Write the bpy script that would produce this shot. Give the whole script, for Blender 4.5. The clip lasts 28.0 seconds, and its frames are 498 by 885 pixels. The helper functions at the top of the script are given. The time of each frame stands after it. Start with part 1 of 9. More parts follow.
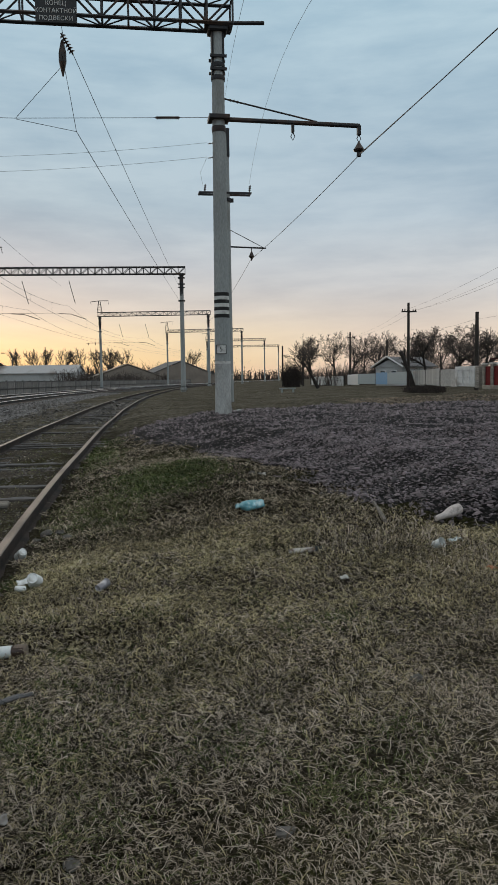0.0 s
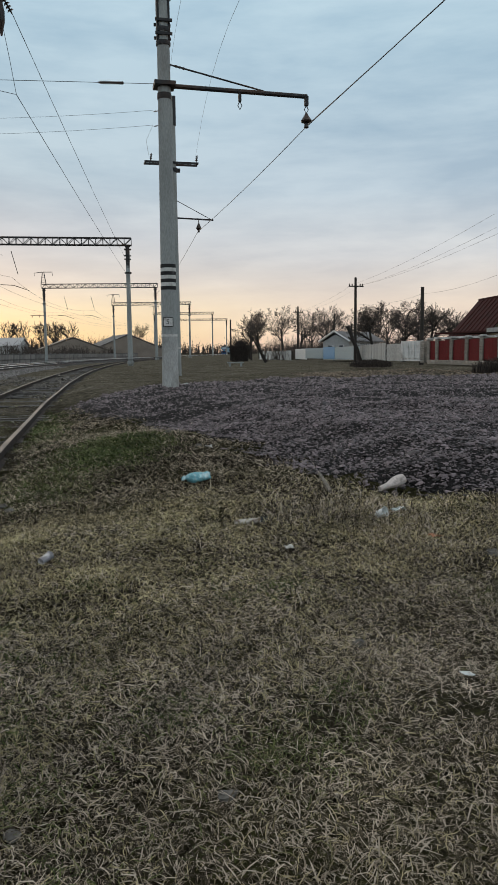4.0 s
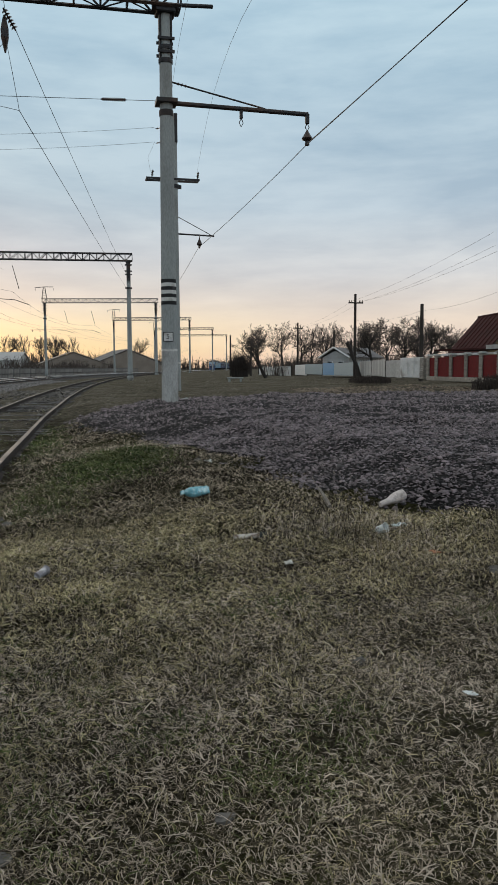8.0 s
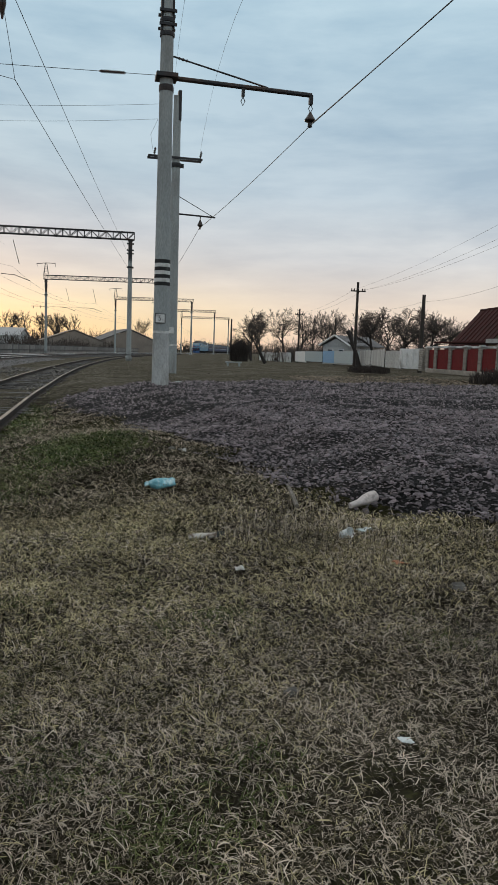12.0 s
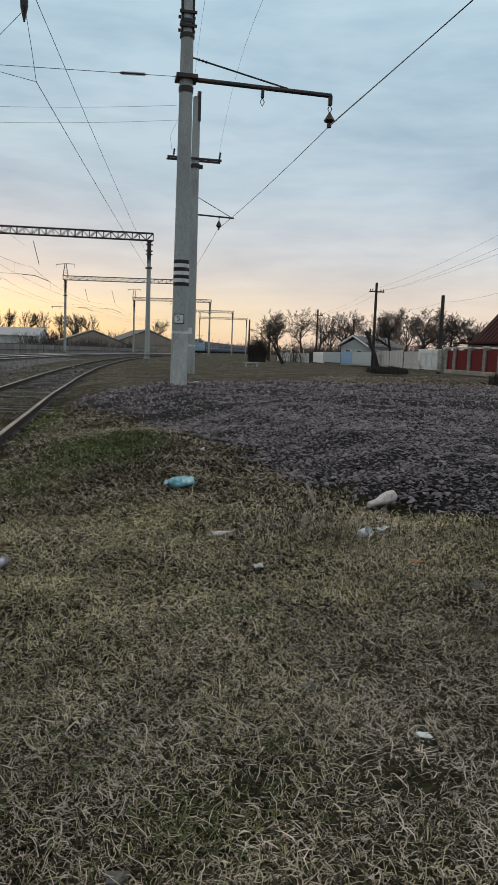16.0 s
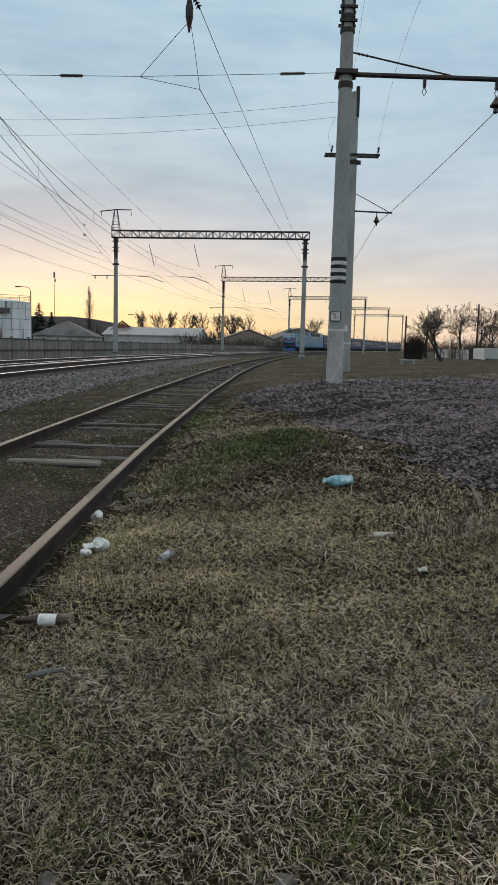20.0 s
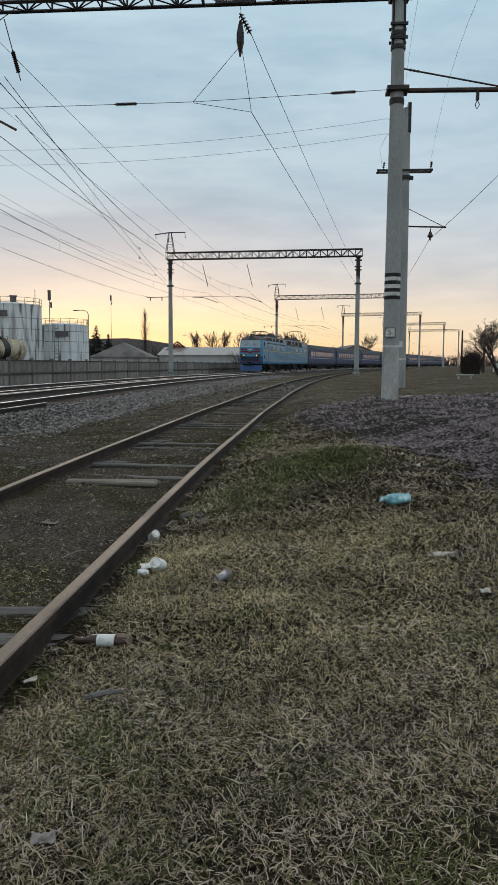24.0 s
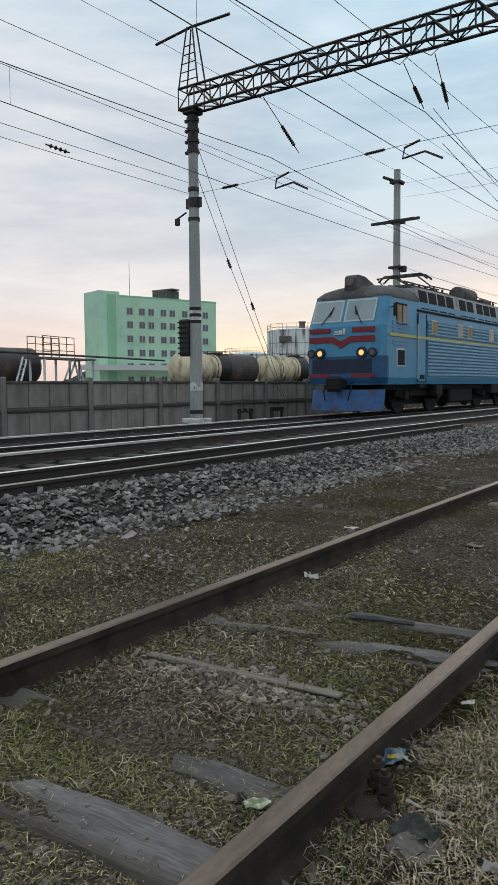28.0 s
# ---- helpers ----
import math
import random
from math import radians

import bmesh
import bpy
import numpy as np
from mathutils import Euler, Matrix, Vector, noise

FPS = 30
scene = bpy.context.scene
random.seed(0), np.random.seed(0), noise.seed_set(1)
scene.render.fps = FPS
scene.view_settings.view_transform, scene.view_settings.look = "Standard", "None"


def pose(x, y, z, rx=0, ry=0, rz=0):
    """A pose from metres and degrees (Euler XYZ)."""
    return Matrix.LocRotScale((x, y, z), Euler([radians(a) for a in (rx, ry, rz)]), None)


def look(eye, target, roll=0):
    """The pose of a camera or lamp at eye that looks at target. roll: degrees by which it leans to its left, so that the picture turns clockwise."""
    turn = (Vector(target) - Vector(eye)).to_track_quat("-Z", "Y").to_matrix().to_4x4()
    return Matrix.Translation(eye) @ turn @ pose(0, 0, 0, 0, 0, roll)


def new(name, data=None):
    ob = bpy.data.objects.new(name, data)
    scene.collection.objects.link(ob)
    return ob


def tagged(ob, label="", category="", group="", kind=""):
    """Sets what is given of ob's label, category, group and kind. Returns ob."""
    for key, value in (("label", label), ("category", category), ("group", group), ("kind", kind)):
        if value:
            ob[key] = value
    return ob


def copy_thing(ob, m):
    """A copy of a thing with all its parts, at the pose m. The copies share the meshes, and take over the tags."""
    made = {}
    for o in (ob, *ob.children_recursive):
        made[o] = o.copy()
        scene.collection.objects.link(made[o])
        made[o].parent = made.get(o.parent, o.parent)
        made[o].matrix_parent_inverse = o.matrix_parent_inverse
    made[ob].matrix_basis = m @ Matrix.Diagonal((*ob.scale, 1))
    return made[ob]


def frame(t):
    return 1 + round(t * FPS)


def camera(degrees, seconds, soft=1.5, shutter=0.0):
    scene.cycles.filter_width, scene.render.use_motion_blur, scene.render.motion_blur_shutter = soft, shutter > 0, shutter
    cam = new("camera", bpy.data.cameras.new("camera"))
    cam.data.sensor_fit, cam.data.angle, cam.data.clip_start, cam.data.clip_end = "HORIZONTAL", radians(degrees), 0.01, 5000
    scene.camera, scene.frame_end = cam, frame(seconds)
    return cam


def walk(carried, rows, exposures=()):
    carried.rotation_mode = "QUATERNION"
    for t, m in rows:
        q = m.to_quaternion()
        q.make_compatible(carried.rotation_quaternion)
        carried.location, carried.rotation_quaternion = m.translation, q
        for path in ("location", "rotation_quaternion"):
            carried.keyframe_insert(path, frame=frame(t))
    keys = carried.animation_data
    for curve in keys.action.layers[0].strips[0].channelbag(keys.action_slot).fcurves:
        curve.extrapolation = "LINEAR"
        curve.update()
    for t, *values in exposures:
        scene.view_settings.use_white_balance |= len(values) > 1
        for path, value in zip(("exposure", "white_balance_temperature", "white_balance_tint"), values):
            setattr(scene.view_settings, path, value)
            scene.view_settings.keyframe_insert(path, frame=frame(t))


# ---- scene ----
cam = camera(36.3, 28.0, soft=1.2)
PATH = [
    (0, (-0.159, -0.2, 1.518), (0.141, 1.77, 1.354), -0.8),
    (0.5, (-0.145, -0.184, 1.504), (0.148, 1.786, 1.32), -0.8),
    (1, (-0.142, -0.223, 1.501), (0.22, 1.734, 1.303), -0.7),
    (1.5, (-0.15, -0.213, 1.49), (0.227, 1.741, 1.29), -0.9),
    (2, (-0.143, -0.193, 1.486), (0.235, 1.76, 1.276), -0.9),
    (2.5, (-0.135, -0.19, 1.491), (0.247, 1.761, 1.269), -0.7),
    (3, (-0.142, -0.192, 1.497), (0.247, 1.756, 1.261), -0.7),
    (3.5, (-0.138, -0.184, 1.494), (0.274, 1.759, 1.262), -0.6),
    (5.5, (-0.142, -0.196, 1.496), (0.321, 1.735, 1.256), -0.9),
    (6, (-0.139, -0.181, 1.492), (0.339, 1.746, 1.25), -1.0),
    (6.5, (-0.139, -0.191, 1.497), (0.371, 1.731, 1.279), -1.2),
    (7, (-0.136, -0.195, 1.496), (0.398, 1.722, 1.301), -1.2),
    (7.5, (-0.144, -0.176, 1.492), (0.338, 1.758, 1.324), -0.6),
    (8, (-0.133, -0.15, 1.483), (0.302, 1.793, 1.291), -0.2),
    (8.5, (-0.015, -0.119, 1.492), (0.413, 1.824, 1.285), 0.3),
    (9, (0.031, -0.076, 1.497), (0.467, 1.864, 1.278), 0.6),
    (9.5, (0.011, 0.031, 1.499), (0.454, 1.968, 1.268), 0.7),
    (10, (0.033, 0.076, 1.496), (0.483, 2.009, 1.252), 0.8),
    (10.5, (0.154, 0.096, 1.504), (0.598, 2.031, 1.263), 1.4),
    (11, (0.205, 0.088, 1.51), (0.645, 2.025, 1.274), 1.7),
    (11.5, (0.172, 0.095, 1.518), (0.607, 2.034, 1.294), 1.9),
    (12, (0.158, 0.103, 1.513), (0.596, 2.041, 1.281), 2.0),
    (12.5, (0.145, 0.098, 1.504), (0.589, 2.033, 1.26), 2.1),
    (14.5, (0.15, 0.072, 1.503), (0.605, 2.003, 1.249), 2.4),
    (15, (0.153, 0.078, 1.504), (0.606, 2.009, 1.249), 2.4),
    (15.5, (0.149, 0.07, 1.505), (0.58, 2.007, 1.259), 2.2),
    (16, (0.142, 0.075, 1.505), (0.535, 2.022, 1.273), 2.1),
    (16.5, (0.141, 0.096, 1.502), (0.468, 2.057, 1.289), 2.0),
    (17, (0.127, 0.106, 1.497), (0.299, 2.089, 1.299), 2.1),
    (17.5, (0.084, 0.128, 1.499), (0.1, 2.116, 1.279), 2.0),
    (18, (0.085, 0.127, 1.498), (0.047, 2.113, 1.266), 1.8),
    (18.5, (0.083, 0.125, 1.494), (0.051, 2.113, 1.271), 1.6),
    (19, (0.086, 0.122, 1.495), (0.065, 2.109, 1.267), 1.5),
    (19.5, (0.094, 0.123, 1.5), (0.08, 2.109, 1.262), 1.4),
    (20, (0.1, 0.12, 1.5), (0.094, 2.104, 1.251), 1.4),
    (20.5, (0.118, 0.124, 1.5), (0.115, 2.108, 1.25), 1.2),
    (22.5, (0.111, 0.129, 1.499), (0.061, 2.119, 1.3), 0.6),
    (23, (0.113, 0.125, 1.501), (0.026, 2.113, 1.307), 0.3),
    (23.5, (0.132, 0.128, 1.503), (0.018, 2.115, 1.299), 0.1),
    (24, (0.096, 0.14, 1.504), (-0.055, 2.124, 1.3), 0.3),
    (24.5, (0.07, 0.128, 1.504), (-0.123, 2.11, 1.309), 0.4),
    (24.6, (0.042, 0.151, 1.487), (-0.167, 2.131, 1.304), 0.8),
    (25, (0.068, 0.142, 1.505), (-0.244, 2.111, 1.336), 0.9),
    (25.5, (0.089, 0.141, 1.511), (-0.371, 2.08, 1.351), 1.0),
    (26, (0.07, 0.128, 1.509), (-0.551, 2.023, 1.357), 0.5),
    (26.5, (0.026, 0.116, 1.505), (-0.699, 1.974, 1.364), -0.2),
    (27, (0.022, 0.111, 1.505), (-0.772, 1.941, 1.365), -0.4),
    (27.5, (0.01, 0.097, 1.506), (-0.896, 1.875, 1.363), -0.3),
    (28, (-0.026, 0.069, 1.513), (-1.161, 1.709, 1.366), -0.5),
]
walk(cam, [(t, look(eye, target, roll)) for t, eye, target, roll in PATH], [(0, -0.12), (1.2, 0.04), (3, 0.02), (23.5, 0.02), (28, 0.28)])

# ---- place ----
# ---- world, sun and exposure ----
SUN_AZ, SUN_EL = radians(-14), radians(2.0)


def build_world():
    w = bpy.data.worlds.new("dusk_sky")
    w.use_nodes = True
    scene.world = w
    nt = w.node_tree
    nt.nodes.clear()
    N = nt.nodes.new
    L = nt.links.new
    out, bg = N("ShaderNodeOutputWorld"), N("ShaderNodeBackground")
    sky = N("ShaderNodeTexSky")
    sky.sky_type, sky.sun_disc, sky.sun_elevation, sky.sun_rotation = "NISHITA", False, SUN_EL, SUN_AZ
    co, sep = N("ShaderNodeTexCoord"), N("ShaderNodeSeparateXYZ")
    L(co.outputs["Generated"], sep.inputs[0])

    def ramp(stops, fac):
        r = N("ShaderNodeValToRGB")
        e = r.color_ramp.elements
        while len(e) < len(stops):
            e.new(0.5)
        for el, (p, c) in zip(e, stops):
            el.position, el.color = p, (*c, 1) if len(c) == 3 else c
        L(fac, r.inputs[0])
        return r.outputs[0]

    def math_node(op, a, b):
        m = N("ShaderNodeMath")
        m.operation = op
        for k, v in ((0, a), (1, b)):
            if isinstance(v, (int, float)):
                m.inputs[k].default_value = v
            else:
                L(v, m.inputs[k])
        return m.outputs[0]

    def mix(fac, a, b, blend="MIX"):
        m = N("ShaderNodeMix")
        m.data_type, m.blend_type = "RGBA", blend
        for sock, v in ((m.inputs[0], fac), (m.inputs[6], a), (m.inputs[7], b)):
            if isinstance(v, (int, float)):
                sock.default_value = v
            elif isinstance(v, tuple):
                sock.default_value = (*v, 1)
            else:
                L(v, sock)
        return m.outputs[2]

    # streaky stratus: stretched noise, flattened towards the horizon
    mp = N("ShaderNodeMapping")
    mp.inputs["Scale"].default_value = (2.2, 2.2, 11.0)
    mp.inputs["Rotation"].default_value = (0.06, 0.05, 0.3)
    L(co.outputs["Generated"], mp.inputs[0])
    n1 = N("ShaderNodeTexNoise")
    n1.inputs["Scale"].default_value, n1.inputs["Detail"].default_value, n1.inputs["Roughness"].default_value = 1.25, 5, 0.5
    n1.inputs["Distortion"].default_value = 0.5
    L(mp.outputs[0], n1.inputs[0])
    # how far the direction points towards the sunset, 0 to 1
    sun = (math.sin(SUN_AZ), math.cos(SUN_AZ))
    dot = math_node("ADD", math_node("MULTIPLY", sep.outputs[0], sun[0]), math_node("MULTIPLY", sep.outputs[1], sun[1]))
    west = ramp([(0.85, (0, 0, 0)), (0.995, (1, 1, 1))], dot)
    # a paler, thinner bank of cloud further south
    bank = (math.sin(radians(-58)), math.cos(radians(-58)))
    dot2 = math_node("ADD", math_node("MULTIPLY", sep.outputs[0], bank[0]), math_node("MULTIPLY", sep.outputs[1], bank[1]))
    south = ramp([(0.70, (0, 0, 0)), (0.92, (0.95, 0.95, 0.95))], dot2)
    z = sep.outputs[2]
    cool = ramp([(0.0, SKY[0]), (0.06, SKY[1]), (0.12, SKY[2]), (0.20, SKY[3]), (0.33, SKY[4]), (0.48, SKY[5]), (0.7, SKY[6])], z)
    pale = ramp([(0.0, PALE[0]), (0.05, PALE[1]), (0.1, PALE[2]), (0.2, PALE[3]), (0.34, PALE[4]), (0.48, PALE[5]), (0.7, SKY[6])], z)
    warm = ramp([(0.0, SUNSET[0]), (0.025, SUNSET[1]), (0.055, SUNSET[2]), (0.09, SUNSET[3]), (0.145, SUNSET[4]), (0.22, SUNSET[5]), (0.45, SKY[5]), (0.7, SKY[6])], z)
    base = mix(west, mix(south, cool, pale), warm)
    n2 = N("ShaderNodeTexNoise")
    n2.inputs["Scale"].default_value, n2.inputs["Detail"].default_value, n2.inputs["Roughness"].default_value = 4.5, 6, 0.6
    L(mp.outputs[0], n2.inputs[0])
    both = math_node("ADD", math_node("MULTIPLY", n1.outputs[0], 0.68), math_node("MULTIPLY", n2.outputs[0], 0.32))
    dark = ramp([(0.38, (0, 0, 0)), (0.60, (1, 1, 1))], both)
    shade = ramp([(0.0, (0.88, 0.86, 0.88)), (0.12, (0.80, 0.82, 0.86)), (0.28, (0.69, 0.765, 0.83)), (0.6, (0.82, 0.87, 0.91)), (1.0, (0.95, 0.96, 0.97))], z)
    clouds = mix(dark, base, mix(1.0, base, shade, "MULTIPLY"))
    # a little of the clear sky shines through the cloud
    lit = mix(0.012, clouds, sky.outputs[0])
    # below the horizon: dark ground
    below = ramp([(0.46, (0, 0, 0)), (0.5, (1, 1, 1))], math_node("ADD", math_node("MULTIPLY", z, 0.5), 0.5))
    L(mix(below, (0.07, 0.065, 0.06), lit), bg.inputs[0])
    bg.inputs[1].default_value = 1.0
    L(bg.outputs[0], out.inputs[0])


SKY = [(0.72, 0.56, 0.47), (0.83, 0.71, 0.60), (0.69, 0.695, 0.705), (0.525, 0.625, 0.705), (0.46, 0.605, 0.705), (0.56, 0.735, 0.825), (0.72, 0.71, 0.69)]
SUNSET = [(0.92, 0.63, 0.37), (1.05, 0.85, 0.46), (1.0, 0.86, 0.57), (0.77, 0.72, 0.65), (0.585, 0.63, 0.675), (0.485, 0.615, 0.695)]
PALE = [(0.66, 0.54, 0.50), (0.82, 0.69, 0.61), (0.76, 0.71, 0.69), (0.67, 0.66, 0.675), (0.63, 0.645, 0.675), (0.615, 0.68, 0.725)]
build_world()
sun_lamp = new("sun", bpy.data.lights.new("sun", "SUN"))
sun_lamp.data.energy, sun_lamp.data.angle, sun_lamp.data.color = 0.5, radians(25), (1.0, 0.80, 0.60)
_dir = Vector((math.sin(SUN_AZ) * math.cos(radians(9)), math.cos(SUN_AZ) * math.cos(radians(9)), math.sin(radians(9))))
sun_lamp.matrix_world = look(tuple(_dir * 60), (0, 0, 0))


# ---- materials ----
def material(name, color, rough=0.8, metal=0.0, vary=0.25, scale=6.0, fine=60.0, bump=0.15, bump_d=0.01, tint=None, tint_amt=0.5, tint_scale=1.2,
             rnd=0.0, spec=0.4, stretch=(1, 1, 1), emit=None, emit_s=0.0, island=0.0):
    """A surface with grain and stains: colour noise at two scales, a second tint in patches, bump, and a shade that differs from piece to piece."""
    m = bpy.data.materials.new(name)
    m.use_nodes = True
    nt = m.node_tree
    N, L = nt.nodes.new, nt.links.new
    b = nt.nodes["Principled BSDF"]
    b.inputs["Roughness"].default_value, b.inputs["Metallic"].default_value = rough, metal
    b.inputs["Specular IOR Level"].default_value = spec
    co, mp = N("ShaderNodeTexCoord"), N("ShaderNodeMapping")
    mp.inputs["Scale"].default_value = stretch
    L(co.outputs["Object"], mp.inputs[0])

    def noise_tex(s, d=4):
        n = N("ShaderNodeTexNoise")
        n.inputs["Scale"].default_value, n.inputs["Detail"].default_value = s, d
        L(mp.outputs[0], n.inputs[0])
        return n

    def mix(fac, a, b2, blend):
        x = N("ShaderNodeMix")
        x.data_type, x.blend_type = "RGBA", blend
        for sock, v in ((x.inputs[0], fac), (x.inputs[6], a), (x.inputs[7], b2)):
            if isinstance(v, (int, float)):
                sock.default_value = v
            elif isinstance(v, tuple):
                sock.default_value = (*v, 1)
            else:
                L(v, sock)
        return x.outputs[2]

    def ramp(fac, lo, hi, a, b2):
        r = N("ShaderNodeValToRGB")
        e = r.color_ramp.elements
        e[0].position, e[1].position = lo, hi
        e[0].color, e[1].color = (a, a, a, 1), (b2, b2, b2, 1)
        L(fac, r.inputs[0])
        return r.outputs[0]

    col = color
    big, small = noise_tex(scale), noise_tex(fine, 3)
    if tint:
        patch = noise_tex(tint_scale, 5)
        col = mix(ramp(patch.outputs[0], 0.62 - 0.3 * tint_amt, 0.78 - 0.3 * tint_amt, 0, 1), col, tint, "MIX")
    col = mix(1.0, col, ramp(big.outputs[0], 0.3, 0.7, 1 - vary, 1 + vary), "MULTIPLY")
    col = mix(1.0, col, ramp(small.outputs[0], 0.3, 0.7, 1 - vary * 0.8, 1 + vary * 0.8), "MULTIPLY")
    if rnd:
        info = N("ShaderNodeObjectInfo")
        col = mix(1.0, col, ramp(info.outputs["Random"], 0, 1, 1 - rnd, 1 + rnd), "MULTIPLY")
    if island:
        info = N("ShaderNodeNewGeometry")
        col = mix(1.0, col, ramp(info.outputs["Random Per Island"], 0, 1, 1 - island, 1 + island), "MULTIPLY")
    L(col, b.inputs["Base Color"]) if not isinstance(col, tuple) else None
    if bump:
        bp = N("ShaderNodeBump")
        bp.inputs["Strength"].default_value, bp.inputs["Distance"].default_value = bump, bump_d
        L(small.outputs[0], bp.inputs["Height"])
        L(bp.outputs[0], b.inputs["Normal"])
    if emit:
        b.inputs["Emission Color"].default_value = (*emit, 1)
        b.inputs["Emission Strength"].default_value = emit_s
    return m


def glass(name, color=(0.05, 0.06, 0.07), rough=0.05):
    m = bpy.data.materials.new(name)
    m.use_nodes = True
    b = m.node_tree.nodes["Principled BSDF"]
    b.inputs["Base Color"].default_value = (*color, 1)
    b.inputs["Roughness"].default_value, b.inputs["Specular IOR Level"].default_value = rough, 0.6
    return m


MAT = {
    "concrete": material("weathered_concrete", (0.335, 0.357, 0.352), 0.9, vary=0.2, scale=1.1, fine=45, tint=(0.2, 0.2, 0.19), tint_amt=0.35, stretch=(1, 1, 0.25)),
    "steel": material("dark_painted_steel", (0.035, 0.035, 0.038), 0.6, 0.3, vary=0.3, tint=(0.07, 0.045, 0.035), tint_amt=0.4),
    "galv": material("grey_galvanised_steel", (0.13, 0.13, 0.135), 0.55, 0.5, vary=0.25, tint=(0.12, 0.08, 0.06), tint_amt=0.25),
    "truss": material("grey_truss_steel", (0.055, 0.056, 0.06), 0.6, 0.3, vary=0.3, tint=(0.09, 0.06, 0.045), tint_amt=0.3),
    "black": material("black_paint", (0.018, 0.018, 0.018), 0.75, vary=0.3, tint=(0.07, 0.07, 0.07), tint_amt=0.15, tint_scale=6),
    "white": material("worn_white_paint", (0.62, 0.62, 0.60), 0.8, vary=0.12, tint=(0.38, 0.37, 0.35), tint_amt=0.4, tint_scale=5),
    "porcelain": material("brown_porcelain", (0.03, 0.018, 0.014), 0.25, vary=0.1, bump=0),
    "wire": material("oxidised_copper_wire", (0.03, 0.03, 0.032), 0.6, 0.4, vary=0.1, bump=0),
    "railtop": material("polished_rail_head", (0.74, 0.73, 0.72), 0.38, 1.0, vary=0.1, bump=0.05, stretch=(1, 0.05, 1)),
    "rustrail": material("rusty_rail", (0.045, 0.030, 0.023), 0.85, 0.1, vary=0.25, tint=(0.022, 0.016, 0.013), tint_amt=0.5, tint_scale=4),
    "rusthead": material("dull_rail_head", (0.19, 0.152, 0.122), 0.6, 0.3, vary=0.2, scale=3, tint=(0.085, 0.065, 0.052), tint_amt=0.4, tint_scale=2.5, stretch=(1, 0.3, 1)),
    "darkrail": material("oily_dark_rail", (0.035, 0.028, 0.025), 0.75, 0.1, vary=0.2),
    "sleeper": material("grey_weathered_timber", (0.108, 0.105, 0.107), 0.95, vary=0.35, scale=5, fine=50, bump=0.5, bump_d=0.012, tint=(0.045, 0.04, 0.035), tint_amt=0.55, stretch=(0.25, 2.4, 1), rnd=0.3),
    "csleeper": material("concrete_sleeper", (0.085, 0.08, 0.075), 0.95, vary=0.25, rnd=0.2, tint=(0.09, 0.07, 0.06), tint_amt=0.5),
    "ballast": material("grey_ballast_stone", (0.165, 0.158, 0.154), 0.95, vary=0.35, fine=90, bump=0.4, island=0.8),
    # bed colour darkened to act as the shade in gaps between ballast stones
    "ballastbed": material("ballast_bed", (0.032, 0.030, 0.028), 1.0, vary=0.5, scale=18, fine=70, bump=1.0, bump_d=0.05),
    "gravel": material("dark_purple_gravel", (0.118, 0.097, 0.104), 0.6, vary=0.3, fine=90, bump=0.4, island=0.97),
    # near-black bed: the shade between the stones is put into its colour
    "gravelbed": material("gap_shade_gravel_bed", (0.008, 0.0068, 0.0072), 1.0, vary=0.5, scale=14, fine=60, bump=1.0, bump_d=0.04),
}


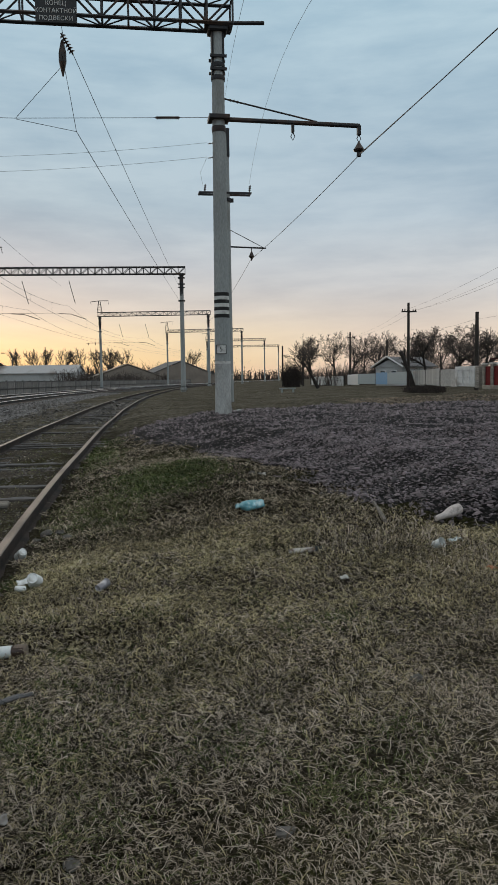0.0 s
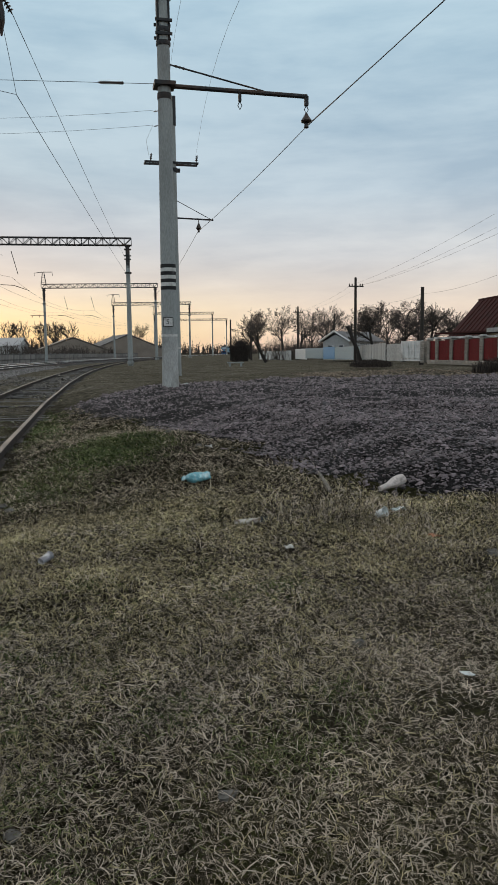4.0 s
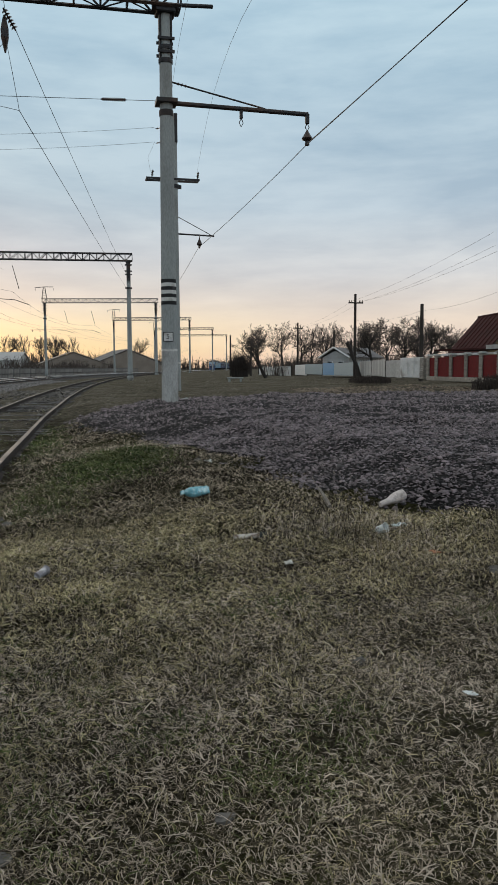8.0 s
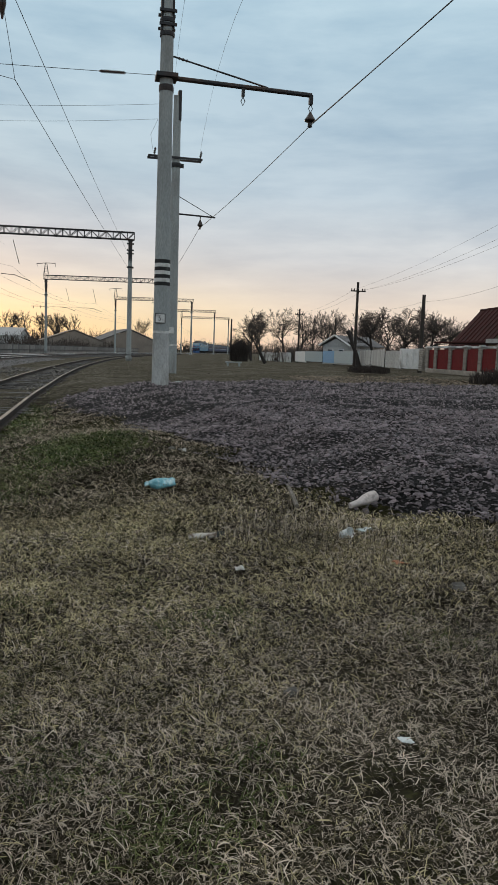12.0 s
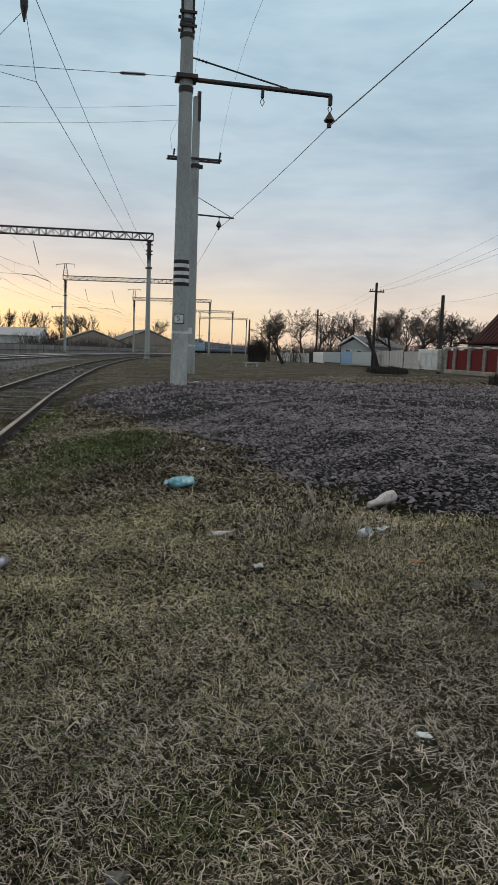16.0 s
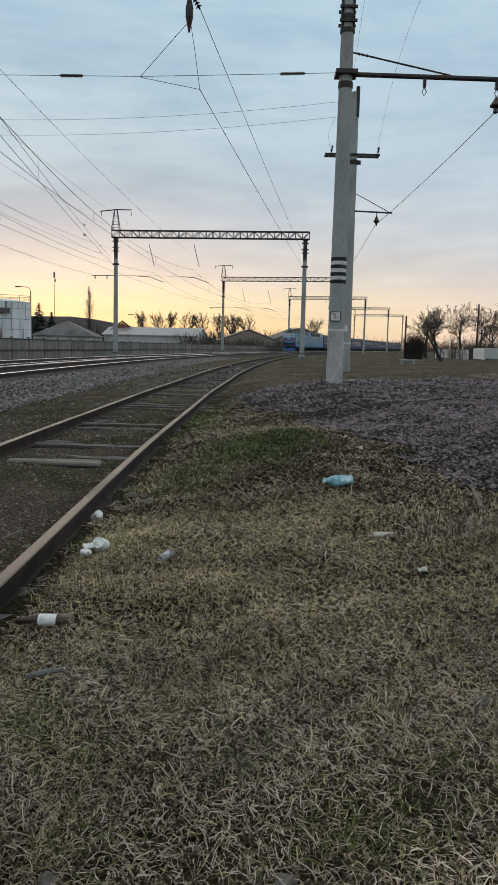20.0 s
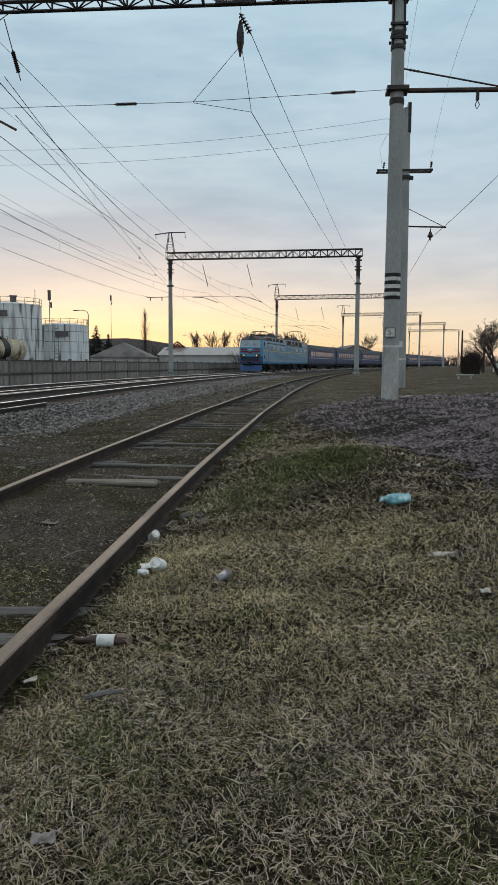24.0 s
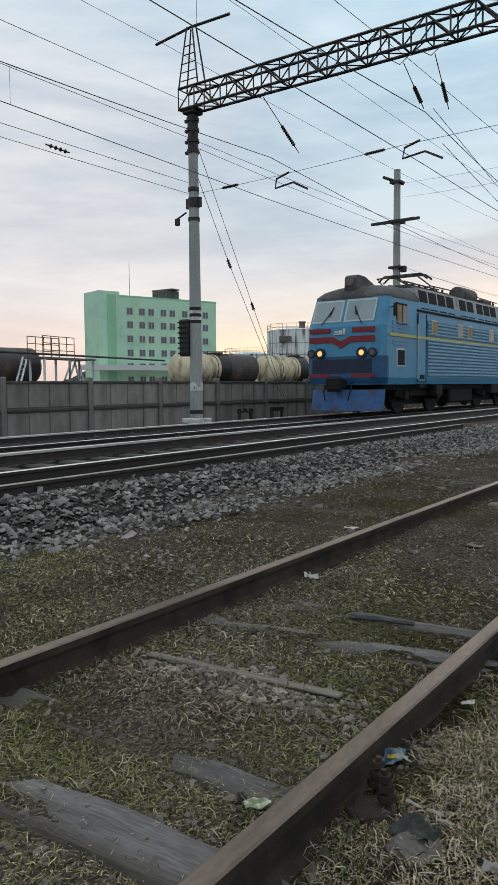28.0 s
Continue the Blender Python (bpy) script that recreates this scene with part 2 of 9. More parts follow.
# ---- mesh helpers ----
class Shape:
    """Vertices and faces of one mesh in the making."""

    def __init__(self):
        self.v, self.f, self.mi, self.cur = [], [], [], 0

    def add(self, verts, faces):
        n = len(self.v)
        self.v += [tuple(p) for p in verts]
        self.f += [tuple(i + n for i in fc) for fc in faces]
        self.mi += [self.cur] * len(faces)
        return self

    def box(self, c, s, bev=0.0, m=None):
        hx, hy, hz = s[0] / 2, s[1] / 2, s[2] / 2
        if bev <= 0:
            vs = [(x, y, z) for x in (-hx, hx) for y in (-hy, hy) for z in (-hz, hz)]
            fs = [(0, 1, 3, 2), (4, 6, 7, 5), (0, 4, 5, 1), (2, 3, 7, 6), (0, 2, 6, 4), (1, 5, 7, 3)]
        else:
            b = min(bev, hx * 0.9, hy * 0.9, hz * 0.9)
            vs, fs, idx = [], [], {}
            for sx in (-1, 1):
                for sy in (-1, 1):
                    for sz in (-1, 1):
                        for ax in range(3):
                            p = [sx * (hx - b), sy * (hy - b), sz * (hz - b)]
                            p[ax] = (sx * hx, sy * hy, sz * hz)[ax]
                            idx[sx, sy, sz, ax] = len(vs)
                            vs.append(tuple(p))
            for ax in range(3):
                a, bb = [k for k in range(3) if k != ax]
                for sgn in (-1, 1):
                    ring = []
                    for ua, ub in ((-1, -1), (1, -1), (1, 1), (-1, 1)):
                        k = [0, 0, 0]
                        k[ax], k[a], k[bb] = sgn, ua, ub
                        ring.append(idx[(*k, ax)])
                    fs.append(tuple(ring))
            for ax in range(3):
                a, bb = [k for k in range(3) if k != ax]
                for ua in (-1, 1):
                    for ub in (-1, 1):
                        k0, k1 = [0, 0, 0], [0, 0, 0]
                        k0[ax], k0[a], k0[bb] = -1, ua, ub
                        k1[ax], k1[a], k1[bb] = 1, ua, ub
                        fs.append((idx[(*k0, a)], idx[(*k1, a)], idx[(*k1, bb)], idx[(*k0, bb)]))
            for sx in (-1, 1):
                for sy in (-1, 1):
                    for sz in (-1, 1):
                        fs.append(tuple(idx[sx, sy, sz, ax] for ax in range(3)))
        if m is not None:
            vs = [tuple(m.to_3x3() @ Vector(p)) for p in vs]
        return self.add([(p[0] + c[0], p[1] + c[1], p[2] + c[2]) for p in vs], fs)

    def rod(self, p, q, r, r2=None, n=8, caps=True):
        p, q = Vector(p), Vector(q)
        d = q - p
        if d.length < 1e-6:
            return self
        u = d.orthogonal().normalized()
        w = d.normalized().cross(u)
        r2 = r if r2 is None else r2
        vs = []
        for c, rad in ((p, r), (q, r2)):
            vs += [c + rad * (math.cos(a) * u + math.sin(a) * w) for a in (2 * math.pi * (k + 0.5) / n for k in range(n))]
        fs = [(k, (k + 1) % n, n + (k + 1) % n, n + k) for k in range(n)]
        if caps:
            fs += [tuple(range(n - 1, -1, -1)), tuple(range(n, 2 * n))]
        return self.add(vs, fs)

    def line(self, pts, r, n=5):
        """One bent tube along the points."""
        P = [Vector(p) for p in pts]
        vs, u = [], None
        for k, p in enumerate(P):
            d = (P[min(k + 1, len(P) - 1)] - P[max(k - 1, 0)]).normalized()
            u = d.orthogonal() if u is None else u - d * u.dot(d)
            u.normalize()
            w = d.cross(u)
            vs += [p + r * (math.cos(a) * u + math.sin(a) * w) for a in (2 * math.pi * j / n for j in range(n))]
        fs = [(k * n + j, k * n + (j + 1) % n, (k + 1) * n + (j + 1) % n, (k + 1) * n + j) for k in range(len(P) - 1) for j in range(n)]
        fs += [tuple(range(n - 1, -1, -1)), tuple(range((len(P) - 1) * n, len(P) * n))]
        return self.add(vs, fs)

    def beam(self, p, q, w, h=None):
        """A square bar from p to q."""
        return self.rod(p, q, w * 0.707, (h or w) * 0.707, 4)

    def lathe(self, prof, n=16, c=(0, 0, 0), axis="z"):
        """prof: rows of radius and height."""
        vs, fs = [], []
        for r, z in prof:
            for k in range(n):
                a = 2 * math.pi * k / n
                p = (r * math.cos(a), r * math.sin(a), z)
                p = p if axis == "z" else (z, p[0], p[1]) if axis == "x" else (p[0], z, p[1])
                vs.append((p[0] + c[0], p[1] + c[1], p[2] + c[2]))
        for j in range(len(prof) - 1):
            for k in range(n):
                fs.append((j * n + k, j * n + (k + 1) % n, (j + 1) * n + (k + 1) % n, (j + 1) * n + k))
        if prof[0][0] > 1e-4:
            fs.append(tuple(range(n - 1, -1, -1)))
        if prof[-1][0] > 1e-4:
            fs.append(tuple(range((len(prof) - 1) * n, len(prof) * n)))
        return self.add(vs, fs)

    def extrude(self, prof, a, b, axis="y"):
        """A closed profile (pairs) drawn out from a to b along an axis; along y the pairs are x, z; along x they are y, z; along z x, y."""
        put = {"y": lambda u, w, t: (u, t, w), "x": lambda u, w, t: (t, u, w), "z": lambda u, w, t: (u, w, t)}[axis]
        n = len(prof)
        vs = [put(u, w, a) for u, w in prof] + [put(u, w, b) for u, w in prof]
        fs = [(k, (k + 1) % n, n + (k + 1) % n, n + k) for k in range(n)] + [tuple(range(n - 1, -1, -1)), tuple(range(n, 2 * n))]
        return self.add(vs, fs)

    def sweep(self, prof, frames, closed=True):
        """prof: pairs of side and height; frames: rows of place, side direction."""
        n = len(prof)
        vs = []
        for p, side in frames:
            vs += [(p[0] + side[0] * u, p[1] + side[1] * u, p[2] + w) for u, w in prof]
        m = n if closed else n - 1
        fs = [(j * n + k, j * n + (k + 1) % n, (j + 1) * n + (k + 1) % n, (j + 1) * n + k) for j in range(len(frames) - 1) for k in range(m)]
        if closed:
            fs += [tuple(range(n - 1, -1, -1)), tuple(range((len(frames) - 1) * n, len(frames) * n))]
        return self.add(vs, fs)

    def mesh(self, name, mats, smooth=False):
        me = bpy.data.meshes.new(name)
        me.from_pydata(self.v, [], self.f)
        for m in mats if isinstance(mats, (list, tuple)) else [mats]:
            me.materials.append(m)
        if any(self.mi):
            me.polygons.foreach_set("material_index", self.mi)
        me.update()
        bm = bmesh.new()
        bm.from_mesh(me)
        bmesh.ops.recalc_face_normals(bm, faces=bm.faces)
        bm.to_mesh(me)
        bm.free()
        if smooth:
            me.polygons.foreach_set("use_smooth", [True] * len(me.polygons))
            me.set_sharp_from_angle(angle=radians(40))
        return me


def part(name, shape, mat, parent=None, label="", smooth=False):
    ob = new(name, shape.mesh(name, mat, smooth) if isinstance(shape, Shape) else shape)
    ob.parent = parent
    return tagged(ob, label=label)


def thing(name, label, category, at=(0, 0, 0), rz=0.0, group="", kind=""):
    ob = new(name)
    ob.empty_display_size = 0.2
    ob.matrix_basis = pose(*at, rz=rz)
    return tagged(ob, label, category, group, kind)


def smooth01(a, b, x):
    t = np.clip((np.asarray(x, float) - a) / (b - a), 0, 1)
    return t * t * (3 - 2 * t)


# ---- the lines of the tracks ----
FAR_X, BEND_Y, BEND_R, BEND_L, SPACING = -11.9, 20.0, 530.0, 142.0, 4.15


def main_line(s, off=0.0):
    """Place and heading of the far main track s metres past y = 20; off: metres to its right."""
    if s <= 0:
        x, y, h = FAR_X, BEND_Y + s, 0.0
    else:
        a = min(s, BEND_L) / BEND_R
        x, y, h = FAR_X + BEND_R * (1 - math.cos(a)), BEND_Y + BEND_R * math.sin(a), a
        if s > BEND_L:
            x, y = x + (s - BEND_L) * math.sin(h), y + (s - BEND_L) * math.cos(h)
    return x + off * math.cos(h), y - off * math.sin(h), h


def rise(s):
    return 0.0022 * max(0.0, s - 60)


def siding(y):
    """The x of the siding's middle and its heading."""
    d = max(0.0, min(y, 170.0) - 5)
    return -1.92 + d * d / 1200 + max(0, y - 170) * 0.275, math.atan(d / 600)


FAR_Z, NEAR_Z, SIDE_Z = 0.52, 0.62, 0.35


# ---- ground ----
HEAP_Y = [3.4, 3.8, 4.2, 4.8, 5.2, 6.2, 7.7, 9.7, 12.6, 15, 18, 20, 22, 26]
HEAP_X = [12.0, 4.2, 2.85, 2.35, 1.95, 1.8, 1.65, 1.25, 0.55, 0.0, -0.3, 0.3, 2.0, 7.0]


def heap_depth(x, y):
    """How far a place lies inside the foot of the gravel heap."""
    return np.asarray(x, float) - np.interp(np.asarray(y, float), HEAP_Y, HEAP_X)


def gz(x, y):
    """Height of the bare ground."""
    x, y = np.asarray(x, float), np.asarray(y, float)
    # the grass climbs from the siding to a low bank
    z = 0.27 + (0.165 * smooth01(-0.5, 0.9, x) + 0.05 * smooth01(1.0, 1.9, x)) * smooth01(-3.0, 2.0, y)
    z = z + 0.13 * np.exp(-((x - 0.15) / 0.9) ** 2 - ((y - 8.6) / 1.8) ** 2)
    # the heap of dark gravel, and rough earth beyond it
    d = heap_depth(x, y)
    fade = (1 - smooth01(20, 30, y)) * (1 - smooth01(24, 40, x))
    z = z + (0.22 * smooth01(-0.1, 1.3, d) * (1 - 0.5 * smooth01(9, 18, y)) + 0.11 * smooth01(0.8, 5.0, d)) * fade
    # level ground further on
    far = smooth01(19, 34, y) * (1 - 0.75 * smooth01(12, 20, x) * (1 - smooth01(60, 90, y)))
    z = z * (1 - far) + (0.45 + 0.0022 * np.maximum(0, y - 40)) * far
    z = z + 0.20 * np.exp(-((x - 14.6) / 2.0) ** 2 - ((y - 31.0) / 4.5) ** 2) * (1 + 0.35 * np.sin(2.3 * x + 1.1 * y) + 0.3 * np.sin(1.9 * y - 0.7 * x))
    # hollow of the siding and the strip towards the main line
    sx = -1.92 + np.maximum(0, np.minimum(y, 170) - 5) ** 2 / 1200
    strip = 1 - smooth01(0.85, 1.6, x - sx)
    z = z * (1 - strip) + strip * np.minimum(z, 0.205 + 0.12 * smooth01(25, 60, y))
    return z + 0.015 * np.sin(1.7 * x + 0.4 * y) * np.sin(1.3 * y - 0.5 * x)


def relief(x, y):
    """Small unevenness of the near ground."""
    z = 0.0 * x
    rs = np.random.RandomState(5)
    for lo, hi, amp, n in ((1.5, 4, 0.010, 6), (5, 11, 0.0045, 8)):
        for _ in range(n):
            k, a, p = rs.uniform(lo, hi), rs.uniform(0, 6.283), rs.uniform(0, 6.283)
            z = z + amp * np.sin(k * (math.cos(a) * x + math.sin(a) * y) + p)
    # trodden flatter between the siding rails
    return z * (1 - 0.7 * np.exp(-((x + 2.1) / 1.25) ** 4) * (1 - smooth01(5, 8, y)))


def build_ground():
    def axis(rows):
        out = []
        for a, b, step in rows:
            out += list(np.arange(a, b, step))
        return np.array(out + [rows[-1][1]])

    xs = axis([(-1500, -300, 200), (-300, -60, 30), (-60, -14, 4), (-14, -5, 0.75), (-5, -1.2, 0.14), (-1.2, 2.6, 0.08), (2.6, 6, 0.14), (6, 30, 0.7), (30, 120, 6), (120, 300, 30), (300, 1500, 200)])
    ys = axis([(-400, -40, 60), (-40, -4, 4), (-4, 0.4, 0.3), (0.4, 5.2, 0.08), (5.2, 14, 0.14), (14, 40, 0.6), (40, 120, 4), (120, 500, 20), (500, 2500, 250)])
    X, Y = np.meshgrid(xs, ys)
    Z = gz(X, Y)
    Z = Z + relief(X, Y) * (1 - smooth01(14, 22, Y)) * (1 - smooth01(10, 14, np.abs(X)))
    nx = len(xs)
    sh = Shape()
    sh.v = [tuple(p) for p in zip(X.ravel().tolist(), Y.ravel().tolist(), Z.ravel().tolist())]
    sh.f = [(j * nx + i, j * nx + i + 1, (j + 1) * nx + i + 1, (j + 1) * nx + i) for j in range(len(ys) - 1) for i in range(nx - 1)]
    sh.mi = [0] * len(sh.f)
    ob = part("ground", sh, ground_material(), smooth=True)
    tagged(ob, "trampled dry winter grass and bare earth", "ground", kind="structure")
    return ob


def ground_material():
    m = bpy.data.materials.new("dry_grass_and_earth")
    m.use_nodes = True
    nt = m.node_tree
    N, L = nt.nodes.new, nt.links.new
    b = nt.nodes["Principled BSDF"]
    b.inputs["Roughness"].default_value, b.inputs["Specular IOR Level"].default_value = 1.0, 0.0
    co = N("ShaderNodeTexCoord")

    def ns(s, d, st=(1, 1, 1)):
        mp = N("ShaderNodeMapping")
        mp.inputs["Scale"].default_value = st
        L(co.outputs["Object"], mp.inputs[0])
        n = N("ShaderNodeTexNoise")
        n.inputs["Scale"].default_value, n.inputs["Detail"].default_value = s, d
        L(mp.outputs[0], n.inputs[0])
        return n.outputs[0]

    def ramp(f, stops):
        r = N("ShaderNodeValToRGB")
        e = r.color_ramp.elements
        while len(e) < len(stops):
            e.new(0.5)
        for el, (p, c) in zip(e, stops):
            el.position, el.color = p, (*c, 1)
        L(f, r.inputs[0])
        return r.outputs[0]

    def mix(f, a, c, blend="MIX"):
        x = N("ShaderNodeMix")
        x.data_type, x.blend_type = "RGBA", blend
        for sock, v in ((x.inputs[0], f), (x.inputs[6], a), (x.inputs[7], c)):
            if isinstance(v, (int, float)):
                sock.default_value = v
            else:
                L(v, sock)
        return x.outputs[2]

    # dark soil, its low tones near-black to carry the shade between blades
    dry = ramp(ns(26, 6), [(0.3, (0.006, 0.0048, 0.0036)), (0.5, (0.014, 0.0115, 0.0085)), (0.7, (0.045, 0.037, 0.027))])
    green = ramp(ns(30, 5), [(0.3, (0.012, 0.0105, 0.0075)), (0.6, (0.055, 0.055, 0.024)), (0.8, (0.14, 0.155, 0.052))])
    earth = ramp(ns(12, 6), [(0.3, (0.016, 0.013, 0.011)), (0.7, (0.05, 0.042, 0.034))])
    c = mix(ramp(ns(0.55, 4), [(0.45, (0, 0, 0)), (0.62, (0.8, 0.8, 0.8))]), dry, green)
    c = mix(ramp(ns(0.35, 5), [(0.5, (0, 0, 0)), (0.66, (0.9, 0.9, 0.9))]), c, earth)
    # bare dark earth and cinders on the side of the tracks
    sep = N("ShaderNodeSeparateXYZ")
    L(co.outputs["Object"], sep.inputs[0])
    sh_ = N("ShaderNodeMapRange")
    sh_.inputs["From Min"].default_value, sh_.inputs["From Max"].default_value = -1.6, -0.7
    L(sep.outputs[0], sh_.inputs[0])
    cinder = ramp(ns(60, 6), [(0.3, (0.016, 0.0138, 0.0115)), (0.5, (0.075, 0.065, 0.054)), (0.7, (0.185, 0.16, 0.13))])
    cinder = mix(ramp(ns(0.8, 4), [(0.45, (0, 0, 0)), (0.62, (0.75, 0.75, 0.75))]), cinder, green)
    c = mix(sh_.outputs[0], cinder, c)
    # close-cropped matted straw behind and beside the tall sward
    slope = N("ShaderNodeMath")
    slope.operation = "MULTIPLY_ADD"
    slope.inputs[1].default_value = -0.84
    L(sep.outputs[1], slope.inputs[0])
    L(sep.outputs[0], slope.inputs[2])
    masks = []
    for sock, a, b2 in ((sep.outputs[1], 0.95, 0.45), (slope.outputs[0], -0.04, 0.35)):
        q = N("ShaderNodeMapRange")
        q.inputs["From Min"].default_value, q.inputs["From Max"].default_value = a, b2
        L(sock, q.inputs[0])
        masks.append(q.outputs[0])
    both = N("ShaderNodeMath")
    both.operation = "MAXIMUM"
    L(masks[0], both.inputs[0])
    L(masks[1], both.inputs[1])
    side = N("ShaderNodeMath")
    side.operation = "MULTIPLY"
    L(both.outputs[0], side.inputs[0])
    L(sh_.outputs[0], side.inputs[1])
    matted = ramp(ns(34, 7), [(0.3, (0.03, 0.024, 0.017)), (0.5, (0.11, 0.091, 0.066)), (0.7, (0.26, 0.22, 0.165))])
    c = mix(side.outputs[0], c, matted)
    # paler trodden ground further along the line
    fy = N("ShaderNodeMapRange")
    fy.inputs["From Min"].default_value, fy.inputs["From Max"].default_value = 15.0, 24.0
    L(sep.outputs[1], fy.inputs[0])
    trodden = ramp(ns(7, 8), [(0.3, (0.036, 0.032, 0.025)), (0.5, (0.108, 0.097, 0.077)), (0.72, (0.22, 0.20, 0.165))])
    trodden = mix(1.0, trodden, ramp(ns(0.6, 5), [(0.35, (0.7, 0.7, 0.65)), (0.65, (1.2, 1.2, 1.2))]), "MULTIPLY")
    c = mix(fy.outputs[0], c, trodden)
    c = mix(1.0, c, ramp(ns(3.0, 4), [(0.3, (0.8, 0.8, 0.8)), (0.7, (1.2, 1.2, 1.2))]), "MULTIPLY")
    L(c, b.inputs["Base Color"])
    bp = N("ShaderNodeBump")
    bp.inputs["Strength"].default_value, bp.inputs["Distance"].default_value = 0.9, 0.03
    L(ns(40, 5), bp.inputs["Height"])
    L(bp.outputs[0], b.inputs["Normal"])
    return m


build_ground()


# ---- tracks ----
RAIL = [(-0.066, -0.16), (0.066, -0.16), (0.066, -0.148), (0.012, -0.132), (0.009, -0.05), (0.036, -0.038), (0.036, -0.006), (0.028, 0.0), (-0.028, 0.0), (-0.036, -0.006), (-0.036, -0.038), (-0.009, -0.05), (-0.012, -0.132), (-0.066, -0.148)]


def rail(frames, body, head, name, label, parent, inner=0):
    sh = Shape().sweep(RAIL, frames)
    n = len(RAIL)
    for k in range(len(sh.f)):
        if k % n in ((5, 6, 7, 8) if inner > 0 else (6, 7, 8, 9) if inner < 0 else (6, 7, 8)) and k < n * (len(frames) - 1):
            sh.mi[k] = 1
    return part(name, sh, [body, head], parent, label)


def frames_main(off, z, s0, s1, step):
    out = []
    for s in np.arange(s0, s1 + step / 2, step):
        x, y, h = main_line(s, off)
        out.append(((x, y, z + rise(s)), (math.cos(h), -math.sin(h))))
    return out


def frames_siding(off, z, y0, y1, step, wave=0.0):
    out = []
    for y in np.arange(y0, y1 + step / 2, step):
        x, h = siding(y)
        w = wave * (math.sin(y * 0.55) + 0.6 * math.sin(y * 0.23 + 1))
        out.append(((x + off * math.cos(h) + w, y - off * math.sin(h), z(y)), (math.cos(h), -math.sin(h))))
    return out


def build_tracks():
    for off, zl, zr in ((0.0, FAR_Z + 0.03, FAR_Z - 0.03), (SPACING, NEAR_Z + 0.025, NEAR_Z - 0.02)):
        tr = thing("railway_track", "main line track with bright polished rails on grey ballast", "railway track", group="main line tracks", kind="structure")
        rail(frames_main(off - 0.797, zl, -60, 520, 4), MAT["darkrail"], MAT["railtop"], "rail", "dark rail with a bright worn head", tr, 1)
        rail(frames_main(off + 0.797, zr, -60, 520, 4), MAT["darkrail"], MAT["railtop"], "rail", "dark rail with a bright worn head", tr, -1)
        sl = Shape().box((0, 0, 0), (2.7, 0.25, 0.2), 0.025).mesh("sleeper", MAT["csleeper"])
        s = -34.0
        while s < 80:
            x, y, h = main_line(s, off)
            ob = part("sleeper", sl, None, tr)
            ob.matrix_basis = pose(x, y, (zl + zr) / 2 - 0.255 + rise(s), rz=-math.degrees(h))
            s += 0.6
    # ballast bed under both main tracks
    prof = [(-4.2, -0.65), (-2.6, -0.20), (SPACING + 1.75, -0.19), (SPACING + 2.75, -0.52), (SPACING + 2.8, -0.9), (-4.2, -0.9)]
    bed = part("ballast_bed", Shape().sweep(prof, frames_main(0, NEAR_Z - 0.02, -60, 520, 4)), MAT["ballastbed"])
    tagged(bed, "grey crushed stone bed of the main line, darkened as gap shade", "ballast", kind="structure")
    sd = thing("siding_track", "old rusty siding track on sunken timber sleepers in grass", "railway track", kind="structure")
    zz = lambda y: SIDE_Z + 0.0035 * max(0, y - 22)
    rail(frames_siding(-0.797, zz, -9, 176, 1.0, 0.012), MAT["rustrail"], MAT["rusthead"], "rail", "rusty rail with a dull brown head", sd)
    rail(frames_siding(0.797, zz, -9, 176, 1.0, 0.012), MAT["rustrail"], MAT["rusthead"], "rail", "rusty rail with a dull brown head", sd)
    rnd = random.Random(4)
    variants = []
    for q in range(7):
        L, W = (2.5, 2.0, 1.5, 2.4, 1.8, 2.55, 2.2)[q], (0.25, 0.2, 0.23, 0.18, 0.24, 0.26, 0.21)[q]
        rows_, m = [], 15
        for a in range(m):
            x, end = -L / 2 + L * a / (m - 1), a in (0, m - 1)
            l, r = (W / 2 * (1 + rnd.uniform(-0.22, 0.1) - 0.25 * end) for _ in range(2))
            t = [0.062 + rnd.uniform(-0.008, 0.005) - 0.02 * end for _ in range(4)]
            rows_.append([(x, -l, -0.065), (x, -l, t[0] - 0.016), (x, -l * 0.86, t[0]), (x, -l * 0.3, t[1] - 0.006), (x, r * 0.25, t[2]), (x, r * 0.86, t[3]), (x, r, t[3] - 0.018), (x, r, -0.065)])
        fs = [(a * 8 + b, a * 8 + (b + 1) % 8, (a + 1) * 8 + (b + 1) % 8, (a + 1) * 8 + b) for a in range(m - 1) for b in range(8)]
        fs += [tuple(range(7, -1, -1)), tuple(range((m - 1) * 8, m * 8))]
        variants.append(Shape().add([p for r_ in rows_ for p in r_], fs).mesh("sleeper", MAT["sleeper"]))
    # sleepers that lie proud of the earth, and the sunken rest
    tips = {3.4: -0.5, 3.92: -0.7, 2.05: 0.1, 1.56: 0.0}
    proud = {1.56: 0.036, 2.05: 0.034, 3.4: 0.033, 3.92: 0.025, 8.75: 0.028, 9.75: 0.034, 10.05: 0.02, 11.1: 0.015, 11.75: 0.03, 12.35: 0.042, 13.0: 0.012, 13.55: 0.03, 14.15: 0.04}
    rows = sorted(list(proud.items()) + [(q, -0.03) for q in (-1.0, -0.4, 0.2, 0.8, 2.75, 4.6, 5.25, 5.9, 6.5, 7.15, 8.15)])
    y = 14.75
    while y < 70:
        rows.append((y, rnd.uniform(0.005, 0.05)))
        y += rnd.uniform(0.55, 0.75)
